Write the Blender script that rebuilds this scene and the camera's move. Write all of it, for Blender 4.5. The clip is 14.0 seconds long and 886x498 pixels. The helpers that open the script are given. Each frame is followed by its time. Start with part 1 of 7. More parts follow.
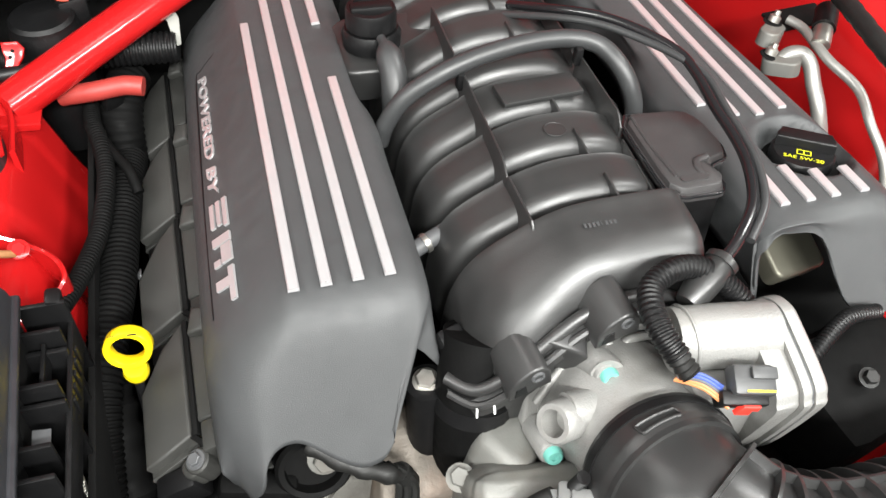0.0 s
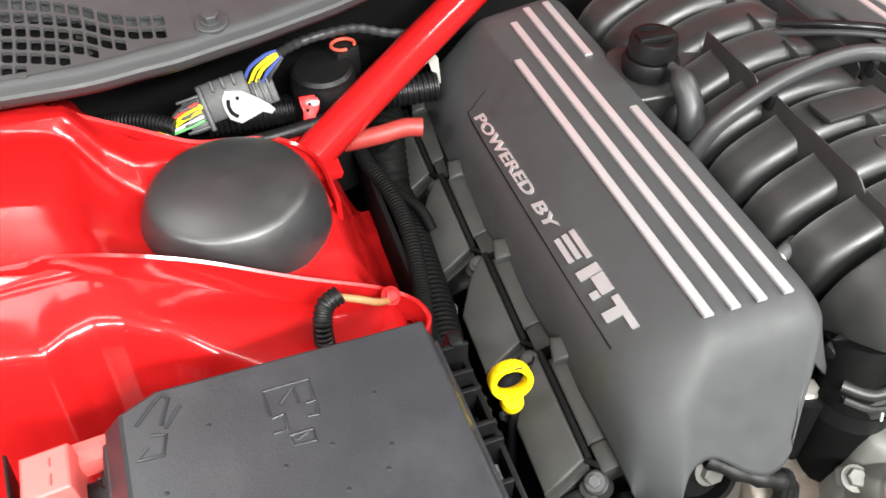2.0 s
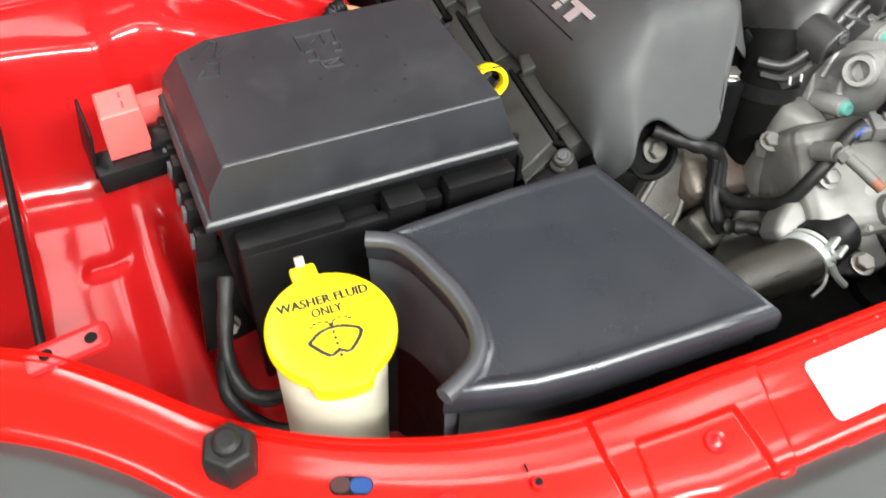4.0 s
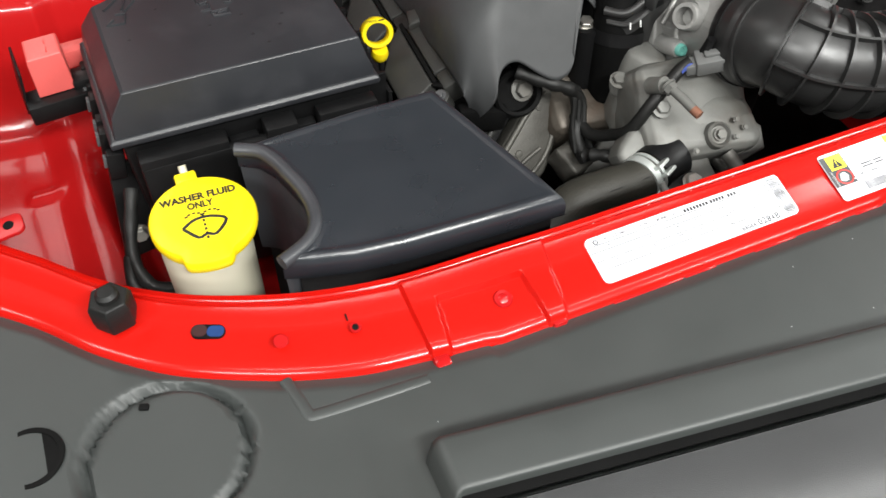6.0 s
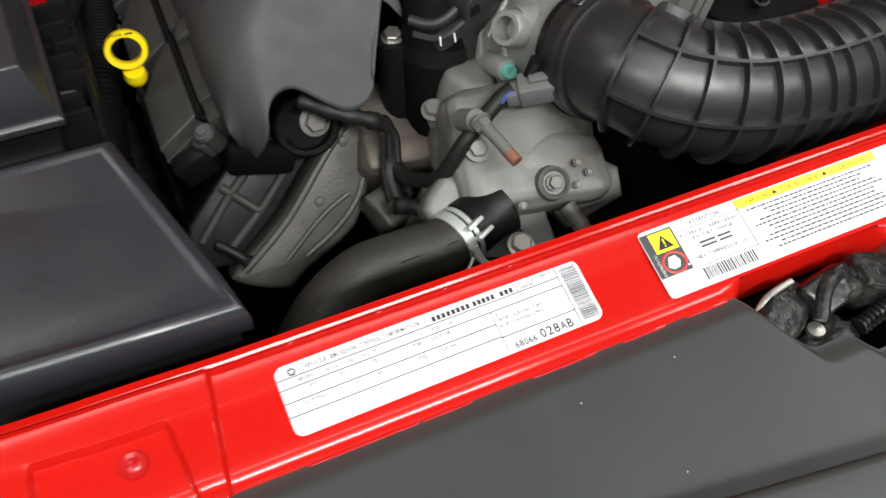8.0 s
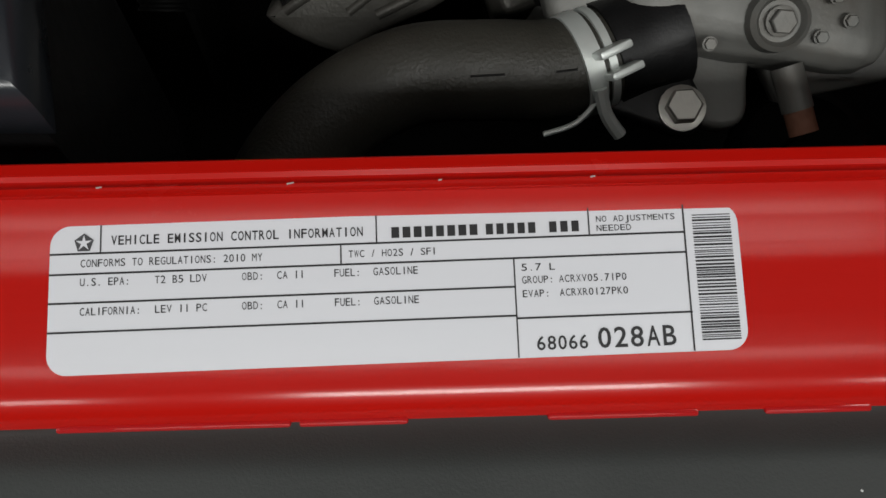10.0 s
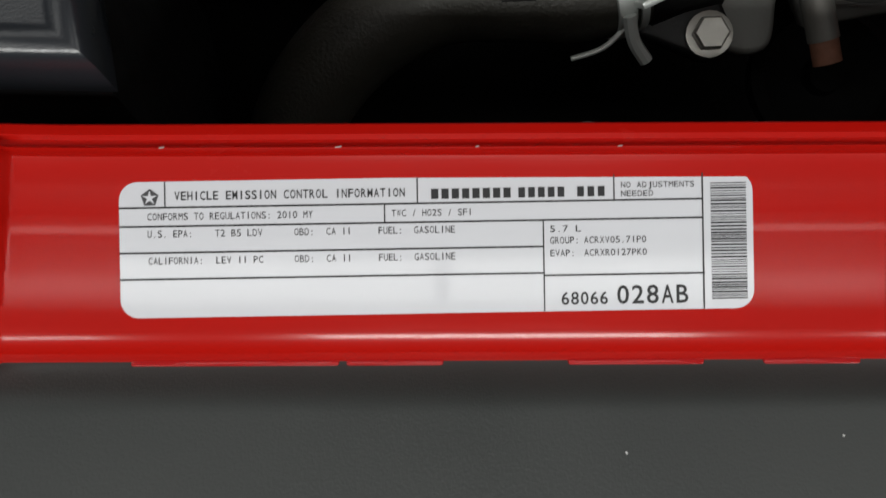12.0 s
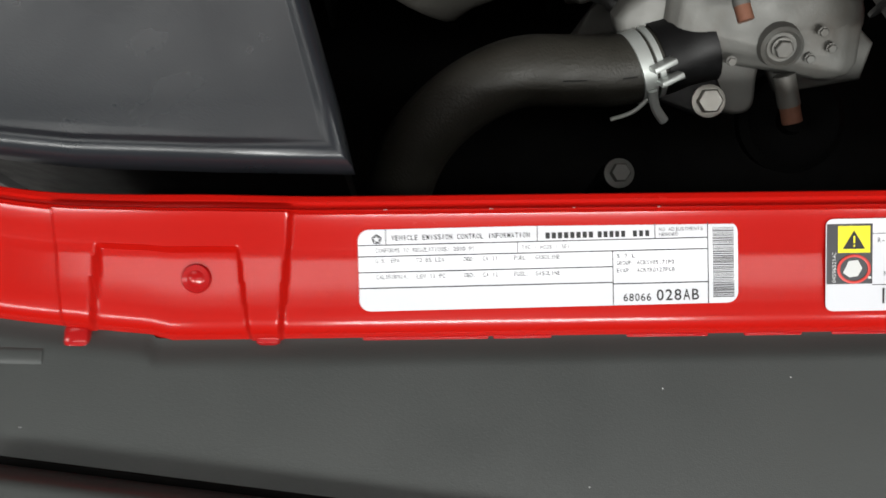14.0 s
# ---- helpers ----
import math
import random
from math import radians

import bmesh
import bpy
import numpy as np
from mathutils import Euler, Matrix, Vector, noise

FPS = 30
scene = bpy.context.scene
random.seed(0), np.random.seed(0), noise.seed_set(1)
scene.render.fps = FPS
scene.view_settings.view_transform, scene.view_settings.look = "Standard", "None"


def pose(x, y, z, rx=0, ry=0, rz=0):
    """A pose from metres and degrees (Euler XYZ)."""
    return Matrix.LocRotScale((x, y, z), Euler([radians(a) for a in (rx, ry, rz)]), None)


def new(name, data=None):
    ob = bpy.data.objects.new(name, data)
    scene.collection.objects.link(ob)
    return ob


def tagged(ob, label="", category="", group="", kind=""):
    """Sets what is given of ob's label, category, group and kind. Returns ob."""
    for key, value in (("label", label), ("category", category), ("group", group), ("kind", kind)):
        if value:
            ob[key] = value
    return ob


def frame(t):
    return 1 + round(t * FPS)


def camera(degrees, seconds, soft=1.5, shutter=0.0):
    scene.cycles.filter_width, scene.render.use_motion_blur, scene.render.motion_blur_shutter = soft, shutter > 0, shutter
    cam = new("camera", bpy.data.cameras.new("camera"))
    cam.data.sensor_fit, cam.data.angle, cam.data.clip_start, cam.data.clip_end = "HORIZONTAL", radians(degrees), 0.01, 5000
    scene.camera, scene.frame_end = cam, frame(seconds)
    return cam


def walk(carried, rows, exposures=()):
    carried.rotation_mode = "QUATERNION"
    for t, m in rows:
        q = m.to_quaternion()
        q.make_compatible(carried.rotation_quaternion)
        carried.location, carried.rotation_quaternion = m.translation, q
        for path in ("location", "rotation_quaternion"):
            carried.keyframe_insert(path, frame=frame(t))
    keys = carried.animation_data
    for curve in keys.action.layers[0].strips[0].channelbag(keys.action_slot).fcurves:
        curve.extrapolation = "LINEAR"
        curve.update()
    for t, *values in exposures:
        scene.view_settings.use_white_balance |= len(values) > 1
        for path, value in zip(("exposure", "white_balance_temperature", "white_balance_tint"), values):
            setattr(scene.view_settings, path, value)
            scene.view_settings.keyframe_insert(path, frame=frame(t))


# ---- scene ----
cam = camera(54.8, 14.0, shutter=0.25)
walk(cam, [
    (0.0, pose(-0.0017, 0.0011, 1.2556, 41.49, -2.54, -15.24)),
    (0.5, pose(0.0011, 0.0064, 1.2503, 41.31, -2.87, -15.75)),
    (1.0, pose(-0.0468, 0.0150, 1.2533, 41.48, -2.90, -16.13)),
    (1.5, pose(-0.1758, 0.0458, 1.2644, 41.75, -1.31, -16.26)),
    (2.0, pose(-0.2627, 0.0765, 1.2888, 41.49, 0.07, -18.97)),
    (2.5, pose(-0.3036, 0.0732, 1.3019, 41.15, -0.47, -21.96)),
    (3.0, pose(-0.3689, 0.0346, 1.2802, 40.70, -1.36, -23.20)),
    (3.5, pose(-0.4102, -0.0338, 1.2366, 40.87, -2.47, -23.94)),
    (4.0, pose(-0.3956, -0.1443, 1.2211, 40.85, -1.85, -23.49)),
    (4.2, pose(-0.4054, -0.1858, 1.2274, 41.27, -1.96, -23.83)),
    (6.3, pose(-0.3134, -0.3036, 1.2818, 39.68, -0.56, -23.83)),
    (6.5, pose(-0.2912, -0.2960, 1.2869, 39.39, -0.30, -23.82)),
    (7.0, pose(-0.2673, -0.2891, 1.2913, 39.10, -0.05, -23.61)),
    (7.5, pose(-0.2137, -0.2768, 1.2721, 38.96, -0.35, -23.81)),
    (8.0, pose(-0.1018, -0.2165, 1.1773, 39.26, -0.62, -23.98)),
    (8.5, pose(-0.0340, -0.1415, 1.0513, 38.04, -2.73, -18.05)),
    (9.0, pose(0.0001, -0.0975, 1.0083, 29.67, -1.24, -8.22)),
    (11.3, pose(0.0092, -0.0460, 1.0054, 16.99, 0.22, 0.04)),
    (11.5, pose(0.0090, -0.0335, 1.0176, 13.38, 0.38, 0.17)),
    (12, pose(0.0015, -0.0569, 1.0324, 14.08, 0.01, -0.26)),
    (12.5, pose(-0.0090, -0.0692, 1.0433, 13.84, -0.67, -0.62)),
    (13, pose(-0.0166, -0.0735, 1.0564, 12.91, -1.08, -0.83)),
    (13.5, pose(-0.0186, -0.0743, 1.1086, 12.30, -0.18, -0.94)),
    (14, pose(-0.0521, -0.0728, 1.1862, 12.21, -0.52, -0.81)),
], [(0.0, 1.1), (2.0, 1.17), (2.5, 1.3), (3.0, 1.42), (3.5, 1.36), (4.0, 0.80), (4.2, 0.62), (6.3, 0.02), (7.6, -0.08), (8.2, -0.58), (8.6, -1.18), (9.0, -1.50), (11.3, -1.64), (12.0, -1.60), (13.0, -1.47), (13.6, -1.30), (14.0, -0.92)])

# ---- light: assumed workshop ceiling panels, out of view ----
world = bpy.data.worlds.new("world")
scene.world = world
world.use_nodes = True
world.node_tree.nodes["Background"].inputs["Color"].default_value = (0.85, 0.92, 1.0, 1)
world.node_tree.nodes["Background"].inputs["Strength"].default_value = 0.02

# place, watts, length and width of each ceiling panel
# the last panel is added to put a sheen on the control cover
LAMPS = ((-1.7, -1.7, 70, 1.2, 0.30), (0.2, -1.68, 135, 1.2, 0.30), (2.0, -1.7, 65, 1.2, 0.30), (-2.6, -0.4, 32, 1.2, 0.30), (2.2, 0.3, 28, 1.2, 0.30),
         (-0.74, 2.85, 15, 0.45, 0.12), (0.95, 2.6, 15, 0.45, 0.12), (-0.62, -0.56, 8, 1.2, 0.12), (0.62, -0.56, 8, 1.2, 0.12), (-1.25, 1.15, 12, 1.2, 0.70))
for px, py, watts, long, wide in LAMPS:
    lamp = bpy.data.lights.new("unseen_ceiling_lamp", "AREA")
    lamp.shape, lamp.size, lamp.size_y, lamp.energy = "RECTANGLE", long, wide, watts
    lamp.color = (0.98, 0.985, 0.955)
    ob = new("unseen_ceiling_lamp", lamp)
    ob.matrix_world = pose(px, py, 2.72)

# ---- scale of the plan ----
S = 0.9          # the plan below is drawn in units of 0.9 m
XC = 0.2425      # the engine's middle line
SLOPE = 0.085    # the engine leans back


# ---- materials ----
def material(name, base, rough=0.5, metal=0.0, vary=0.15, scale=30.0, bump=0.0, bump_scale=400.0, coat=0.0, alt=None, spec=0.5,
             trans=0.0, stain=0.0, stain_scale=9.0, stain_colour=(0.1, 0.09, 0.08), coat_rough=0.10, stretch=None):
    m = bpy.data.materials.new(name)
    m.use_nodes = True
    nt = m.node_tree
    b = nt.nodes["Principled BSDF"]
    tc = nt.nodes.new("ShaderNodeTexCoord")
    n1 = nt.nodes.new("ShaderNodeTexNoise")
    n1.inputs["Scale"].default_value, n1.inputs["Detail"].default_value = scale, 6
    nt.links.new(tc.outputs["Object"], n1.inputs["Vector"])
    mix = nt.nodes.new("ShaderNodeMix")
    mix.data_type = "RGBA"
    a = alt or tuple(c * (1 - vary) for c in base)
    hi = tuple(min(1, c * (1 + vary)) for c in base)
    mix.inputs["A"].default_value, mix.inputs["B"].default_value = (*a, 1), (*hi, 1)
    nt.links.new(n1.outputs["Fac"], mix.inputs["Factor"])
    colour = mix.outputs["Result"]
    if stain:
        n3 = nt.nodes.new("ShaderNodeTexNoise")
        n3.inputs["Scale"].default_value, n3.inputs["Detail"].default_value = stain_scale, 9
        n3.inputs["Roughness"].default_value = 0.65
        nt.links.new(tc.outputs["Object"], n3.inputs["Vector"])
        ramp = nt.nodes.new("ShaderNodeMapRange")
        ramp.inputs["From Min"].default_value, ramp.inputs["From Max"].default_value = 0.5, 0.72
        ramp.inputs["To Max"].default_value = stain
        nt.links.new(n3.outputs["Fac"], ramp.inputs["Value"])
        mx = nt.nodes.new("ShaderNodeMix")
        mx.data_type = "RGBA"
        mx.inputs["B"].default_value = (*stain_colour, 1)
        nt.links.new(ramp.outputs["Result"], mx.inputs["Factor"])
        nt.links.new(colour, mx.inputs["A"])
        colour = mx.outputs["Result"]
    nt.links.new(colour, b.inputs["Base Color"])
    rr = nt.nodes.new("ShaderNodeMapRange")
    rr.inputs["To Min"].default_value, rr.inputs["To Max"].default_value = max(0.02, rough * 0.62), min(1, rough * 1.38)
    n2 = nt.nodes.new("ShaderNodeTexNoise")
    n2.inputs["Scale"].default_value, n2.inputs["Detail"].default_value = scale * 2.3, 7
    nt.links.new(tc.outputs["Object"], n2.inputs["Vector"])
    nt.links.new(n2.outputs["Fac"], rr.inputs["Value"])
    nt.links.new(rr.outputs["Result"], b.inputs["Roughness"])
    b.inputs["Metallic"].default_value = metal
    b.inputs["Specular IOR Level"].default_value = spec
    b.inputs["Coat Weight"].default_value = coat
    b.inputs["Coat Roughness"].default_value = coat_rough
    b.inputs["Transmission Weight"].default_value = trans
    if bump:
        n4 = nt.nodes.new("ShaderNodeTexNoise")
        n4.inputs["Scale"].default_value, n4.inputs["Detail"].default_value = bump_scale, 3
        if stretch:
            mp = nt.nodes.new("ShaderNodeMapping")
            mp.inputs["Scale"].default_value = stretch
            nt.links.new(tc.outputs["Object"], mp.inputs["Vector"])
            nt.links.new(mp.outputs["Vector"], n4.inputs["Vector"])
        else:
            nt.links.new(tc.outputs["Object"], n4.inputs["Vector"])
        bp = nt.nodes.new("ShaderNodeBump")
        bp.inputs["Strength"].default_value, bp.inputs["Distance"].default_value = bump, 0.001
        nt.links.new(n4.outputs["Fac"], bp.inputs["Height"])
        nt.links.new(bp.outputs["Normal"], b.inputs["Normal"])
    return m


RED = material("red_paint", (0.370, 0.0078, 0.0085), 0.25, vary=0.06, scale=6, coat=0.6, bump=0.03, bump_scale=220, spec=0.1, coat_rough=0.10)
RED_STREAKED = material("streaked_red_paint", (0.43, 0.0065, 0.0036), 0.25, vary=0.06, scale=6, coat=0.36, bump=0.07, bump_scale=300, spec=0.1, coat_rough=0.13, stretch=(0.06, 1.0, 1.0))
RED_SOFT = material("faded_red_plastic", (0.62, 0.10, 0.09), 0.45, vary=0.12, scale=40, bump=0.1)
COVER = material("grained_grey_plastic", (0.038, 0.0396, 0.0410), 0.56, vary=0.12, scale=25, bump=0.28, bump_scale=1700, spec=0.52)
INTAKE = material("moulded_black_plastic", (0.0195, 0.0195, 0.0195), 0.41, vary=0.4, scale=22, bump=0.10, bump_scale=900, spec=0.7)
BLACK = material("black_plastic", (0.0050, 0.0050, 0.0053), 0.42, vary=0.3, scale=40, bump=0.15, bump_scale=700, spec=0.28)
LID = material("worn_black_plastic", (0.0195, 0.0207, 0.0240), 0.37, vary=0.3, scale=14, bump=0.12, bump_scale=900, stain=0.35, stain_scale=22,
               stain_colour=(0.05, 0.05, 0.055), spec=0.65)
# deeper black than the parts have: the gaps' shade is in this colour
LOOM = material("shaded_black_loom", (0.0036, 0.0036, 0.0036), 0.65, vary=0.3, scale=60, bump=0.15, bump_scale=900, spec=0.07)
COIL = material("coil_black_plastic", (0.031, 0.031, 0.029), 0.50, vary=0.35, scale=30, bump=0.25, bump_scale=1500, spec=0.33, stain=0.25, stain_scale=30, stain_colour=(0.03, 0.028, 0.025))
DUCT = material("black_duct_rubber", (0.0180, 0.0180, 0.0180), 0.35, vary=0.3, scale=25, bump=0.08, bump_scale=900, spec=0.6)
HOSE = material("ribbed_coolant_rubber", (0.027, 0.0255, 0.0205), 0.5, vary=0.3, scale=40, bump=0.45, bump_scale=600, spec=0.4)
BOX = material("satin_black_cover", (0.016, 0.0190, 0.0235), 0.30, vary=0.25, scale=14, bump=0.10, bump_scale=1400, spec=0.85)
SHROUD = material("charcoal_panel_plastic", (0.035, 0.0390, 0.0378), 0.46, vary=0.14, scale=9, bump=0.12, bump_scale=1500, spec=0.55, stain=0.10, stain_scale=7, stain_colour=(0.06, 0.06, 0.055))
GLOSS_HOSE = material("glossy_black_hose", (0.008, 0.008, 0.009), 0.20, vary=0.2, scale=40, bump=0.05, spec=0.8)
RUBBER = material("black_rubber", (0.0078, 0.0078, 0.0074), 0.52, vary=0.3, scale=60, bump=0.2, bump_scale=900, spec=0.35)
HOSE_GREY = material("grey_rubber_hose", (0.030, 0.031, 0.032), 0.42, vary=0.2, scale=30, bump=0.1)
ALLOY = material("cast_aluminium", (0.255, 0.253, 0.244), 0.42, 0.35, vary=0.16, scale=50, bump=0.40, bump_scale=700, stain=0.40, stain_scale=26,
                 stain_colour=(0.17, 0.16, 0.14))
# base darkened for the deep bay's shade; the stains are the metal's own
ALLOY_DULL = material("weathered_shaded_cast_aluminium", (0.130, 0.130, 0.121), 0.52, 0.25, vary=0.3, scale=24, bump=0.13, bump_scale=500, stain=0.7,
                      stain_scale=20, stain_colour=(0.10, 0.085, 0.07))
SILVER = material("silver_stripe", (0.64, 0.63, 0.64), 0.34, 0.65, vary=0.06, scale=60)
STEEL = material("zinc_steel", (0.40, 0.39, 0.36), 0.38, 0.9, vary=0.2, scale=90, bump=0.1)
YELLOW = material("yellow_plastic", (0.86, 0.66, 0.006), 0.38, vary=0.06, scale=40, bump=0.1)
TANK = material("milky_plastic", (0.52, 0.50, 0.39), 0.4, vary=0.1, scale=12, bump=0.05)
PAPER = material("white_label", (0.66, 0.67, 0.71), 0.24, vary=0.03, scale=20, coat=0.5, bump=0.16, bump_scale=60, coat_rough=0.06, stretch=(0.25, 1.0, 1.0))
INK = material("black_ink", (0.012, 0.012, 0.014), 0.45, vary=0.1, scale=60)
PRINT_GREY = material("dark_grey_print", (0.05, 0.05, 0.055), 0.4, vary=0.05)
PRINT_YELLOW = material("yellow_print", (0.85, 0.75, 0.02), 0.35, vary=0.03)
PRINT_RED = material("red_print", (0.6, 0.05, 0.04), 0.4, vary=0.03)
# near-black: also stands in for shade in gaps, holes and deep places
DARK = material("dark_underbody_and_shade", (0.005, 0.005, 0.005), 0.85, vary=0.4, scale=20, spec=0.08)
RUST = material("rusty_tip", (0.19, 0.080, 0.048), 0.7, 0.2, vary=0.3, scale=150, bump=0.4)
TEAL = material("teal_paint_mark", (0.12, 0.36, 0.31), 0.5, vary=0.15, scale=120)
CLAMP = material("pale_zinc_clamp", (0.55, 0.58, 0.56), 0.4, 0.5, vary=0.15, scale=80)
WIRE_BLUE = material("blue_wire", (0.045, 0.075, 0.28), 0.4)
WIRE_ORANGE = material("orange_wire", (0.42, 0.16, 0.06), 0.4)
WIRE_YELLOW = material("yellow_wire", (0.75, 0.62, 0.02), 0.4)
WIRE_GREEN = material("green_wire", (0.12, 0.35, 0.12), 0.4)
CONNECTOR = material("grey_connector", (0.07, 0.072, 0.075), 0.45, vary=0.2, scale=60, bump=0.1)
WHITE = material("pale_grey_plastic", (0.62, 0.63, 0.62), 0.45, vary=0.08, scale=60)
BLUE_CAP = material("blue_plug", (0.008, 0.035, 0.13), 0.5, spec=0.3)
TAPE = material("brown_wire_tape", (0.28, 0.13, 0.05), 0.6, vary=0.3, scale=120)
LINER = material("grey_bonnet_liner", (0.06, 0.06, 0.06), 0.9, vary=0.2, scale=8, bump=0.3, bump_scale=80)
CEILING = material("white_ceiling_paint", (0.82, 0.82, 0.81), 0.8, vary=0.04, scale=2)
WALL = material("painted_wall", (0.17, 0.17, 0.167), 0.8, vary=0.05, scale=2)
FLOOR = material("concrete_floor", (0.20, 0.195, 0.19), 0.6, vary=0.2, scale=3, bump=0.2, bump_scale=60)


# ---- mesh helpers ----
from mathutils import geometry

def part(name, bm, mat, parent=None, label="", sharp=38, mods=()):
    """Link a bmesh drawn in plan units as one mesh, under a thing or part, or on its own."""
    bmesh.ops.scale(bm, vec=(S, S, S), verts=bm.verts)
    bmesh.ops.recalc_face_normals(bm, faces=bm.faces)
    me = bpy.data.meshes.new(name)
    bm.to_mesh(me)
    bm.free()
    return dress(name, me, mat, parent, label, sharp, mods)


def dress(name, me, mat, parent=None, label="", sharp=38, mods=()):
    me.materials.append(mat)
    for p in me.polygons:
        p.use_smooth = True
    me.set_sharp_from_angle(angle=radians(sharp))
    ob = new(name, me)
    if parent is not None:
        ob.parent = parent
        if parent.type == "EMPTY":
            ob.location = -parent.location
    for kind, value in mods:
        if kind == "solid":
            mod = ob.modifiers.new("thickness", "SOLIDIFY")
            mod.thickness, mod.offset = value * S, -1
        elif kind == "sub":
            mod = ob.modifiers.new("smooth", "SUBSURF")
            mod.levels = mod.render_levels = value
        elif kind == "bevel":
            mod = ob.modifiers.new("edge", "BEVEL")
            mod.width, mod.segments, mod.limit_method, mod.angle_limit = value * S, 3, "ANGLE", radians(35)
    if label:
        tagged(ob, label=label)
    return ob


def thing(name, label, category, base, group="", kind=""):
    ob = new(name)
    ob.empty_display_size = 0.02
    ob.location = Vector(base) * S
    return tagged(ob, label, category, group, kind)


def merge(bm, other):
    me = bpy.data.meshes.new("tmp")
    other.to_mesh(me)
    other.free()
    bm.from_mesh(me)
    bpy.data.meshes.remove(me)
    return bm


def put(bm, m):
    bmesh.ops.transform(bm, matrix=m, verts=bm.verts)
    return bm


def box(c, s, bev=0.0, rot=(0, 0, 0), seg=2, bm=None):
    b = bmesh.new()
    bmesh.ops.create_cube(b, size=1)
    bmesh.ops.scale(b, vec=s, verts=b.verts)
    if bev:
        bmesh.ops.bevel(b, geom=b.edges[:], offset=bev, segments=seg, affect="EDGES", profile=0.5)
    put(b, pose(*c, *rot))
    return merge(bm, b) if bm else b


def smooth_path(pts, n=8):
    p = [Vector(q) for q in pts]
    out = []
    for i in range(len(p) - 1):
        a, b, c, d = p[max(i - 1, 0)], p[i], p[i + 1], p[min(i + 2, len(p) - 1)]
        for k in range(n):
            t = k / n
            out.append(0.5 * ((2 * b) + (c - a) * t + (2 * a - 5 * b + 4 * c - d) * t * t + (3 * b - a - 3 * c + d) * t ** 3))
    out.append(p[-1])
    return out


def loft(loops, cap=True, closed=True, bm=None):
    b = bm or bmesh.new()
    rows = [[b.verts.new(v) for v in lp] for lp in loops]
    n = len(rows[0])
    for r0, r1 in zip(rows, rows[1:]):
        for i in range(n if closed else n - 1):
            j = (i + 1) % n
            b.faces.new((r0[i], r0[j], r1[j], r1[i]))
    if cap and closed:
        for row in (rows[0], rows[-1]):
            if n <= 8:
                b.faces.new(row)
            else:
                for tri in geometry.tessellate_polygon([[v.co for v in row]]):
                    if len(set(tri)) == 3:
                        b.faces.new([row[k] for k in tri])
    return b


def tube(pts, r, seg=12, n=8, rf=None, flat=1.0, bm=None, raw=False):
    path = [Vector(p) for p in pts] if raw else smooth_path(pts, n)
    tang = [(path[min(i + 1, len(path) - 1)] - path[max(i - 1, 0)]).normalized() for i in range(len(path))]
    up = Vector((0, 0, 1)) if abs(tang[0].z) < 0.9 else Vector((1, 0, 0))
    loops = []
    for i, (p, t) in enumerate(zip(path, tang)):
        side = t.cross(up).normalized()
        up = side.cross(t).normalized()
        rr = r * (rf(i / (len(path) - 1), i) if rf else 1)
        loops.append([p + (side * math.cos(a) + up * math.sin(a) * flat) * rr for a in (2 * math.pi * k / seg for k in range(seg))])
    return loft(loops, bm=bm)


def corrugated(pts, r, seg=14, pitch=0.004, depth=0.12, bm=None):
    path = smooth_path(pts, 24)
    total = sum((b - a).length for a, b in zip(path, path[1:]))
    count = max(8, int(total / pitch * 4))
    # resample evenly
    out, acc, k = [path[0]], 0.0, 0
    step = total / count
    for a, b in zip(path, path[1:]):
        d = (b - a).length
        while acc + d >= step * (len(out)) and len(out) < count:
            out.append(a.lerp(b, (step * len(out) - acc) / d))
        acc += d
    out.append(path[-1])
    wave = (1.0, 1.0, 1 - depth, 1 - depth)
    return tube(out, r, seg, raw=True, rf=lambda t, i: wave[i % 4], bm=bm)


def revolve(profile, m=None, seg=32, bm=None, wob=None):
    loops = []
    for r, z in profile:
        r = max(r, 1e-5)
        loops.append([Vector((math.cos(a) * r * (wob(a) if wob else 1), math.sin(a) * r * (wob(a) if wob else 1), z)) for a in (2 * math.pi * k / seg for k in range(seg))])
    b = loft(loops)
    if m:
        put(b, m)
    return merge(bm, b) if bm else b


def prism(poly, z0, z1, bev=0.0, bm=None, seg=3):
    """An upright block over an outline, its upper edge rounded by bev."""
    steps = [(0.0, z0)]
    if bev:
        for k in range(seg + 1):
            a = math.pi / 2 * k / seg
            steps.append((bev * (1 - math.cos(a)), z1 - bev * (1 - math.sin(a))))
    else:
        steps.append((0.0, z1))
    b = loft([[Vector((x, y, z)) for x, y in (inset(poly, d) if d else poly)] for d, z in steps])
    return merge(bm, b) if bm else b


def sheet(f, nu, nv, bm=None):
    rows = [[f(i / nu, j / nv) for i in range(nu + 1)] for j in range(nv + 1)]
    return loft(rows, cap=False, closed=False, bm=bm)


def bolt(c, axis=(0, 0, 1), r=0.006, h=0.006, washer=1.45):
    """A hexagon head on a washer, its axis pointing out."""
    m = Matrix.Translation(c) @ Vector(axis).to_track_quat("Z", "Y").to_matrix().to_4x4()
    b = revolve([(0.0, 0), (r * washer, 0), (r * washer, h * 0.25), (r * 1.02, h * 0.3)], m, 20)
    h2 = revolve([(r, h * 0.28), (r, h * 0.9), (r * 0.88, h), (0, h)], m, 6)
    return merge(b, h2)


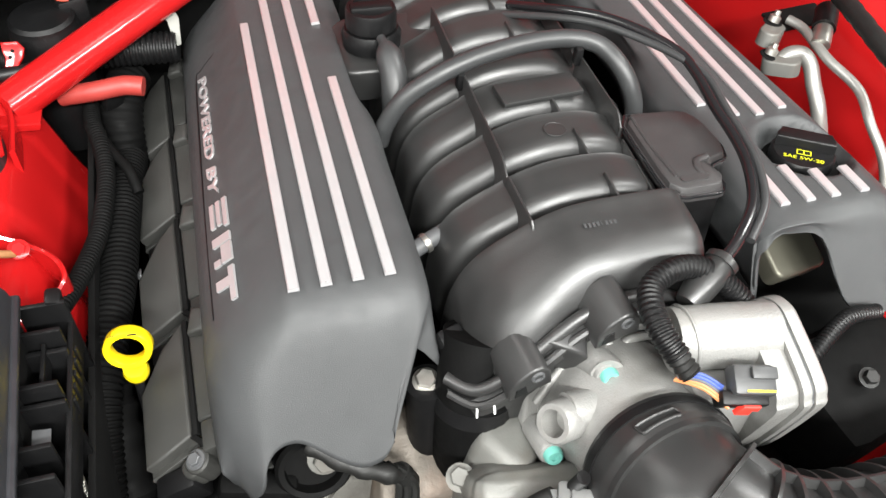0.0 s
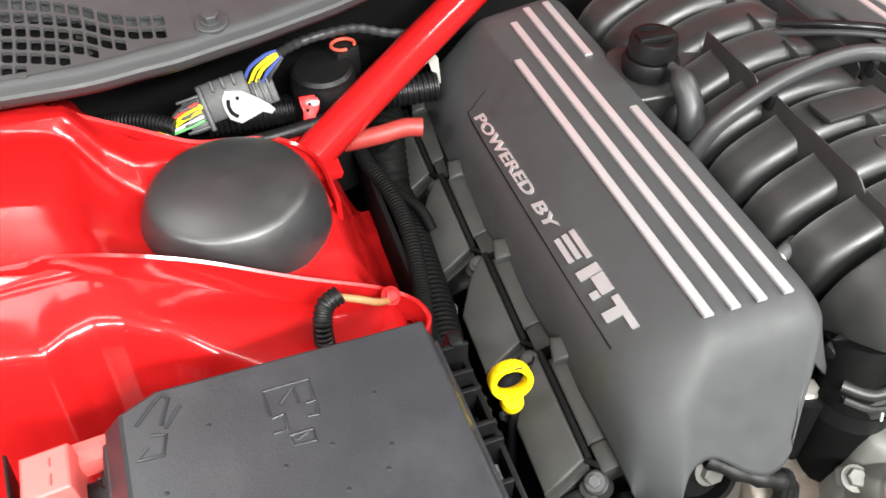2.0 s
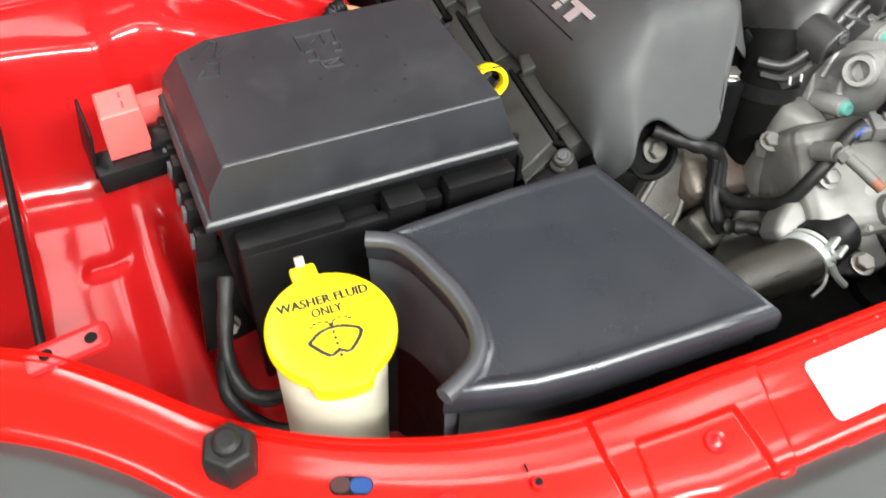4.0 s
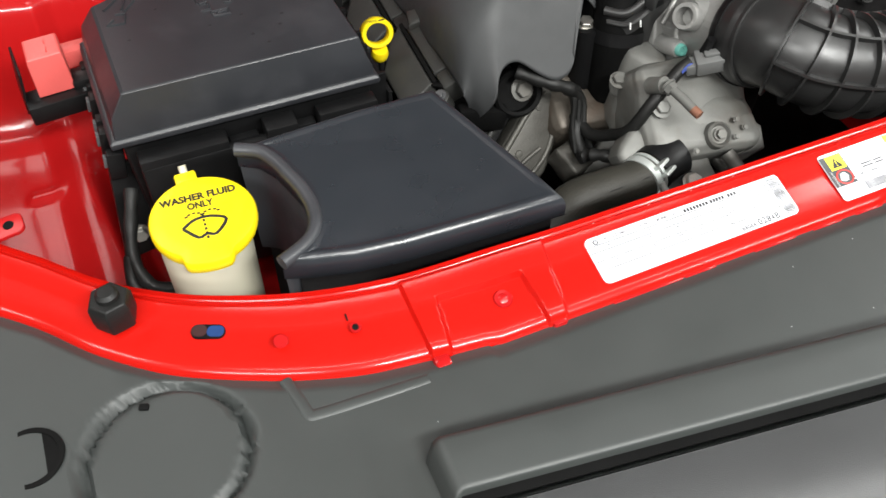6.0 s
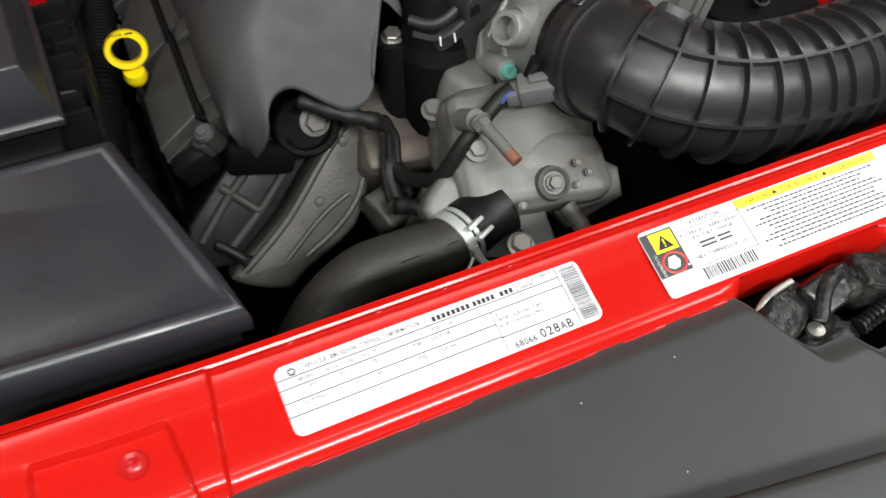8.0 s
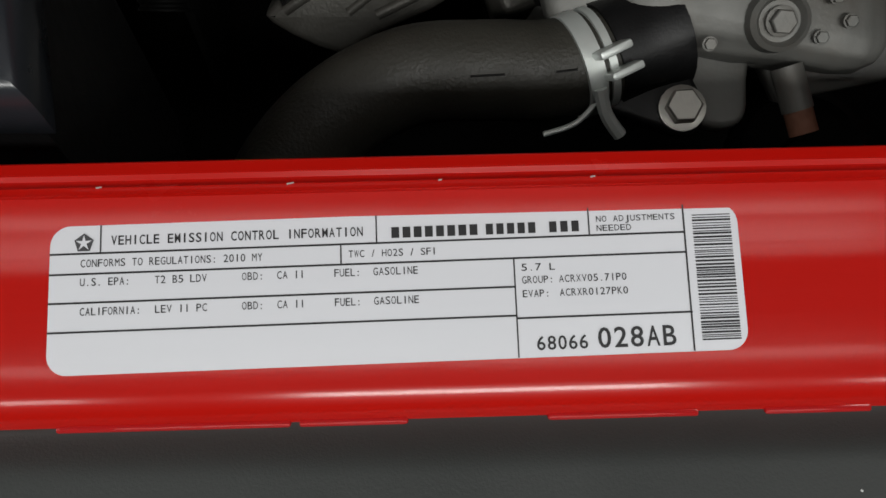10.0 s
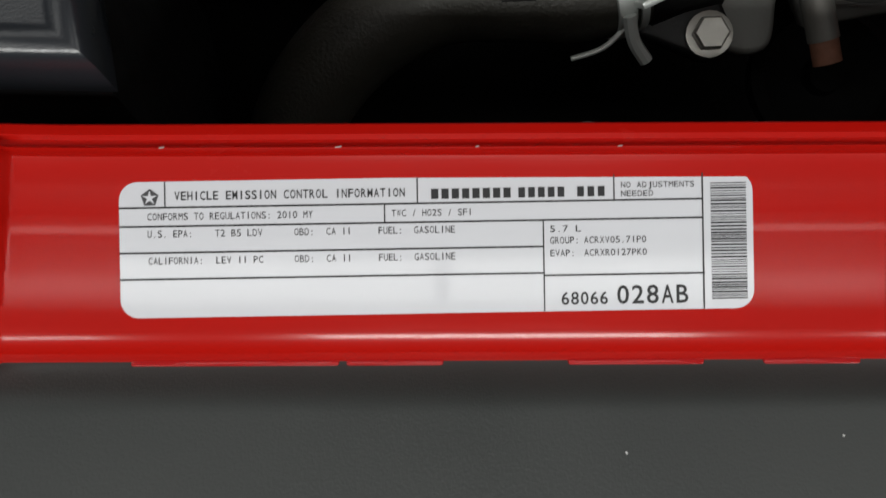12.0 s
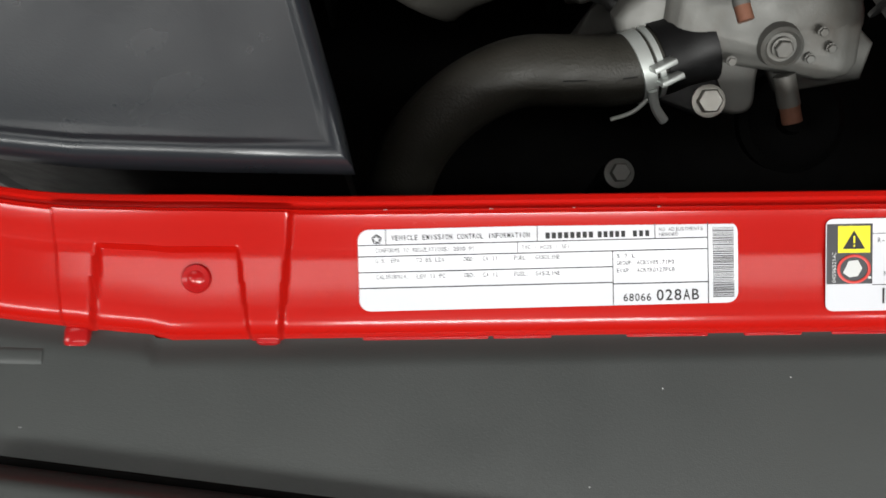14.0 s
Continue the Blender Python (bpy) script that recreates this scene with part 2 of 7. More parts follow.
def lumpy(c, s, rot, seed, amount=0.06, cuts=3):
    """A rounded casting block with an uneven skin."""
    b = bmesh.new()
    bmesh.ops.create_cube(b, size=1)
    bmesh.ops.bevel(b, geom=b.edges[:], offset=0.16, segments=3, affect="EDGES", profile=0.5)
    bmesh.ops.subdivide_edges(b, edges=b.edges[:], cuts=cuts, use_grid_fill=True)
    for v in b.verts:
        v.co += v.co.normalized() * amount * (noise.noise(v.co * 3.1 + Vector((seed, 0, 0))) + 0.5 * noise.noise(v.co * 7 + Vector((0, seed, 0))))
    bmesh.ops.scale(b, vec=s, verts=b.verts)
    return put(b, pose(*c, *rot))


def hull(points, bev=0.005):
    """A block casting: the hull of its corners, with rounded edges."""
    b = bmesh.new()
    for p in points:
        b.verts.new(p)
    bmesh.ops.convex_hull(b, input=b.verts)
    loose = [v for v in b.verts if not v.link_faces]
    bmesh.ops.delete(b, geom=loose, context="VERTS")
    bmesh.ops.dissolve_limit(b, angle_limit=radians(6), verts=b.verts, edges=b.edges)
    bmesh.ops.bevel(b, geom=b.edges[:], offset=bev, segments=3, affect="EDGES", profile=0.5, clamp_overlap=True)
    return b


def step(a, b, x):
    t = min(1.0, max(0.0, (x - a) / (b - a)))
    return t * t * (3 - 2 * t)


def write(string, m, width, height, mat, parent, name="lettering", depth=0.0, bold=0.0, slant=0.0):
    """Letters in the plane m (x along the line, y up), fitted to a width and a capital height."""
    cu = bpy.data.curves.new("letters", "FONT")
    cu.body, cu.resolution_u = string, 3
    cu.extrude, cu.offset, cu.shear = 0.0, bold, slant
    tmp = bpy.data.objects.new("letters", cu)
    me = bpy.data.meshes.new_from_object(tmp)
    bpy.data.objects.remove(tmp)
    bpy.data.curves.remove(cu)
    xs = [v.co.x for v in me.vertices]
    x0, x1 = min(xs), max(xs)
    k = width / (x1 - x0)
    cap = 0.729
    me.transform(Matrix.Diagonal((k, height / cap, 1, 1)) @ Matrix.Translation((-x0, 0, 0)))
    if depth:
        b = bmesh.new()
        b.from_mesh(me)
        r = bmesh.ops.extrude_face_region(b, geom=b.faces[:])
        bmesh.ops.translate(b, vec=(0, 0, depth), verts=[v for v in r["geom"] if isinstance(v, bmesh.types.BMVert)])
        b.to_mesh(me)
        b.free()
    me.transform(Matrix.Diagonal((S, S, S, 1)) @ m)
    me.name = name
    return dress(name, me, mat, parent, sharp=30)


def write_even(string, m, width, height, mat, parent, name="lettering", bold=0.0, fill=0.80):
    """Letters set in equal cells, as a line printer does, in the plane m."""
    cell = width / (len(string) - 1 + fill)
    out = bmesh.new()
    for k, c in enumerate(string):
        if c == " ":
            continue
        cu = bpy.data.curves.new("letter", "FONT")
        cu.body, cu.resolution_u, cu.offset = c, 3, bold
        tmp = bpy.data.objects.new("letter", cu)
        me = bpy.data.meshes.new_from_object(tmp)
        bpy.data.objects.remove(tmp)
        bpy.data.curves.remove(cu)
        xs = [v.co.x for v in me.vertices]
        x0, x1 = min(xs), max(xs)
        sy = height / 0.729
        sx = min(sy * 1.6, cell * fill / max(x1 - x0, 1e-4)) if c not in "I1.:/," else sy
        me.transform(Matrix.Translation((cell * (k + fill / 2), 0, 0)) @ Matrix.Diagonal((sx, sy, 1, 1)) @ Matrix.Translation((-(x0 + x1) / 2, 0, 0)))
        out.from_mesh(me)
        bpy.data.meshes.remove(me)
    return part(name, put(out, m), mat, parent, sharp=30)


def frame_of(origin, xdir, ydir):
    x = Vector(xdir).normalized()
    y = Vector(ydir)
    y = (y - x * y.dot(x)).normalized()
    z = x.cross(y)
    m = Matrix((x, y, z)).transposed().to_4x4()
    m.translation = Vector(origin)
    return m


def plates(rects, m, mat, parent, name, z=0.0, label=""):
    """Flat printed bars in the plane m: x0, y0, x1, y1."""
    b = bmesh.new()
    for x0, y0, x1, y1 in rects:
        b.faces.new([b.verts.new(m @ Vector((x, y, z))) for x, y in ((x0, y0), (x1, y0), (x1, y1), (x0, y1))])
    return part(name, b, mat, parent, label)


def plates_each(rects, m, mat, parent, name, z=0.0):
    for r in rects:
        plates([r], m, mat, parent, name, z)


def polygon(pts, m, mat, parent, name, z=0.0):
    b = bmesh.new()
    b.faces.new([b.verts.new(m @ Vector((x, y, z))) for x, y in pts])
    return part(name, b, mat, parent)


def rounded_rect(x0, y0, x1, y1, r, n=6):
    out = []
    for cx, cy, a0 in ((x1 - r, y1 - r, 0), (x0 + r, y1 - r, 90), (x0 + r, y0 + r, 180), (x1 - r, y0 + r, 270)):
        out += [(cx + r * math.cos(radians(a0 + 90 * k / n)), cy + r * math.sin(radians(a0 + 90 * k / n))) for k in range(n + 1)]
    return out


def inset(poly, d):
    """A closed outline moved inwards by d."""
    n = len(poly)
    area = sum(poly[i][0] * poly[(i + 1) % n][1] - poly[(i + 1) % n][0] * poly[i][1] for i in range(n))
    s = 1 if area > 0 else -1
    out = []
    for i in range(n):
        p, q, r = Vector(poly[i - 1]), Vector(poly[i]), Vector(poly[(i + 1) % n])
        a, b = (q - p).normalized(), (r - q).normalized()
        na, nb = Vector((-a.y, a.x)) * s, Vector((-b.y, b.x)) * s
        m = (na + nb).normalized()
        out.append(tuple(q + m * (d / max(0.5, m.dot(na)))))
    return out


def tray(poly, levels):
    """A shell from an outline: (inset, height) from the foot to the top."""
    return loft([[Vector((x, y, z)) for x, y in (inset(poly, d) if d else poly)] for d, z in levels])


# ---- the room that closes the place ----
def slab(name, c, s, mat, label):
    return tagged(part(name, box(c, s), mat), label, "structure", kind="structure")


slab("floor", (0.2, 0, -0.05), (8.6, 9.0, 0.1), FLOOR, "grey concrete workshop floor")
slab("ceiling", (0.2, 0, 3.15), (8.6, 9.0, 0.1), CEILING, "plain white workshop ceiling")
slab("wall_south", (0.2, -4.55, 1.55), (8.6, 0.1, 3.3), WALL, "plain off-white workshop wall")
slab("wall_north", (0.2, 4.55, 1.55), (8.6, 0.1, 3.3), WALL, "plain off-white workshop wall")
slab("wall_west", (-4.15, 0, 1.55), (0.1, 9.0, 3.3), WALL, "plain off-white workshop wall")
slab("wall_east", (4.55, 0, 1.55), (0.1, 9.0, 3.3), WALL, "plain off-white workshop wall")

# ---- car body: one thing, its panels are parts ----
body = thing("car_body", "glossy red painted car body round the open engine bay", "car", (XC, 0.4, 0.0))

# Upper radiator crossmember: back and front edge, station by station, the right half mirrored.
BACK = [(-0.66, 0.30), (-0.575, 0.222), (-0.53, 0.195), (-0.489, 0.160), (-0.446, 0.118), (-0.398, 0.085), (-0.347, 0.062), (-0.302, 0.048), (-0.25, 0.0388), (-0.20, 0.0365)]
FRONT = [(-0.70, 0.24), (-0.62, 0.190), (-0.545, 0.146), (-0.503, 0.112), (-0.466, 0.072), (-0.418, 0.034), (-0.352, 0.001), (-0.296, -0.018), (-0.245, -0.026), (-0.20, -0.031)]
PROFILE = [(0.0, 0.865), (0.0, 0.9095), (0.006, 0.9118), (0.014, 0.9122), (0.022, 0.9106), (0.032, 0.9078), (0.050, 0.9068), (0.078, 0.9072), (0.092, 0.9090), (0.102, 0.9096), (0.107, 0.9090), (0.110, 0.9062), (0.124, 0.9064), (0.158, 0.9052), (0.25, 0.9028),
           (0.34, 0.9007), (0.355, 0.9003), (0.37, 0.8999), (0.385, 0.8996), (0.40, 0.8992), (0.45, 0.8983), (0.60, 0.8959), (0.75, 0.8934), (0.86, 0.8913), (0.93, 0.8893), (0.97, 0.8862), (0.992, 0.8815), (1.0, 0.876), (1.0, 0.858)]


def crossmember():
    st = list(zip(smooth_path([(x, y, 0) for x, y in BACK], 6), smooth_path([(x, y, 0) for x, y in FRONT], 6)))
    xs = [-0.19, -0.17] + [-0.160 + 0.0005 * k for k in range(83)] + [-0.11, -0.08, -0.04, 0, 0.05, 0.1, 0.14, 0.17, 0.18, 0.188, 0.196, 0.21, XC]
    st += [(Vector((x, 0.0345 + 0.002 * step(-0.10, -0.19, x), 0)), Vector((x, -0.034, 0))) for x in xs]
    # denser stations where the pressed panel starts
    dense = []
    for (a, b), (c, d) in zip(st, st[1:]):
        k = 14 if -0.29 < a.x < -0.21 else 2 if a.x < -0.21 else 1
        dense += [(a.lerp(c, i / k), b.lerp(d, i / k)) for i in range(k)]
    st = dense + [st[-1]]
    st += [(Vector((2 * XC - a.x, a.y, 0)), Vector((2 * XC - b.x, b.y, 0))) for a, b in st[-2::-1]]
    loops = []
    for a, b in st:
        lp = []
        for v, z in PROFILE:
            p = a.lerp(b, v)
            x = p.x if p.x < XC else 2 * XC - p.x
            p.y += 0.012 * step(0.178, 0.20, x) * step(0.86, 0.97, v)
            leg = min(1.0, max(0.0, (v - 0.10) / 0.88))
            up = 0.0050 * step(-0.2475, -0.2445, x - 0.0025 * leg) * (1 - step(-0.1290, -0.1262, x + 0.0072 * leg)) * (step(0.09, 0.115, v) if v < 0.995 else 0.3)
            up *= 1 - step(0.355, 0.385, v) * step(-0.2250, -0.2220, x + 0.0075 * (leg - 0.3)) * (1 - step(-0.1565, -0.1535, x - 0.0075 * (leg - 0.3)))
            up = up if p.x < XC else 0.0
            lp.append(Vector((p.x, p.y, z + up + 0.010 * step(0.42, 0.60, -x))))
        loops.append(lp)
    return loft(loops, cap=False, closed=False)


cross = part("crossmember", crossmember(), RED_STREAKED, body, "glossy red upper radiator crossmember", sharp=32)
CM = frame_of((0, 0, 0.898), (1, 0, 0), (0, 1, 0.25))   # plane of its upper face
# pressed dimple, spot welds, slot and holes
part("dimple", revolve([(0.0075, 0.0004), (0.0068, 0.0016), (0.0042, 0.0012), (0.0026, 0.0022), (0.0, 0.0024)], CM @ Matrix.Translation((-0.176, -0.0035, 0)), 28), RED, cross)
for wx, wy in ((-0.342, 0.022),):
    part("spot_weld", revolve([(0.0055, 0.0), (0.005, 0.0006), (0.0, 0.0005)], CM @ Matrix.Translation((wx, wy, 0.0003)), 20), RED, cross)
slot = frame_of((-0.3876, 0.0530, 0.8994), (1, -0.42, -0.01), (0, 1, 0.12))
part("slot_plug", put(prism(rounded_rect(-0.0125, -0.0055, 0.0125, 0.0055, 0.0054), -0.003, 0.0012, 0.0006), slot), DARK, cross, "dark oval slot")
part("slot_shade", put(prism(rounded_rect(-0.0118, -0.0048, -0.0005, 0.0048, 0.0046), 0.0, 0.0016), slot), material("shaded_red_paint", (0.025, 0.002, 0.002), 0.6), cross, "red metal inside the slot")
part("slot_plug", put(prism(rounded_rect(-0.0005, -0.0048, 0.0118, 0.0040, 0.0038), 0.0, 0.0018), slot), BLUE_CAP, cross, "blue plug inside the slot")
part("hole_collar", revolve([(0.0045, 0.0), (0.0042, 0.0009), (0.0028, 0.0009), (0.0027, -0.002), (0, -0.002)], CM @ Matrix.Translation((-0.2885, 0.0134, 0.0005)), 20), RED, cross)
part("small_hole", revolve([(0.0024, 0.0), (0.0, 0.0001)], CM @ Matrix.Translation((-0.2885, 0.0134, 0.0012)), 16), DARK, cross)
part("small_slit", put(box((0, 0, 0.0006), (0.0014, 0.006, 0.0012), 0.0004), CM @ Matrix.Translation((-0.292, 0.023, 0.0))), DARK, cross)
# small chips along the rear seam's edge
CHIP = material("bare_paint_chip", (0.42, 0.36, 0.34), 0.5, vary=0.2, scale=300)
for nx, long in ((-0.0811, 0.0016), (-0.0289, 0.0020), (0.0122, 0.0011), (0.0544, 0.0014)):
    part("paint_chip", box((nx, 0.0276, 0.9095), (long, 0.0004, 0.0005), 0.0001, (0, 0, 8)), CHIP, cross)
# front seam tabs under the crossmember's edge
for tx0, tx1 in ((-0.094, -0.030), (-0.028, 0.002), (0.040, 0.082), (0.10, 0.13), (0.145, 0.175)):
    part("seam_tab", box(((tx0 + tx1) / 2, -0.0322, 0.8835), (tx1 - tx0, 0.004, 0.003), 0.001), RED, cross)
for ex in (-0.1415, -0.2375):
    part("seam_foot", box((ex, -0.0300, 0.885), (0.013, 0.012, 0.008), 0.003), RED, cross)


# Inner wing panel with the strut tower
CREASE_Y, CREASE_X = (0.56, 0.58, 0.605, 0.637, 0.670, 0.721, 0.78), (-0.378, -0.392, -0.409, -0.421, -0.426, -0.426, -0.432)      # where the deck falls into the tower's pocket
REAR_X, REAR_Y, REAR_Z = (-0.78, -0.52, -0.47, -0.42, -0.396, -0.37, -0.30, -0.20), (0.757, 0.756, 0.758, 0.750, 0.722, 0.705, 0.715, 0.70), (0.942, 0.943, 0.943, 0.940, 0.918, 0.904, 0.882, 0.862)
EDGE_X, EDGE_Y = (-0.60, -0.548, -0.508, -0.475, -0.458, -0.440, -0.420, -0.400, -0.370, -0.333, -0.286, -0.22), (0.536, 0.533, 0.529, 0.523, 0.519, 0.530, 0.5345, 0.532, 0.517, 0.489, 0.464, 0.45)


def roll_off(d, width, tight):
    """A bend of radius about `tight` that runs out softly over `width`."""
    h = (math.sqrt(d * d + tight * tight) + d) / 2
    return 1 - math.exp(-h / width)


def wing_z(x, y):
    cx = float(np.interp(y, CREASE_Y, CREASE_X))
    up = 0.930 - 0.074 * roll_off(x - cx - 0.003, 0.040, 0.011) + 0.004 * step(-0.44, -0.54, x)
    rear_y, rear_z = float(np.interp(x, REAR_X, REAR_Y)), float(np.interp(x, REAR_X, REAR_Z))
    w = step(rear_y - 0.004, rear_y + 0.014, y)
    up = up * (1 - w) + rear_z * w
    if y < 0.60:
        lo = 0.918 - 0.055 * step(-0.40, -0.22, x) - 0.006 * step(0.585, 0.54, y) - 0.010 * step(-0.42, -0.36, x) * step(0.52, 0.57, y)
        k = step(0.600, 0.584, y)
        up = up * (1 - k) + lo * k
    edge = float(np.interp(x, EDGE_X, EDGE_Y))
    well = 0.752 + 0.012 * step(-0.50, -0.46, x) - 0.05 * step(0.45, 0.15, y)
    wall = roll_off(edge + 0.001 - y, 0.024, 0.010)
    z = up * (1 - wall) + well * wall
    # the floor steps down towards the frame rail
    z -= 0.075 * step(-0.458, -0.425, x + 0.10 * (y - 0.40)) * step(0.47, 0.36, y)
    # fender rail on the outer side, engine side falls away
    rail = step(-0.560, -0.592, x)
    z = z * (1 - rail) + 0.935 * rail
    z -= 0.125 * step(-0.222, -0.160, x - 0.020 * step(0.58, 0.53, y)) ** 1.5
    back = 0.775 - 0.025 * step(-0.40, -0.36, x)
    z -= 0.16 * step(back, back + 0.02, y) * step(-0.44, -0.40, x)
    z -= 0.10 * step(0.84, 0.88, y)
    # two pressed swellings on the tower's engine side
    z += 0.005 * math.exp(-((x + 0.176) / 0.012) ** 2 - ((y - 0.662) / 0.020) ** 2) + 0.005 * math.exp(-((x + 0.182) / 0.012) ** 2 - ((y - 0.600) / 0.022) ** 2)
    # pressed ledges in the well
    z += 0.004 * wall * math.exp(-((y - 0.405) / 0.008) ** 2) * step(-0.525, -0.518, x) * step(-0.480, -0.490, x)
    return z


def wing(u, v):
    y = 0.145 + 0.775 * v
    x = -0.78 + (0.632 - 0.14 * step(0.45, 0.36, y)) * u
    return Vector((x, y, wing_z(x, y)))


wing_panel = part("inner_wing", sheet(wing, 210, 250), RED, body, "glossy red inner wing with the strut tower", sharp=60)


def ribbon(pts, h0, h1, thick, n=8):
    """An upright welded flange along a path."""
    path = smooth_path(pts, n)
    loops = []
    for i, p in enumerate(path):
        t = (path[min(i + 1, len(path) - 1)] - path[max(i - 1, 0)]).normalized()
        s = Vector((-t.y, t.x, 0)).normalized() * thick / 2
        loops.append([p - s + Vector((0, 0, h0)), p - s * 1.0 + Vector((0, 0, h1 - thick / 2)), p + Vector((0, 0, h1)), p + s + Vector((0, 0, h1 - thick / 2)), p + s + Vector((0, 0, h0))])
    return loft(loops)


part("tower_flange", ribbon([(-0.575, 0.607, 0.9312), (-0.50, 0.5995, 0.9295), (-0.462, 0.594, 0.9280), (-0.450, 0.594, 0.931),  (-0.436, 0.593, 0.932), (-0.385, 0.577, 0.931), (-0.33, 0.566, 0.915), (-0.26, 0.550, 0.886), (-0.20, 0.538, 0.864), (-0.178, 0.531, 0.854), (-0.165, 0.521, 0.848), (-0.160, 0.508, 0.842), (-0.166, 0.498, 0.836)],
                            -0.03, 0.004, 0.004), RED, wing_panel)
part("rear_flange", ribbon([(-0.72, 0.79, 0.925), (-0.60, 0.785, 0.93), (-0.52, 0.780, 0.932), (-0.44, 0.775, 0.930), (-0.38, 0.762, 0.908), (-0.32, 0.745, 0.884), (-0.283, 0.747, 0.874), (-0.256, 0.746, 0.869), (-0.230, 0.738, 0.864), (-0.207, 0.708, 0.859), (-0.202, 0.650, 0.854)],
                           -0.05, 0.010, 0.005), RED, wing_panel)
part("deck_hole", revolve([(0.011, 0.0), (0.0105, 0.002), (0.0075, 0.002), (0.007, -0.002), (0, -0.002)], Matrix.Translation((-0.522, 0.605, 0.930)) @ Matrix.Diagonal((1.5, 1, 1, 1)), 24), HOSE_GREY, wing_panel, "grey rubber plug")
for hx, hy in ((-0.530, 0.580),):
    part("small_hole", revolve([(0.0034, 0.0), (0.0032, 0.001), (0, 0.001)], pose(hx, hy, wing_z(hx, hy) + 0.0005), 14), DARK, wing_panel)
part("fender", loft([[Vector((x, y, z)) for x, z in ((-0.60, 0.90), (-0.605, 0.945), (-0.625, 0.957), (-0.68, 0.962), (-0.76, 0.93), (-0.80, 0.84), (-0.80, 0.60))] for y in (0.10, 0.2, 0.4, 0.6, 0.8, 1.0)],
                     cap=False, closed=False), RED, body, "red front wing")
part("fender", loft([[Vector((2 * XC - x, y, z)) for x, z in ((-0.60, 0.90), (-0.605, 0.945), (-0.625, 0.957), (-0.68, 0.962), (-0.76, 0.93), (-0.80, 0.84), (-0.80, 0.60))] for y in (0.10, 0.2, 0.4, 0.6, 0.8, 1.0)],
                     cap=False, closed=False), RED, body, "red front wing")
part("bracket", put(prism(rounded_rect(-0.026, -0.010, 0.026, 0.010, 0.006), 0.0, 0.003, 0.0008), pose(-0.519, 0.196, 0.914, 6, -6, 3)), RED, wing_panel, "red cable bracket")
part("bracket_hole", put(revolve([(0.0042, 0.0), (0.0040, 0.0004), (0, 0.0004)], pose(0.015, 0, 0.0031), 14), pose(-0.519, 0.196, 0.914, 6, -6, 3)), DARK, wing_panel)
part("bracket_hole", put(revolve([(0.0042, 0.0), (0.0040, 0.0004), (0, 0.0004)], pose(-0.0125, 0.001, 0.0031), 14), pose(-0.519, 0.196, 0.914, 6, -6, 3)), DARK, wing_panel)
# right inner wing
def wing_right(u, v):
    x, y = 0.58 + 0.5 * u, 0.15 + 0.77 * v
    return Vector((x, y, 0.70 + 0.20 * step(0.58, 0.66, x) + 0.03 * step(0.9, 0.99, x) - 0.14 * step(0.46, 0.36, y) * (1 - step(0.98, 1.03, x))))


part("inner_wing", sheet(wing_right, 40, 60), RED, body, "glossy red inner wing", sharp=60)
# near-black panel puts the shade beside the tower into colour
part("tower_side_shade", box((-0.150, 0.60, 0.68), (0.006, 0.60, 0.24), 0.001), DARK, body, "near-black panel for the shade below the tower")
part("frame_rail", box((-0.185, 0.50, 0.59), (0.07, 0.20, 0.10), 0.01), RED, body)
# near-black boxes close the bay and stand in for its deep shade
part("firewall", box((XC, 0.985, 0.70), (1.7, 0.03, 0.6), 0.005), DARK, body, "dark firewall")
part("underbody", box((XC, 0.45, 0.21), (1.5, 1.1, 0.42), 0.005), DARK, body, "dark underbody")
BONNET = [(-0.74, 0.65), (-0.72, 0.20), (-0.68, -0.30), (-0.60, -0.58), (-0.50, -0.65), (0.50, -0.65), (0.60, -0.58), (0.68, -0.30), (0.72, 0.20), (0.74, 0.65)]
part("bonnet", put(prism(BONNET, 0.002, 0.022, 0.006), pose(XC, 0.80, 1.60, -66, 0, 0)), RED, body, "open red bonnet")
part("bonnet_liner", put(prism(rounded_rect(-0.58, -0.54, 0.58, 0.42, 0.10), -0.010, 0.001, 0.0), pose(XC, 0.80, 1.60, -66, 0, 0)), LINER, body, "grey felt bonnet liner")
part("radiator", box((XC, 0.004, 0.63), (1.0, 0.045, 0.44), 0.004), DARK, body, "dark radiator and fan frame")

# Strut brace
brace = thing("strut_brace", "glossy red tubular strut brace over the engine", "brace", (-0.204, 0.733, 0.85))
part("tube", tube([(-0.214, 0.728, 0.852), (-0.06, 0.832, 0.888), (0.12, 0.955, 0.925)], 0.0205, 24, 6), RED, brace)
part("mounting_foot", put(prism([(-0.045, -0.03), (0.03, -0.035), (0.05, 0.0), (0.02, 0.03), (-0.05, 0.025)], -0.004, 0.004, 0.002), pose(-0.225, 0.722, 0.858, 8, 22, 30)), RED, brace)
part("tower_plate", put(prism([(-0.034, 0.052), (-0.011, 0.050), (0.0133, 0.0122), (0.0222, -0.0433), (0.004, -0.062), (-0.048, 0.010)], -0.004, 0.0, 0.0015), pose(-0.230, 0.690, 0.8708, 7.1, 0, 0)), RED, brace)

for rx in (-0.190, -0.160):
    part("frame_rail", put(box((0, 0, 0), (0.012, 0.18, 0.05), 0.004), pose(rx, 0.50, 0.60, 0, 0, 3)), RED, body, "deep red lower rail")


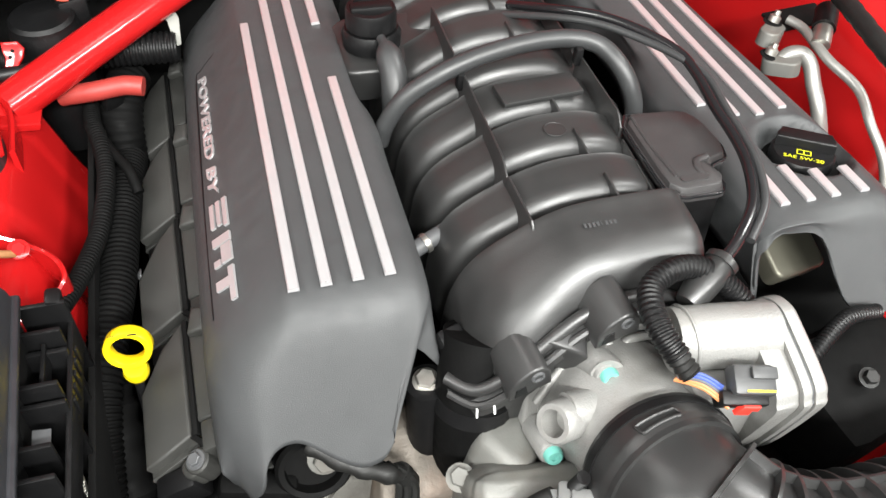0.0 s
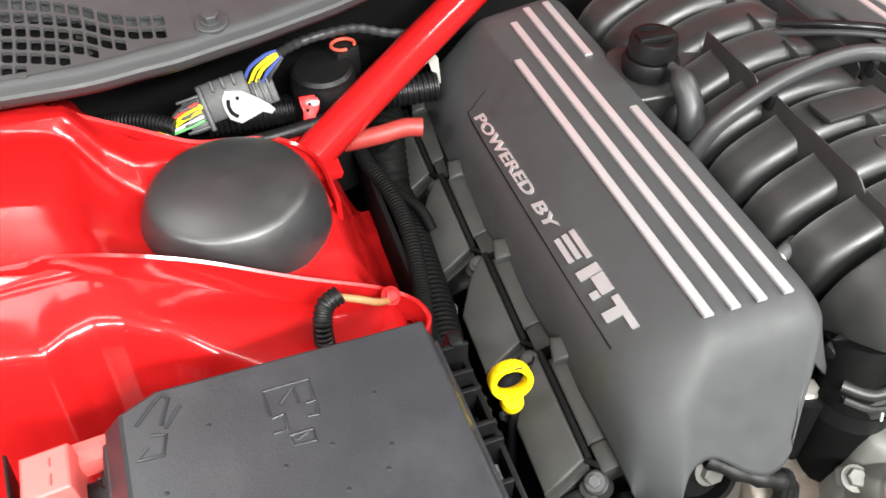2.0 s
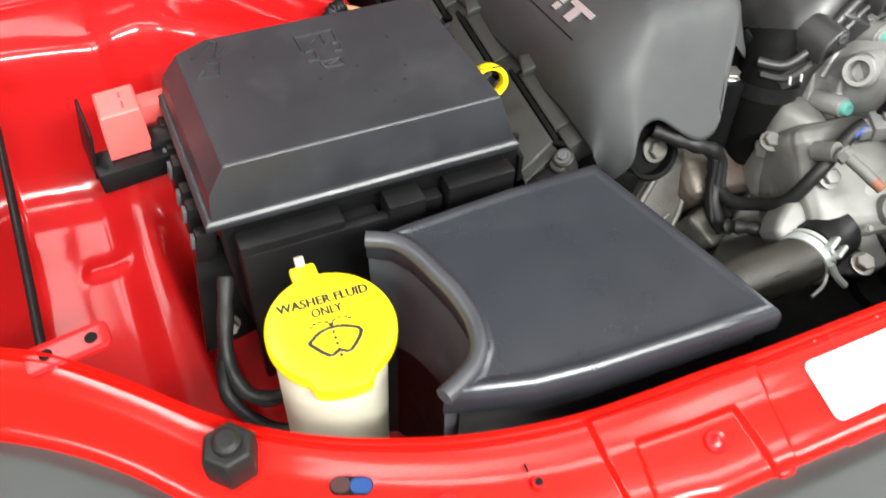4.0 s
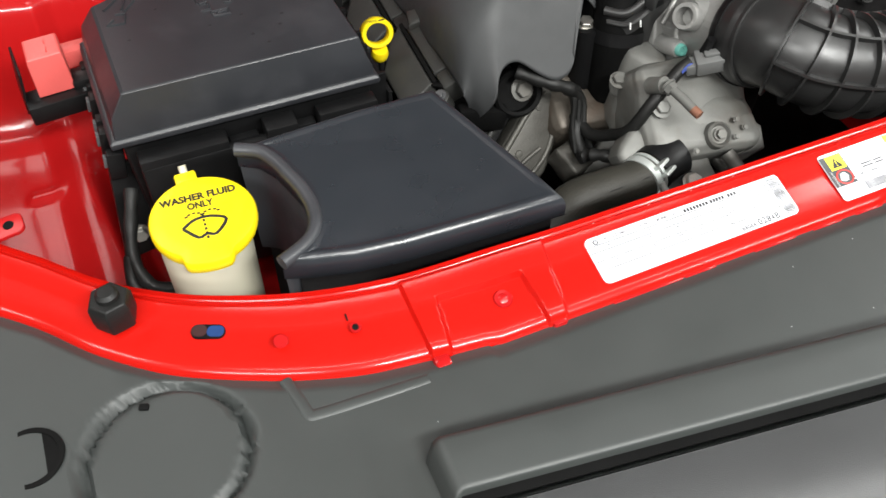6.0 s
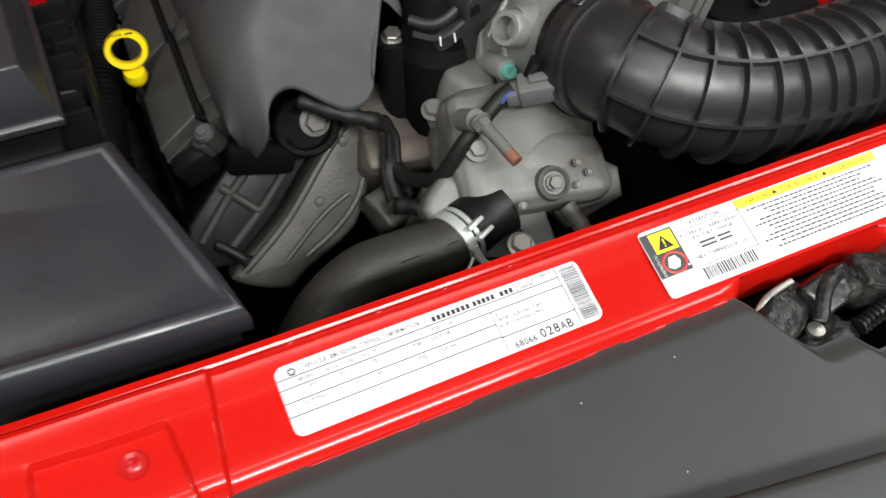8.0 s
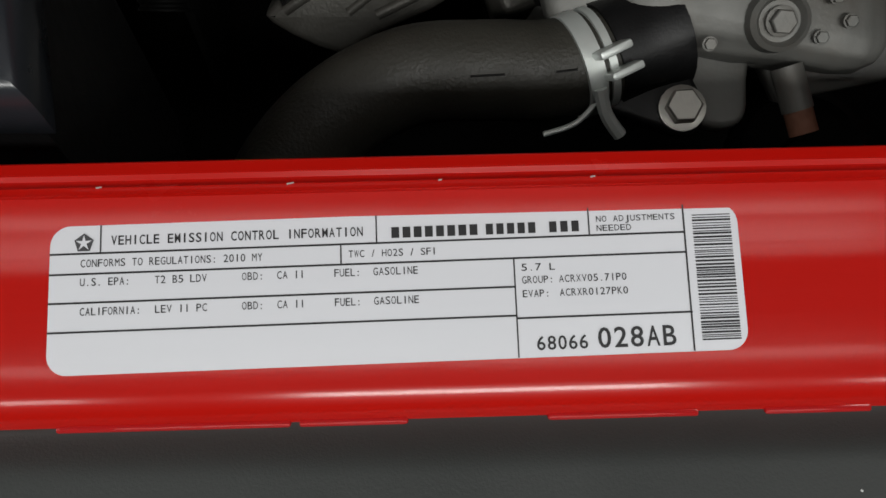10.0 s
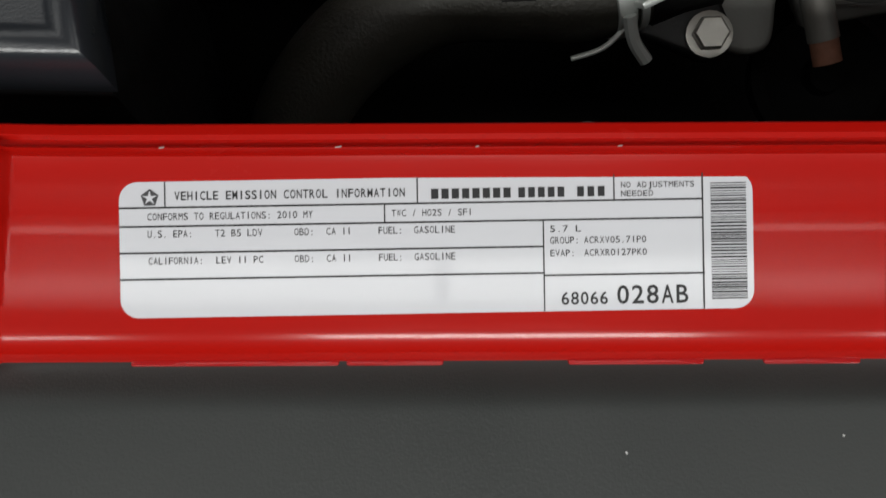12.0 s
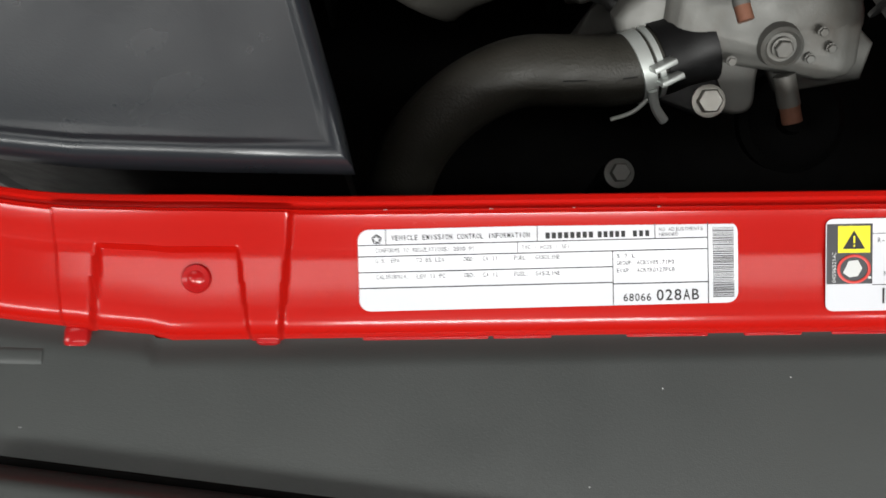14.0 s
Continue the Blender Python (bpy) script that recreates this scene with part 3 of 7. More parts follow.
# Strut tower cap
tower_cap = thing("strut_tower_cap", "matt black domed plastic strut tower cap", "cap", (-0.2955, 0.655, 0.84))
CAP = material("satin_black_cap", (0.020, 0.020, 0.021), 0.40, vary=0.15, scale=20, bump=0.12, bump_scale=1600, spec=0.9)
cap_at = pose(-0.2955, 0.655, 0.0) @ Matrix.Diagonal((1.0, 0.93, 1, 1))
part("skirt", revolve([(0.0, 0.840), (0.0855, 0.842), (0.0862, 0.850), (0.0856, 0.862), (0.0838, 0.874), (0.0806, 0.886), (0.0766, 0.8965), (0.0722, 0.9045), (0.0700, 0.9072), (0.0690, 0.9076), (0.0, 0.9078)], cap_at, 72), CAP, tower_cap)
part("crown", revolve([(0.0698, 0.9060), (0.0696, 0.9074), (0.0680, 0.9086), (0.0640, 0.9102), (0.0560, 0.9130), (0.0460, 0.9156), (0.0300, 0.9180), (0, 0.9195)], cap_at, 72), CAP, tower_cap)
part("clip_tab", put(box((0, 0, 0), (0.010, 0.004, 0.003), 0.001), pose(-0.383, 0.668, 0.860, 0, -20, 25)), WHITE, tower_cap, "small pale clip")

# Cowl with its intake grille
cowl = thing("cowl_panel", "dark grey plastic cowl with a slotted air grille", "cowl", (-0.1, 0.85, 0.95))
EDGE = [(-0.85, 0.742), (-0.60, 0.737), (-0.467, 0.7325), (-0.39, 0.729), (-0.339, 0.7345), (-0.309, 0.7375), (-0.27, 0.7465), (-0.2356, 0.754), (-0.20, 0.764), (-0.1544, 0.778), (-0.10, 0.803), (-0.05, 0.84), (0.01, 0.90), (0.08, 0.96), (0.9, 0.97)]


COWL_D = (0.0058, 0.0025, 0.0, 0.0020, 0.006, 0.0100, 0.0118, 0.0145, 0.018, 0.045, 0.075, 0.12, 0.20, 0.30)
COWL_Z = (0.9725, 0.9780, 0.9850, 0.9876, 0.9889, 0.9896, 0.9908, 0.9930, 0.9938, 0.9948, 0.996, 1.000, 1.014, 1.03)
cowl_path = smooth_path([(x, y, 0) for x, y in EDGE], 10)
GX, PITCH_X, PITCH_Y, COLUMNS = -0.3190, 0.0117, 0.0192, 27


def cowl_z(x, y):
    edge = float(np.interp(x, [p.x for p in cowl_path], [p.y for p in cowl_path]))
    return float(np.interp(y - edge, COWL_D[2:], COWL_Z[2:]))


def grille_top(x):
    return float(np.interp(x, (-0.66, -0.4544, -0.4311, -0.4078, -0.3844, -0.3644, -0.3422, -0.31), (0.900, 0.8567, 0.8478, 0.8378, 0.8256, 0.8090, 0.7965, 0.788)))


def grille_low(x):
    return float(np.interp(x, (-0.66, -0.38, -0.3467, -0.3222), (0.759, 0.7595, 0.764, 0.769)))


def cowl_sheet():
    ds = list(COWL_D[:9]) + [0.018 + 0.0045 * k for k in range(1, 46)] + [0.26, 0.30]
    loops = []
    for p in cowl_path:
        lp = []
        for i, d in enumerate(ds):
            x, y = p.x, p.y + d
            z = COWL_Z[i] if i < 9 else float(np.interp(d, COWL_D[2:], COWL_Z[2:]))
            sunk = step(-0.3125, -0.3150, x) * step(grille_low(x) - 0.010, grille_low(x) - 0.0085, y) * step(grille_top(x) + 0.012, grille_top(x) + 0.009, y) if i > 9 else 0.0
            lp.append(Vector((x, y, z - 0.022 * sunk)))
        loops.append(lp)
    return loft(loops, cap=False, closed=False)


def grille_mesh():
    """A plate with rows of rounded oblong holes, each with its own walls."""
    b = bmesh.new()

    def lay(x, y, down=0.0):
        return b.verts.new((x, y, cowl_z(x, y) + 0.0008 - down))

    for i in range(-2, COLUMNS):
        xc = GX - PITCH_X * i
        xa, xb = xc - PITCH_X / 2, xc + PITCH_X / 2
        for r in range(-1, 9):
            yc = grille_top(xc) - PITCH_Y * r
            if yc < grille_low(xc) - PITCH_Y * 1.6:
                continue

            def corner(x, s):
                return grille_top(x) - PITCH_Y * (r - s / 2)

            quad = [(xb, corner(xb, 1)), (xa, corner(xa, 1)), (xa, corner(xa, -1)), (xb, corner(xb, -1))]
            quad = [(x, max(y, grille_low(x) - 0.0125)) for x, y in quad]
            if quad[0][1] - quad[3][1] < 0.0005 and quad[1][1] - quad[2][1] < 0.0005:
                continue
            if i < 0 or r < 0 or yc < grille_low(xc) - PITCH_Y * 0.30:
                b.faces.new([lay(x, y) for x, y in quad])
                continue
            bend = 0.0010 * math.sin(4.0 * (yc - grille_low(xc)) / 0.1)
            hole = rounded_rect(xc - 0.0046 + bend, yc - 0.0079, xc + 0.0046 + bend, yc + 0.0079, 0.0026, 2)
            lean = (corner(xb, 1) - corner(xa, 1)) / PITCH_X
            hole = [(x, y + lean * (x - xc)) for x, y in hole]
            top = [lay(x, y) for x, y in hole]
            foot = [lay(x, y, 0.0035) for x, y in hole]
            rim = [lay(x, y) for x, y in quad]
            n = len(top)
            for k in range(n):
                b.faces.new([top[k], top[(k + 1) % n], foot[(k + 1) % n], foot[k]])
            for q in range(4):
                arc = [top[3 * q + k] for k in range(3)]
                b.faces.new([rim[q]] + arc[::-1])
                b.faces.new([rim[q], arc[2], top[(3 * q + 3) % n], rim[(q + 1) % 4]])
    bmesh.ops.remove_doubles(b, verts=b.verts, dist=0.00002)
    bmesh.ops.recalc_face_normals(b, faces=b.faces)
    return b


part("panel", cowl_sheet(), COVER, cowl, mods=[("solid", 0.003)], sharp=28)
part("grille", grille_mesh(), COVER, cowl, "grille of rounded oblong holes", sharp=50)
# near-black sheet paints the shade seen through the grille's holes
part("grille_shade_sheet", prism([(-0.72, 0.745), (-0.317, 0.752), (-0.317, 0.800), (-0.37, 0.830), (-0.45, 0.870), (-0.72, 0.92)], 0.976, 0.9795), DARK, cowl, "near-black sheet for the shade under the air grille")
rng = random.Random(8)
for _ in range(9):
    x = rng.uniform(-0.47, -0.33)
    part("dry_leaf", put(prism([(-0.006, -0.002), (0.0, -0.004), (0.007, 0.0), (0.001, 0.004)], 0.0, 0.0006), pose(x, rng.uniform(0.757, grille_top(x)), 0.981, rng.uniform(-20, 20), rng.uniform(-20, 20), rng.uniform(0, 360))), COIL, cowl)
bz = cowl_z(-0.2744, 0.7733)
part("washer", revolve([(0.0150, -0.002), (0.0150, 0.0014), (0.0138, 0.0024), (0.0, 0.0024)], pose(-0.2744, 0.7733, bz, 3, 0, 0), 28), COVER, cowl)
part("bolt", bolt((-0.2744, 0.7733, bz + 0.0015), (0, -0.05, 1), 0.0078, 0.009, 1.25), COVER, cowl)


# Closing panel before the radiator
panel = thing("grille_closing_panel", "charcoal grained plastic panel before the radiator", "panel", (0.0, -0.15, 0.85))


def fold_line(x):
    """Where the raised front pad starts, in plan; it bends back past the middle."""
    return -0.1575 + 0.136 * max(0.0, abs(x - XC) - 0.03)


def panel_back(x):
    d = abs(x - XC)
    xm = XC - d
    y = -0.0345
    for (x0, y0), (x1, y1) in zip(FRONT, FRONT[1:]):
        if x0 <= xm <= x1:
            y = y0 + (y1 - y0) * (xm - x0) / (x1 - x0)
    y += 0.003
    if d < 0.075:
        y -= 0.050 * step(0.064, 0.040, d) + 0.016 * step(0.016, 0.006, d)
    return y


def panel_z(x, y):
    z = 0.8885 + 0.010 * step(0.42, 0.60, abs(x - XC) - XC) - 0.0045 * step(-0.016, 0.0, y - panel_back(x))
    z -= 0.5 * max(0.0, -0.20 - y) ** 2
    # round pressing with a flat disc
    r = math.hypot(x + 0.4365, y + 0.0255)
    z -= 0.0085 * math.exp(-((r - 0.0535) / 0.0030) ** 4) + 0.0016 * step(0.055, 0.051, r)
    return z


def panel_sheet(u, v):
    x = -0.80 + 2.08 * u
    y0 = panel_back(x)
    y = y0 + (-0.40 - y0) * v ** 1.5
    return Vector((x, y, panel_z(x, y)))


part("upper_panel", sheet(panel_sheet, 560, 110), SHROUD, panel, sharp=60, mods=[("solid", 0.004)])


def pad_sheet(u, v):
    """Raised pad: across its rounded back wall, flat top and front wall; its ends are rounded too."""
    ends = 0.012
    x = -0.281 + (2 * XC + 2 * 0.281) * u
    e = min(1.0, min(x + 0.281, 2 * XC + 0.281 - x) / ends)
    h = 0.0245 * math.sqrt(max(0.0, 1 - (1 - e) ** 2))
    prof = ((0.0, 0.0), (0.0008, 0.45), (0.0025, 0.80), (0.0055, 0.97), (0.009, 1.0), (0.022, 0.985), (0.040, 0.955), (0.0425, 0.94), (0.0440, 0.88), (0.0442, 0.3))
    d, k = prof[round(v * (len(prof) - 1))]
    y = fold_line(x) - d - 0.010 * (1 - e) ** 2
    return Vector((x, y, 0.8880 + h * k - 0.0004))


part("raised_pad", sheet(pad_sheet, 300, 9), SHROUD, panel, "raised charcoal pad along the panel's front", sharp=60)
# dark strip laid on the panel as the shade behind the pad
part("gap_shade", loft([[Vector((x, fold_line(x) + a, 0.8892 + b)) for a, b in ((-0.002, -0.001), (-0.002, 0.0002), (0.0030, 0.0002), (0.0040, -0.001))] for x in [-0.272 + 0.02 * i for i in range(52)]]), DARK, panel, "black strip for the shade behind the raised pad")


def fascia_sheet(u, v):
    x = -0.272 + (2 * XC + 2 * 0.272) * u
    y = fold_line(x) - 0.0500 - 0.16 * v
    return Vector((x, y, 0.9055 - 0.030 * v - 0.20 * v ** 4 - (0.016 if v == 0 else 0)))


FASCIA = material("dark_bumper_plastic", (0.014, 0.015, 0.016), 0.40, vary=0.25, scale=12, bump=0.15, bump_scale=1500, spec=0.5)
part("fascia_lip", sheet(fascia_sheet, 60, 24), FASCIA, panel, "dark bumper edge before the pad", sharp=60)
# dark strip over the lit panel stands for shade in this gap
part("front_gap_shade", loft([[Vector((x, fold_line(x) - a, 0.9000 + b)) for a, b in ((0.0436, 0), (0.0436, 0.0015), (0.0510, 0.0015), (0.0510, 0.0))] for x in [-0.272 + 0.02 * i for i in range(52)]]), DARK, panel, "black strip for the shade before the bumper edge")
part("pressed_ridge", tube([(-0.348, 0.000, 0.8865), (-0.3435, -0.020, 0.8885), (-0.3405, -0.0335, 0.8885), (-0.334, -0.0365, 0.8885), (-0.300, -0.0385, 0.8885), (-0.253, -0.0405, 0.8880)], 0.0045, 10, 6, flat=0.3), SHROUD, panel)
part("pressing_mark", box((-0.444, 0.0165, 0.8880), (0.007, 0.005, 0.003), 0.001, (0, 0, -20)), DARK, panel)
part("round_hole", revolve([(0.023, 0.0), (0.0225, 0.0012), (0.019, 0.0012), (0.0185, -0.001), (0, -0.001)], pose(-0.520, 0.004, 0.8935), 36), DARK, panel)
rng = random.Random(4)
for _ in range(9):
    x, y = rng.uniform(-0.45, 0.16), rng.uniform(-0.125, -0.045)
    part("dust_speck", box((x, y, panel_z(x, y) + 0.0002), (0.0005, rng.uniform(0.0004, 0.0009), 0.0002), 0.0, (0, 0, rng.uniform(0, 180))), WHITE, panel)

# Bonnet latch in the notch
latch = thing("bonnet_latch", "black metal bonnet latch in the panel notch", "latch", (XC, -0.05, 0.84))
part("latch_plate", box((XC, -0.052, 0.842), (0.13, 0.07, 0.006), 0.002), BLACK, latch)
LATCH = material("greasy_black_steel", (0.012, 0.012, 0.012), 0.32, 0.3, vary=0.5, scale=60, bump=0.5, bump_scale=260, stain=0.6, stain_scale=60, stain_colour=(0.10, 0.09, 0.08))
for k, (c, s, r) in enumerate((((0.206, -0.050, 0.868), (0.050, 0.026, 0.026), (10, 6, 24)), ((0.243, -0.046, 0.872), (0.040, 0.024, 0.030), (24, -8, 8)), ((0.282, -0.052, 0.870), (0.046, 0.030, 0.028), (0, 12, -16)), ((0.228, -0.072, 0.858), (0.040, 0.020, 0.020), (0, 0, 10)))):
    part("latch_body", lumpy(c, s, r, 7.0 + k, 0.10), LATCH, latch, sharp=50)
part("latch_hook", tube([(0.222, -0.066, 0.880), (0.236, -0.050, 0.888), (0.256, -0.044, 0.886), (0.272, -0.052, 0.878)], 0.0048, 12, 6, flat=0.6), LATCH, latch)
part("latch_edge", tube([(0.186, -0.048, 0.876), (0.200, -0.040, 0.883), (0.222, -0.036, 0.884)], 0.0022, 8, 5, flat=0.5), STEEL, latch, "worn bare metal edge")
part("latch_spring", corrugated([(0.250, -0.074, 0.868), (0.276, -0.070, 0.874), (0.300, -0.066, 0.872)], 0.0062, 10, 0.0036, 0.25), LATCH, latch)
part("rivet", revolve([(0.006, 0), (0.0055, 0.003), (0, 0.004)], pose(0.222, -0.066, 0.868), 16), STEEL, latch)


# ---- engine ----
def drop(y, x=0.05):
    """How far the engine's top has sunk at y, for it leans back, more so on its outer side."""
    d = min(abs(x - XC), 0.30)
    return (0.070 + 0.28 * max(0.0, d - 0.16)) * (y - 0.38)


def skew(y):
    """The covers run a little towards the middle at the rear."""
    return 0.012 * (y - 0.38)


engine = thing("engine_block", "dark engine block with aluminium cylinder heads, near-black for shade", "engine", (XC, 0.55, 0.45))
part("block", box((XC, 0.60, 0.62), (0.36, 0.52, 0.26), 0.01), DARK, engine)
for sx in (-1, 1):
    # aluminium in near-black: shade under the covers is put into the colour
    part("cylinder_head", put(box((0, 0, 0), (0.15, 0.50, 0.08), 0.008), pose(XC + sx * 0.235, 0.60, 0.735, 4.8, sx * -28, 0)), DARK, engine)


# Engine covers: columns across the profile, each runs from the rear over the top and down the front face.
COLS = [(-0.0600, -0.108, -0.0470, 0.780), (-0.0580, -0.086, -0.0445, 0.778), (-0.0530, -0.062, -0.0415, 0.777), (-0.0430, -0.0435, -0.0385, 0.788),
        (-0.0240, -0.0250, -0.0300, 0.8125), (-0.0060, -0.0118, -0.0235, 0.832), (0.0060, -0.0045, -0.0140, 0.8420), (0.0130, -0.0012, 0.0010, 0.8440), (0.0300, 0.0, 0.0125, 0.8365),
        (0.0500, 0.0, 0.0280, 0.8245), (0.0700, 0.0, 0.0430, 0.8165), (0.0880, 0.0, 0.0570, 0.8180), (0.1000, -0.002, 0.0655, 0.8245), (0.1080, -0.008, 0.0720, 0.838), (0.1125, -0.018, 0.0890, 0.884), (0.1135, -0.055, 0.1110, 0.868)]
RIGHT_CUT = {0.0500: 0.866, 0.0700: 0.910, 0.0880: 0.918, 0.1000: 0.917, 0.1080: 0.910, 0.1125: 0.898, 0.1135: 0.866}
RIGHT_TOP = {-0.0530: -0.070, -0.0430: -0.042, -0.0240: -0.0150, -0.0060: -0.0035, 0.0060: -0.0008, 0.0130: 0.0}      # the right cover is flatter
YS = [0.875, 0.865, 0.85, 0.80, 0.74, 0.70, 0.64, 0.58, 0.52, 0.50, 0.485, 0.47, 0.455, 0.44, 0.425, 0.41, 0.395]


def cover_mesh(mirror):
    loops = []
    for x, dz, xb, zb in COLS:
        if mirror:
            zb = RIGHT_CUT.get(x, max(zb, 0.847))
            xb = x - 0.012 if x < 0.08 else x
            dz = RIGHT_TOP.get(x, dz)
        col = []
        for i, y in enumerate(YS):
            end = (-0.05, -0.012, 0)[i] if i < 3 else 0
            notch = -0.022 * step(0.10, 0.112, x) * step(0.615, 0.64, y) * (1 - step(0.70, 0.73, y))
            col.append(Vector((x + notch * 0.6 + skew(y), y, 0.928 - drop(y, x) + dz + end - 0.006 * step(0.005, -0.02, x) * step(0.45, 0.74, y))))
        z1 = 0.928 + dz
        zb = min(zb, z1 - 0.008)
        side = 0.028 * max(0.0, (-0.018 - x) / 0.043) ** 1.6 + 0.012 * step(0.111, 0.1136, x)
        for f in (0.0, 0.05, 0.12, 0.25, 0.45, 0.70, 0.90, 1.0):
            z = z1 + (zb - z1) * f
            # the face slopes forward, and rolls over into the top
            y = max(0.2915, 0.362 - 0.62 * (0.925 - z)) if f > 0.1 else (0.374, 0.3635)[f > 0]
            y = min(y, 0.358 if f > 0.1 else 1) + side * (0.35 if f == 0 else 0.7 if f < 0.1 else 1)
            if not mirror:
                y += 0.005 * step(0.045, -0.030, x) * step(-0.061, -0.035, x) * max(0.0, 1 - f / 0.7) ** 2
            col.append(Vector((x + (xb - x) * f, y, z)))
        loops.append(col)
    fine = [smooth_path(col, 4) for col in loops]
    rows = [smooth_path(list(row), 4) for row in zip(*fine)]
    if not mirror:
        # soften the roll from the top into the front face
        g = np.array([[tuple(v) for v in row] for row in rows])
        for _ in range(24):
            mid = (g[:-2] + g[2:]) * 0.5
            w = np.clip((0.425 - g[1:-1, :, 1]) / 0.03, 0, 1) * np.clip((g[1:-1, :, 2] - 0.80) / 0.03, 0, 1)
            g[1:-1] += (mid - g[1:-1]) * 0.8 * w[:, :, None]
        for _ in range(4):
            mid = (g[:, :-2] + g[:, 2:]) * 0.5
            w = np.clip((0.395 - g[:, 1:-1, 1]) / 0.02, 0, 1) * np.clip((0.06 - g[:, 1:-1, 0]) / 0.04, 0, 1)
            g[:, 1:-1] += (mid - g[:, 1:-1]) * 0.7 * w[:, :, None]
        rows = [[Vector(p) for p in row] for row in g]
    if mirror:
        for row in rows:
            for v in row:
                v.x = 2 * XC - v.x
                # sunken bowl round the oil filler
                r = math.hypot(v.x - oc[0], (v.y - oc[1]))
                if v.z > 0.89:
                    v.z -= 0.024 * step(0.0425, 0.0335, r)
    return loft(rows, cap=False, closed=False)


def top_of(x):
    for (x0, d0, *_), (x1, d1, *_) in zip(COLS, COLS[1:]):
        if x0 <= x <= x1:
            return d0 + (d1 - d0) * (x - x0) / (x1 - x0)
    return 0.0


def stripe(parent, x, y0, y1, mirror=False):
    w = 0.0041
    loops = []
    for y, h in ((y0, 0.0003), (y0 + 0.0004, 0.0022), (y0 + 0.004, 0.0024), (y1 - 0.003, 0.0024), (y1 - 0.0004, 0.0022), (y1, 0.0003)):
        z = 0.928 - drop(y, x) + 0.0006
        xx = x + skew(y)
        xx = 2 * XC - xx if mirror else xx
        loops.append([Vector((xx - w, y, z - 0.001)), Vector((xx - w, y, z + h * 0.6)), Vector((xx - w * 0.8, y, z + h)), Vector((xx + w * 0.8, y, z + h)), Vector((xx + w, y, z + h * 0.6)), Vector((xx + w, y, z - 0.001))])
    return part("stripe", loft(loops), SILVER, parent, "brushed silver stripe")


oc = (0.4620, 0.4440)      # middle of the oil filler
cover = thing("engine_cover", "grey grained plastic engine cover with four silver stripes and raised lettering", "engine cover", (0.03, 0.6, 0.78))
part("shell", cover_mesh(False), COVER, cover, mods=[("solid", 0.0032)], sharp=75)
for x, y0, y1 in ((0.0156, 0.380, 0.756), (0.0385, 0.380, 0.825), (0.0612, 0.380, 0.845), (0.0842, 0.380, 0.633), (0.0842, 0.730, 0.845)):
    stripe(cover, x, y0, y1)
# raised lettering along the outer slope
SL = math.atan2(0.0185, 0.019)


def slope_at(x, y):
    return Vector((x + skew(y), y, 0.928 - drop(y, x) + top_of(x) - 0.006 * step(0.005, -0.02, x) * step(0.45, 0.74, y)))


def slope_plane(y0, y1, x=-0.0345):
    """Plane of a line of letters from y0 forward to y1."""
    a, b = slope_at(x, y0), slope_at(x, y1)
    m = frame_of(a, b - a, (math.cos(SL), 0, math.sin(SL)))
    m.translation += m.to_3x3() @ Vector((0, 0, 0.0006))
    return m


write("POWERED", slope_plane(0.737, 0.592, -0.0370), 0.146, 0.0118, SILVER, cover, depth=0.0016, bold=0.020, slant=0.30)
write("BY", slope_plane(0.582, 0.536, -0.0370), 0.046, 0.0118, SILVER, cover, depth=0.0016, bold=0.020, slant=0.30)
# emblem of three slanted blocks
for y0, cut in ((0.528, 0), (0.484, 1), (0.445, 2)):
    m = slope_plane(y0, y0 - 0.04, -0.0375)
    w, h, s = 0.036, 0.0205, 0.006
    b = bmesh.new()
    bars = (((0, 0, w * 0.86, 0.0050), (0, 0.0078, w * 0.86, 0.0128), (0, 0.0156, w, h)), ((0, 0.0, 0.010, h), (0.012, 0.009, w * 0.9, h), (0.026, 0.0, w * 0.92, 0.0075)),
            ((0, h - 0.0060, w, h), (0.010, 0.0, 0.020, h - 0.0060)))[cut]
    for x0, v0, x1, v1 in bars:
        q = prism([(x0 + s * v0 / h, v0), (x1 + s * v0 / h, v0), (x1 + s * v1 / h, v1), (x0 + s * v1 / h, v1)], 0.0, 0.0020)
        merge(b, put(q, m))
    part("emblem_block", b, SILVER, cover, "plain slanted silver emblem block")
# fine groove that frames the lettering
gx = [(-0.0440, 0.405), (-0.0435, 0.55), (-0.0405, 0.735), (-0.034, 0.752), (-0.018, 0.757)]
part("panel_line", tube([slope_at(x, y) + Vector((0, 0, 0.0002)) for x, y in gx], 0.0009, 6, 4), BLACK, cover)

cover_r = thing("engine_cover", "grey grained plastic engine cover with silver stripes and oil filler", "engine cover", (2 * XC - 0.03, 0.6, 0.78))
part("shell", cover_mesh(True), COVER, cover_r, mods=[("solid", 0.0032)], sharp=75)
for x, y0, y1 in ((0.0842, 0.515, 0.62), (0.0842, 0.378, 0.440), (0.0612, 0.495, 0.845), (0.0612, 0.378, 0.422), (0.0385, 0.492, 0.845), (0.0385, 0.378, 0.412), (0.0120, 0.498, 0.80), (0.0120, 0.378, 0.410)):
    stripe(cover_r, x, y0, y1, True)
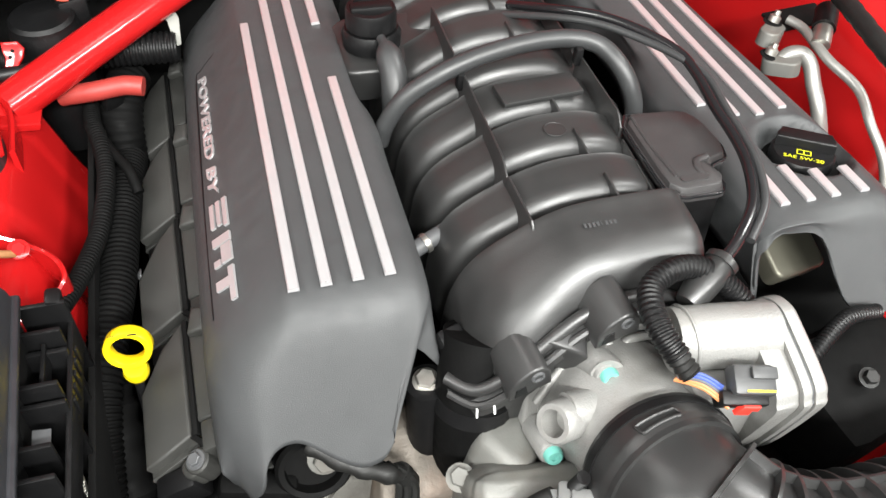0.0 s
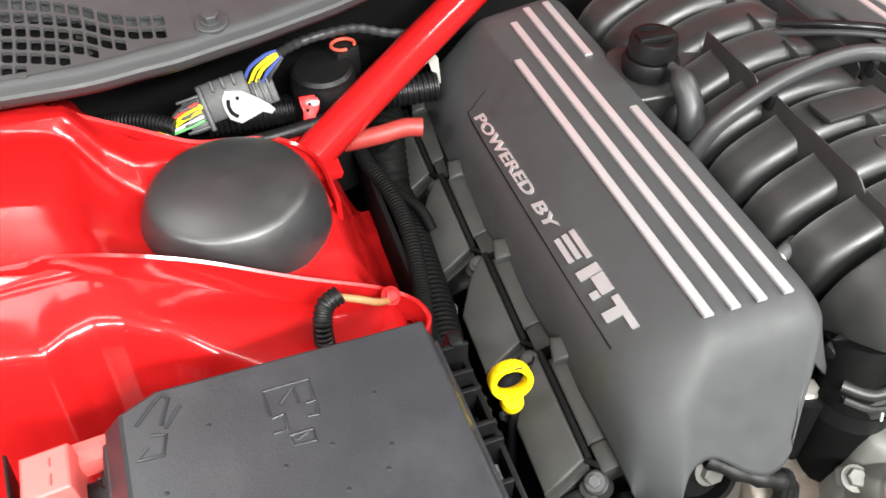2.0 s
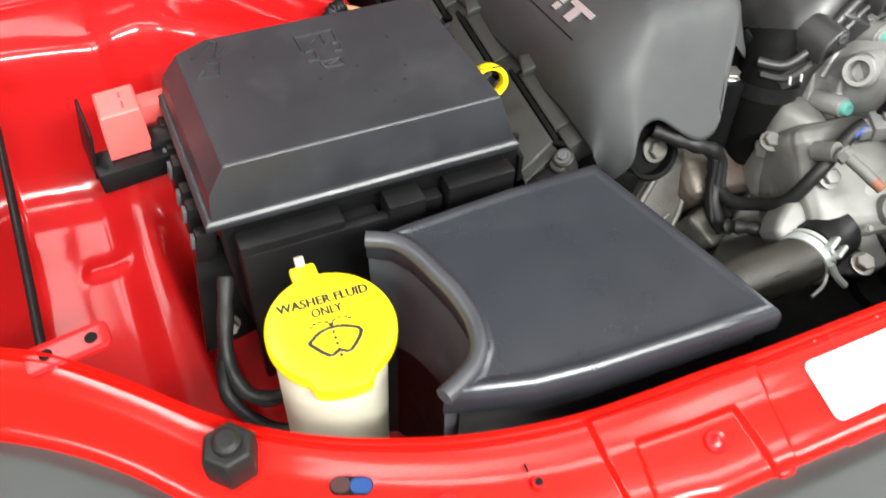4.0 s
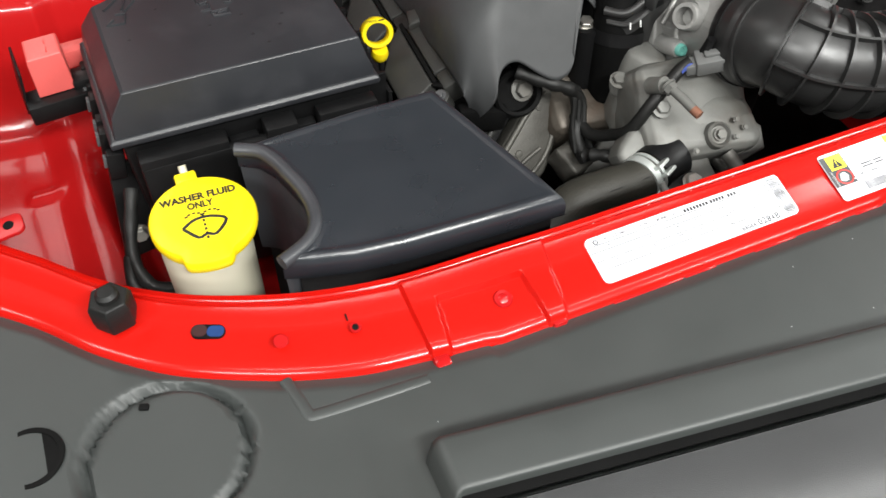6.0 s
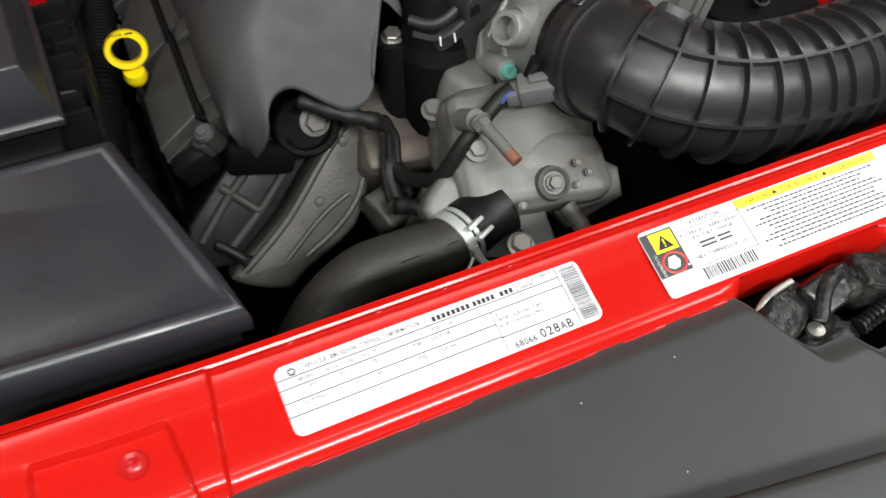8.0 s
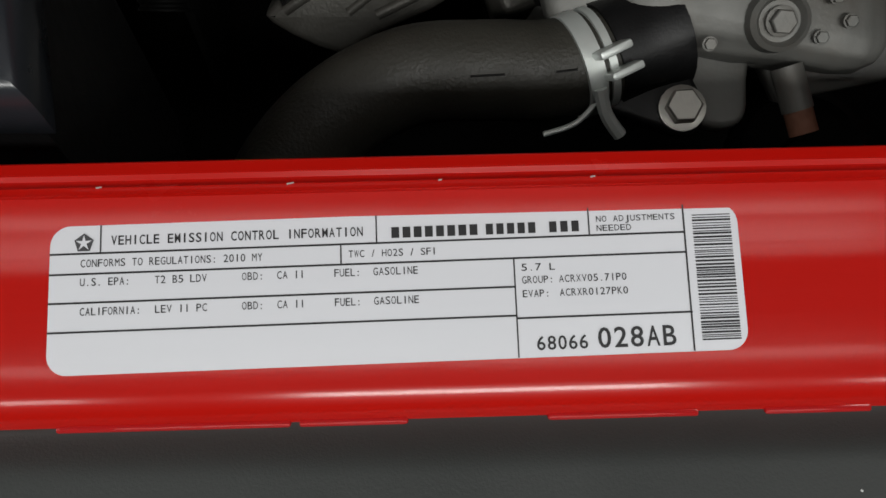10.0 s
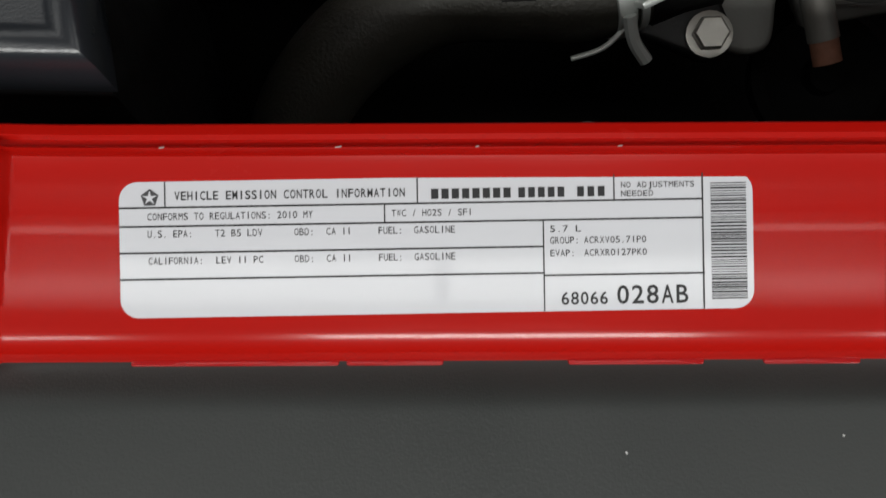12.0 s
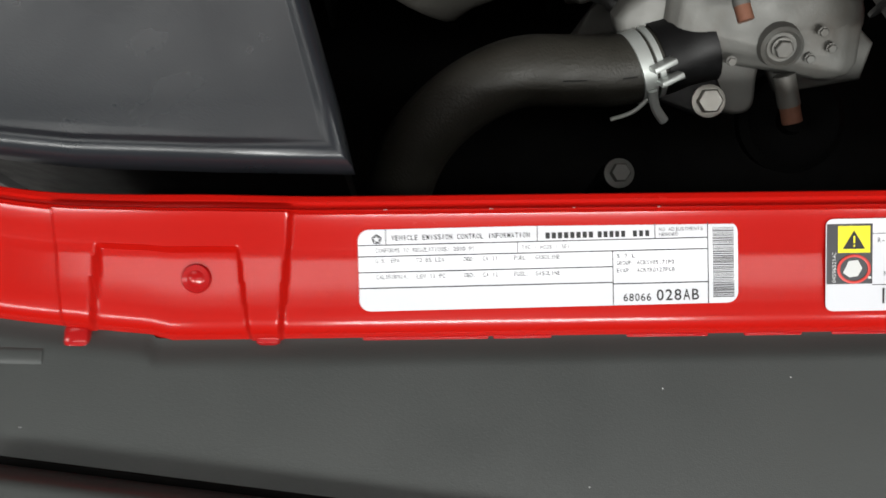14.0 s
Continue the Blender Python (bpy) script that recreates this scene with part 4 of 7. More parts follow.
# filler in its bowl
tilt = Matrix.Rotation(-math.atan(SLOPE), 4, "X")
base = Matrix.Translation((oc[0], oc[1], 0.9165 - drop(oc[1]))) @ tilt
part("filler_neck", revolve([(0.0325, -0.012), (0.0325, -0.0075), (0.030, -0.0065), (0.0, -0.0065)], base, 40), DARK, cover_r)
oil_cap = thing("oil_filler_cap", "black oil filler cap with yellow printing", "cap", (oc[0], oc[1], 0.915))
part("cap_disc", revolve([(0.0270, -0.008), (0.0275, 0.0), (0.0270, 0.0035), (0.0255, 0.0055), (0.0, 0.0060)], base, 40, wob=lambda a: 1 + 0.008 * math.cos(20 * a)), BLACK, oil_cap)
pm = base @ Matrix.Rotation(radians(-34), 4, "Z")
part("grip", put(prism([(-0.0245, 0.0), (0.0245, 0.0), (0.0245, 0.007), (0.021, 0.016), (-0.021, 0.016), (-0.0245, 0.007)], 0.004, 0.0150, 0.002), pm), BLACK, oil_cap)
cap_yellow = material("yellow_cap_print", (0.75, 0.75, 0.02), 0.4)
write("SAE 5W-20", pm @ Matrix.Translation((-0.0165, -0.0165, 0.0063)), 0.033, 0.0046, cap_yellow, oil_cap)
plates([(-0.006, -0.0095, 0.0, -0.0087), (-0.006, -0.0035, 0.0, -0.0027), (-0.006, -0.0095, -0.0052, -0.0027), (-0.0005, -0.0095, 0.0003, -0.0027), (0.0, -0.0095, 0.006, -0.0087), (0.0, -0.0035, 0.006, -0.0027), (0.0052, -0.0095, 0.006, -0.0027)],
       pm, cap_yellow, oil_cap, "book_mark", 0.0063)

# Ignition coil covers beside the left cover
LOWER = [(-0.046, 0.004), (-0.028, 0.008), (-0.004, 0.016), (-0.004, 0.118), (-0.024, 0.102), (-0.046, 0.068)]
UPPER = [(0.003, 0.026), (0.031, 0.023), (0.033, 0.090), (0.028, 0.098), (0.020, 0.108), (0.003, 0.108)]
for i in range(4):
    y = 0.3445 + 0.1335 * i
    zb = 0.7975 - 0.100 * (y - 0.3445)
    base = pose(-0.0715, y, zb, 5.6, 0, 0) @ Matrix.Rotation(radians(-25), 4, "Y")
    coil = thing("coil_cover", "matt black ignition coil cover with a bolted clip", "coil cover", (-0.08, y, zb - 0.03), "coil covers beside the engine cover")
    part("lower_block", put(prism(LOWER, -0.05, 0.005, 0.003), base), COIL, coil)
    part("lower_ledge", put(prism([(-0.048, -0.002), (-0.004, 0.010), (-0.004, 0.022), (-0.048, 0.010)], -0.05, -0.006, 0.0015), base), COIL, coil)
    part("upper_block", put(prism(UPPER, -0.03, 0.006, 0.003), base), COIL, coil)
    part("upper_step", put(box((0.016, 0.012, -0.010), (0.024, 0.026, 0.03), 0.003), base), COIL, coil)
    part("gusset", put(prism([(0.006, 0.100), (0.024, 0.096), (0.028, 0.118), (0.012, 0.124)], -0.02, 0.015, 0.005), base), COIL, coil)
    part("clip", put(box((-0.0005, 0.068, 0.0015), (0.0050, 0.104, 0.007), 0.0012), base), DARK, coil)
    part("clip", put(box((0.002, 0.010, 0.0005), (0.0050, 0.026, 0.006), 0.0012, (0, 0, 42)), base), DARK, coil)
    part("lower_step", put(box((-0.030, -0.008, -0.022), (0.034, 0.020, 0.03), 0.004), base), BLACK, coil)
    part("bolt_collar", put(prism(rounded_rect(-0.016, -0.009, 0.010, 0.009, 0.008), -0.02, -0.002, 0.002), base @ pose(-0.004, -0.002, 0, 0, 0, 20)), COIL, coil)
    part("bolt_boss", put(revolve([(0.0105, -0.02), (0.0105, 0.000), (0.009, 0.0015), (0.0, 0.0015)], pose(-0.004, -0.003, 0.0), 24), base), COIL, coil)
    part("bolt", put(bolt((-0.004, -0.003, 0.001), (0, 0, 1), 0.0055, 0.005), base), CONNECTOR, coil)
    part("side_bolt", put(bolt((-0.0520, 0.086, -0.010), (-0.8, 0, 0.6), 0.0045, 0.005), base), CONNECTOR, coil)

# Dipstick
dip = thing("oil_dipstick", "yellow plastic ring handle of the oil dipstick", "dipstick", (-0.114, 0.43, 0.80))
dm = frame_of((-0.1145, 0.4325, 0.8320), (1, -0.1, 0), (0.03, 0.35, 0.93))
b = bmesh.new()
loops = []
for k in range(40):
    a = 2 * math.pi * k / 40
    ca, sa = math.cos(a), math.sin(a)
    loops.append([dm @ Vector((ca * r * 0.88, sa * r * 0.80, z * 0.9)) for r, z in ((0.0155, -0.0072), (0.0200, -0.0075), (0.0212, -0.006), (0.0212, 0.006), (0.0200, 0.0075), (0.0155, 0.0072), (0.0147, 0.006), (0.0147, -0.006))])
loops.append(loops[0])
part("ring", loft(loops, cap=False), YELLOW, dip)
part("stem", put(revolve([(0.009, 0.0), (0.0105, -0.006), (0.0095, -0.012), (0.0075, -0.014)], Matrix.Identity(4), 20), pose(-0.114, 0.425, 0.814, 12, 0, 0)), YELLOW, dip)
part("rod", tube([(-0.114, 0.423, 0.80), (-0.115, 0.410, 0.72), (-0.11, 0.40, 0.60)], 0.004, 10), BLACK, dip)
write("ENGINE", dm @ frame_of((-0.0115, 0.0140, 0.0069), (1, 0, 0), (0, 1, 0)), 0.012, 0.0026, INK, dip)
part("oil_can_mark", put(box((0.006, 0.0150, 0.0069), (0.007, 0.0014, 0.0003)), dm), INK, dip)

# ---- intake manifold ----
intake = thing("intake_manifold", "black moulded plastic intake manifold with curved runners", "manifold", (XC, 0.55, 0.80))


SIDE = [(-0.114, -0.125), (-0.112, -0.095), (-0.107, -0.064), (-0.096, -0.043), (-0.080, -0.029), (-0.062, -0.0185), (-0.050, -0.0115), (-0.030, -0.004), (-0.008, 0.0), (0.022, -0.0005),
        (0.044, -0.006), (0.060, -0.0165), (0.076, -0.028), (0.094, -0.043), (0.106, -0.064), (0.112, -0.095), (0.114, -0.125)]
SQUARE = [(-0.116, -0.150), (-0.115, -0.115), (-0.110, -0.078), (-0.099, -0.050), (-0.083, -0.032), (-0.064, -0.0190), (-0.048, -0.0100), (-0.030, -0.003), (-0.008, 0.0), (0.022, 0.0005),
          (0.046, 0.000), (0.0575, -0.003), (0.0650, -0.012), (0.0690, -0.035), (0.071, -0.06), (0.072, -0.095), (0.072, -0.150)]


def vault(table, y, top, h, lean=0.0, n=3):
    """The manifold's cross-section at y, its skin set in by -h; the left side may lean forward."""
    pts = smooth_path([(x, 0, z) for x, z in table], n)
    out = []
    for p in pts:
        out.append(Vector((XC + p.x * (1 + h * 5), y - lean * step(0.0, 1.0, -(p.x + 0.02) / 0.09), top + p.z + h)))
    return out


def runner(y0, y1, top):
    loops = []
    for f, h in ((0.0, -0.060), (0.015, -0.026), (0.05, -0.0150), (0.11, -0.0078), (0.19, -0.0032), (0.28, -0.0010), (0.40, 0.0), (0.80, 0.0006), (0.95, 0.0012), (0.985, 0.0020), (1.0, 0.0010), (1.004, -0.006), (1.0, -0.060)):
        y = y0 + (y1 - y0) * f
        loops.append(vault(SIDE, y, top - drop(y), h))
    return loft(loops, cap=False, closed=False)


for i in range(8):
    y0 = 0.388 + 0.0578 * i
    part("runner", runner(y0 + 0.0115, y0 + 0.0572, 0.955), INTAKE, intake, sharp=42)
    # short web between runners
    if i != 3:
        part("web", put(box((0, 0, 0), (0.0022, 0.030, 0.030), 0.0008), pose(XC + 0.018 - 0.002 * (i % 3), y0 + 0.0185, 0.940 - drop(y0), 6, 0, 4)), INTAKE, intake)
# floor darker than the runners' plastic: the slots' shade is painted in
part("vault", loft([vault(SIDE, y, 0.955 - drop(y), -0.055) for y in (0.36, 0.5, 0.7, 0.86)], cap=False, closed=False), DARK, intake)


# long thin fins, with a small step where two mouldings meet
def fin(x0, x1, y0, y1, z, deep):
    n = 16
    loops = []
    for k in range(n + 1):
        u = k / n
        y, x = y0 + (y1 - y0) * u, x0 + (x1 - x0) * u
        zt = z - drop(y) - 0.010 * step(0.10, 0.0, u)
        loops.append([Vector((x - 0.0017, y, zt - deep)), Vector((x - 0.0011, y, zt - 0.0008)), Vector((x - 0.0006, y, zt)), Vector((x + 0.0006, y, zt)), Vector((x + 0.0011, y, zt - 0.0008)), Vector((x + 0.0017, y, zt - deep))])
    return loft(loops)


part("fin", fin(0.1895, 0.1890, 0.378, 0.437, 0.9535, 0.055), INTAKE, intake)
part("fin", fin(0.1885, 0.1930, 0.437, 0.585, 0.9600, 0.06), INTAKE, intake)
part("fin", fin(0.1930, 0.1960, 0.592, 0.690, 0.9600, 0.06), INTAKE, intake)
part("fin", fin(0.3005, 0.3030, 0.478, 0.582, 0.9600, 0.06), INTAKE, intake)
part("fin", fin(0.3030, 0.3050, 0.590, 0.720, 0.9600, 0.06), INTAKE, intake)
part("fin", fin(0.2950, 0.3000, 0.388, 0.470, 0.9440, 0.05), INTAKE, intake)
part("pad", put(box((0, 0, 0), (0.072, 0.030, 0.005), 0.0012), pose(0.248, 0.5360, 0.9575 - drop(0.53), -4, 0, 3)), INTAKE, intake)
for px, py in ((0.243, 0.482),):
    part("moulding_mark", revolve([(0.0095, -0.0002), (0.0093, 0.0002), (0.0085, 0.0002), (0.0083, 0.0), (0.0, 0.0)], pose(px, py, 0.9563 - drop(py), -4, 0, 0), 28), INTAKE, intake)


# front plenum: a wider arch that leans forward to its left foot
def plenum():
    loops = []
    for y, h, lean in ((0.3885, -0.05, 0), (0.3890, -0.004, 0), (0.3880, 0.0012, 0), (0.3865, 0.0016, 0), (0.383, 0.0006, 0.001), (0.368, 0.0006, 0.006), (0.354, 0.0, 0.012), (0.346, -0.0016, 0.016), (0.3385, -0.0052, 0.019), (0.3320, -0.0110, 0.022),
                       (0.3270, -0.0190, 0.023), (0.3235, -0.0290, 0.023), (0.3215, -0.042, 0.022), (0.3205, -0.060, 0.020), (0.320, -0.09, 0.018)):
        loops.append(vault(SQUARE, y, 0.9600, h, lean))
    return loft(loops, cap=False, closed=False)


part("plenum", plenum(), INTAKE, intake, sharp=48)
plates([(0.0032 * k, 0.0 if k % 3 else 0.0004, 0.0032 * k + (0.0022 if k != 4 else 0.0008), 0.0046) for k in range(8)], frame_of((0.2200, 0.3630, 0.9610), (1, -0.02, 0), (0, 1, 0)), COVER, intake, "moulded_digit")
# bolted flange below the plenum, with lugs
arcp = [(0.112, 0.322, 0.872), (0.128, 0.306, 0.874), (0.146, 0.302, 0.886), (0.164, 0.304, 0.902), (0.186, 0.309, 0.918), (0.206, 0.314, 0.928), (0.232, 0.318, 0.933), (0.262, 0.318, 0.930), (0.300, 0.316, 0.91)]
part("flange", tube(arcp, 0.0050, 10, 6), INTAKE, intake)
part("flange_rim", tube([(x, y - 0.008, z - 0.009) for x, y, z in arcp], 0.0032, 8, 6), INTAKE, intake)
part("flange_web", loft([[p + Vector((0, 0.012, -0.004)), p + Vector((0, -0.008, -0.008)), p + Vector((0, -0.009, -0.022)), p + Vector((0, 0.012, -0.022))] for p in smooth_path(arcp, 4)]), INTAKE, intake)
LUG = Vector((0.18, -0.95, 0.02))
part("lug_web", put(prism([(-0.016, -0.010), (0.015, -0.012), (0.012, 0.014), (-0.012, 0.014)], -0.034, 0.006, 0.004), pose(0.1945, 0.309, 0.911, 14, 18, -20)), INTAKE, intake)
for lx, ly, lz, w, turn in ((0.2235, 0.306, 0.937, 0.0135, 0.25), (0.1610, 0.298, 0.906, 0.0135, 0.30)):
    m = frame_of((lx, ly, lz), (1, 0.1, turn), LUG.cross(Vector((1, 0.1, turn))))
    outline = [(-0.030, -0.022), (0.016, -0.022), (0.018, -0.004)] + [(0.004 + w * math.cos(radians(a)), w * math.sin(radians(a))) for a in range(0, 121, 20)] + [(-0.014, 0.006), (-0.026, -0.004)]
    outline, m = [(x * 0.72, y * 0.72) for x, y in outline], m @ Matrix.Translation((0, 0, -0.003))
    part("lug", put(prism(outline, -0.020, 0.0155, 0.0022), m), INTAKE, intake)
    part("lug_recess", put(prism([(-0.017, -0.013), (-0.007, -0.013), (-0.007, -0.003), (-0.014, -0.004)], 0.0150, 0.0162, 0.0004), m), BLACK, intake)
    part("lug_insert", put(revolve([(0.0052, 0.015), (0.0048, 0.0170), (0.0032, 0.0170), (0.0030, 0.012), (0, 0.012)], Matrix.Translation((0.003, 0.001, 0)), 18), m), CONNECTOR, intake)
# left foot of the plenum down to the block
# darker than the plenum's plastic: shade at the foot is put into colour
part("foot", tube([(0.146, 0.345, 0.885), (0.138, 0.328, 0.855), (0.134, 0.320, 0.82), (0.134, 0.318, 0.76)], 0.030, 24, 8), LOOM, intake)
part("foot_band", tube([(0.1365, 0.325, 0.843), (0.1345, 0.3215, 0.829)], 0.0315, 24, 2), BLACK, intake)
for a in (0.126, 0.139):
    part("paint_mark", put(box((0, 0, 0), (0.0016, 0.002, 0.008), 0.0005), pose(a, 0.2905, 0.868, -20, 0, (a - 0.134) * 900)), WHITE, intake)

# vacuum port beside the plenum
port = thing("vacuum_port", "black plastic vacuum elbow on the manifold", "fitting", (0.123, 0.35, 0.87))
part("body", put(box((0, 0, 0), (0.020, 0.024, 0.020), 0.003), pose(0.123, 0.346, 0.876, 20, 0, 15)), BLACK, port)
part("clip", put(box((0, 0, 0), (0.030, 0.005, 0.004), 0.001), pose(0.126, 0.334, 0.870, 20, 0, 10)), BLACK, port)
port2 = thing("sensor_stub", "small metal stub between cover and manifold", "sensor", (0.125, 0.44, 0.88))
part("stub", tube([(0.110, 0.432, 0.885), (0.135, 0.442, 0.889), (0.15, 0.448, 0.89)], 0.007, 12, 4), CONNECTOR, port2)
part("stub_ring", tube([(0.124, 0.4375, 0.887), (0.128, 0.439, 0.888)], 0.0085, 12, 2), STEEL, port2)

# Breather hose over the manifold
hose = thing("breather_hose", "grey rubber breather hose arched over the manifold", "hose", (0.12, 0.57, 0.89))
part("hose", tube([(0.118, 0.572, 0.880), (0.124, 0.572, 0.900), (0.140, 0.572, 0.925), (0.168, 0.574, 0.943), (0.205, 0.580, 0.953), (0.250, 0.585, 0.958), (0.292, 0.586, 0.957), (0.320, 0.577, 0.952), (0.335, 0.556, 0.940), (0.345, 0.540, 0.915), (0.348, 0.535, 0.88)], 0.0083, 16, 8), HOSE_GREY, hose)
for hx, hy, hz in ((0.190, 0.572, 0.938), (0.300, 0.576, 0.945)):
    part("hose_clip", put(box((0, 0, 0), (0.007, 0.010, 0.018), 0.002), pose(hx, hy, hz)), BLACK, hose)

# Filler and cap at the rear of the left bank
filler = thing("crankcase_breather", "black plastic breather housing with a screw cap", "breather", (0.145, 0.68, 0.86))
part("housing", put(prism(rounded_rect(-0.055, -0.04, 0.055, 0.045, 0.02), -0.035, 0.0, 0.004), pose(0.152, 0.685, 0.905, 4, -4, -8)), INTAKE, filler)
part("collar", revolve([(0.028, 0.0), (0.029, 0.012), (0.026, 0.018), (0.0, 0.018)], pose(0.1365, 0.690, 0.903, -4, 0, 0), 32), BLACK, filler)
part("screw_cap", revolve([(0.0245, 0.015), (0.0245, 0.030), (0.023, 0.034), (0.018, 0.0345), (0.0165, 0.026), (0.0, 0.0255)], pose(0.1365, 0.690, 0.908, -4, 0, 0), 36), BLACK, filler)
part("cap_grip", put(box((0, 0, 0), (0.040, 0.016, 0.016), 0.003), pose(0.1365, 0.690, 0.938, -4, 0, -4)), BLACK, filler)
elbow = thing("rubber_elbow", "soft grey rubber elbow on the breather", "elbow", (0.14, 0.63, 0.88))
part("boot", tube([(0.139, 0.660, 0.928), (0.141, 0.648, 0.926), (0.143, 0.628, 0.914), (0.143, 0.614, 0.898), (0.142, 0.607, 0.880)], 0.0125, 18, 6, rf=lambda t, i: 0.36 + 0.64 * step(0.12, 0.38, t) + 0.08 * step(0.5, 0.8, t)), HOSE_GREY, elbow)

BOX_LID = material("grey_box_lid", (0.030, 0.0285, 0.0290), 0.45, vary=0.2, scale=30, bump=0.1, bump_scale=900, stain=0.2, stain_scale=30, stain_colour=(0.05, 0.048, 0.046), spec=0.6)
# Flat resonator box at the right of the manifold
res = thing("resonator_box", "flat black moulded box beside the manifold", "box", (0.335, 0.43, 0.90))
poly = [(0.306, 0.494), (0.360, 0.488), (0.368, 0.470), (0.370, 0.440), (0.366, 0.424), (0.352, 0.420), (0.344, 0.410), (0.350, 0.398), (0.344, 0.388), (0.312, 0.389), (0.303, 0.400)]
poly = [(a[0] + (b[0] - a[0]) * f, a[1] + (b[1] - a[1]) * f) for a, b in zip(poly, poly[1:] + poly[:1]) for f in (0.14, 0.86)]
rt = Matrix.Translation((0, 0.45, 0.945)) @ Matrix.Rotation(radians(-5), 4, "X") @ Matrix.Translation((0, -0.45, -0.945))


def about(g):
    return [(0.338 + (x - 0.338) * g, 0.44 + (y - 0.44) * g) for x, y in poly]


part("lid", put(loft([[Vector((x, y, z)) for x, y in about(g)] for g, z in ((1.06, 0.938), (1.06, 0.9415), (1.045, 0.9425), (0.985, 0.9428), (0.972, 0.9452), (0.955, 0.9472), (0.92, 0.9480), (0.5, 0.9480))]), rt), BOX_LID, res, sharp=32)
part("lid_pad", put(loft([[Vector((x, y, z)) for x, y in rounded_rect(0.3150, 0.397, 0.3380, 0.404, 0.003)] for z in (0.947, 0.9492)]), rt), BOX_LID, res)
part("lid_pad", put(tube([(0.3490, 0.4235, 0.9480), (0.3385, 0.4200, 0.9482), (0.3345, 0.4110, 0.9482), (0.3370, 0.4020, 0.9480)], 0.0030, 10, 5, flat=0.6), rt), BOX_LID, res)
part("side_rib", put(tube([(0.3125, 0.485, 0.9480), (0.3110, 0.450, 0.9480), (0.3130, 0.405, 0.9480)], 0.0016, 8, 4), rt), BOX_LID, res)
part("lid_rim", put(tube([(x, y, 0.9422) for x, y in about(1.052) + about(1.052)[:1]], 0.0013, 8, raw=True), rt), GLOSS_HOSE, res)
part("tray", put(prism(about(0.98), 0.83, 0.937, 0.001), rt), BLACK, res)

# Thin black hose that loops down on the right
thin = thing("vacuum_hose", "thin black hose looping past the manifold", "hose", (0.35, 0.45, 0.92))
part("hose", tube([(0.270, 0.680, 0.935), (0.300, 0.634, 0.955), (0.330, 0.604, 0.963), (0.354, 0.572, 0.966), (0.373, 0.536, 0.966), (0.376, 0.506, 0.965), (0.372, 0.462, 0.964), (0.370, 0.426, 0.964), (0.365, 0.395, 0.963), (0.352, 0.362, 0.960), (0.330, 0.337, 0.955), (0.310, 0.322, 0.948)], 0.0046, 14, 8), GLOSS_HOSE, thin)
part("hose", tube([(0.262, 0.672, 0.930), (0.297, 0.626, 0.952), (0.326, 0.597, 0.960), (0.350, 0.566, 0.963), (0.371, 0.529, 0.966), (0.3835, 0.500, 0.965), (0.3800, 0.460, 0.964), (0.3775, 0.424, 0.964), (0.3720, 0.391, 0.963), (0.3590, 0.357, 0.960), (0.336, 0.332, 0.953)], 0.0034, 12, 8), HOSE_GREY, thin, "grey companion hose")
part("end_boot", tube([(0.313, 0.324, 0.949), (0.294, 0.313, 0.942), (0.276, 0.302, 0.935)], 0.0105, 16, 6, rf=lambda t, i: 0.85 + 0.3 * math.sin(math.pi * t)), DUCT, thin)
part("boot_ring", tube([(0.311, 0.323, 0.948), (0.307, 0.3205, 0.9465)], 0.0125, 16, 2), DUCT, thin)

# ---- throttle body ----
throttle = thing("throttle_unit", "cast aluminium throttle body with its motor housing", "throttle", (0.235, 0.25, 0.80))
TA = Vector((0.02, -0.93, 0.36)).normalized()          # bore axis, out towards the duct
TC = Vector((0.233, 0.253, 0.861))
tm = frame_of(TC, (1, 0.02, 0), TA.cross(Vector((1, 0.02, 0))))
part("barrel", put(revolve([(0.050, -0.060), (0.053, -0.035), (0.052, -0.012), (0.0490, -0.004), (0.0490, 0.03), (0.046, 0.034)], Matrix.Identity(4), 44), tm), ALLOY, throttle)
part("flange_plate", put(prism([(-0.070, -0.040), (-0.045, -0.060), (0.045, -0.060), (0.065, -0.05), (0.064, 0.040), (0.048, 0.058), (-0.018, 0.060), (-0.030, 0.055), (-0.066, 0.016)], -0.062, -0.046, 0.004), tm), ALLOY, throttle)
part("upper_casting", put(prism([(-0.058, -0.030), (-0.056, 0.006), (-0.024, 0.040), (0.040, 0.042), (0.055, 0.02), (0.05, -0.03)], -0.047, -0.022, 0.006), tm), ALLOY, throttle)
part("casting_edge", tube([tm @ Vector(v) for v in ((-0.058, 0.010, -0.044), (-0.026, 0.050, -0.044), (-0.010, 0.055, -0.042), (0.004, 0.046, -0.036), (0.012, 0.052, -0.038), (0.040, 0.050, -0.040))], 0.0034, 10, 5), ALLOY, throttle)
for bx, by, k0 in ((-0.0165, 0.0455, -0.050), (-0.0585, -0.012, -0.045)):
    part("bolt_boss", put(revolve([(0.0105, k0), (0.0100, -0.014), (0.0088, -0.012), (0.0, -0.012)], Matrix.Translation((bx, by, 0)), 22), tm), ALLOY, throttle)
    part("painted_bolt", put(revolve([(0.0070, -0.013), (0.0070, -0.0085), (0.0056, -0.0060), (0.0030, -0.0065), (0.0026, -0.0080), (0, -0.0080)], Matrix.Translation((bx, by, 0)), 16), tm), TEAL, throttle, "teal-marked bolt head")
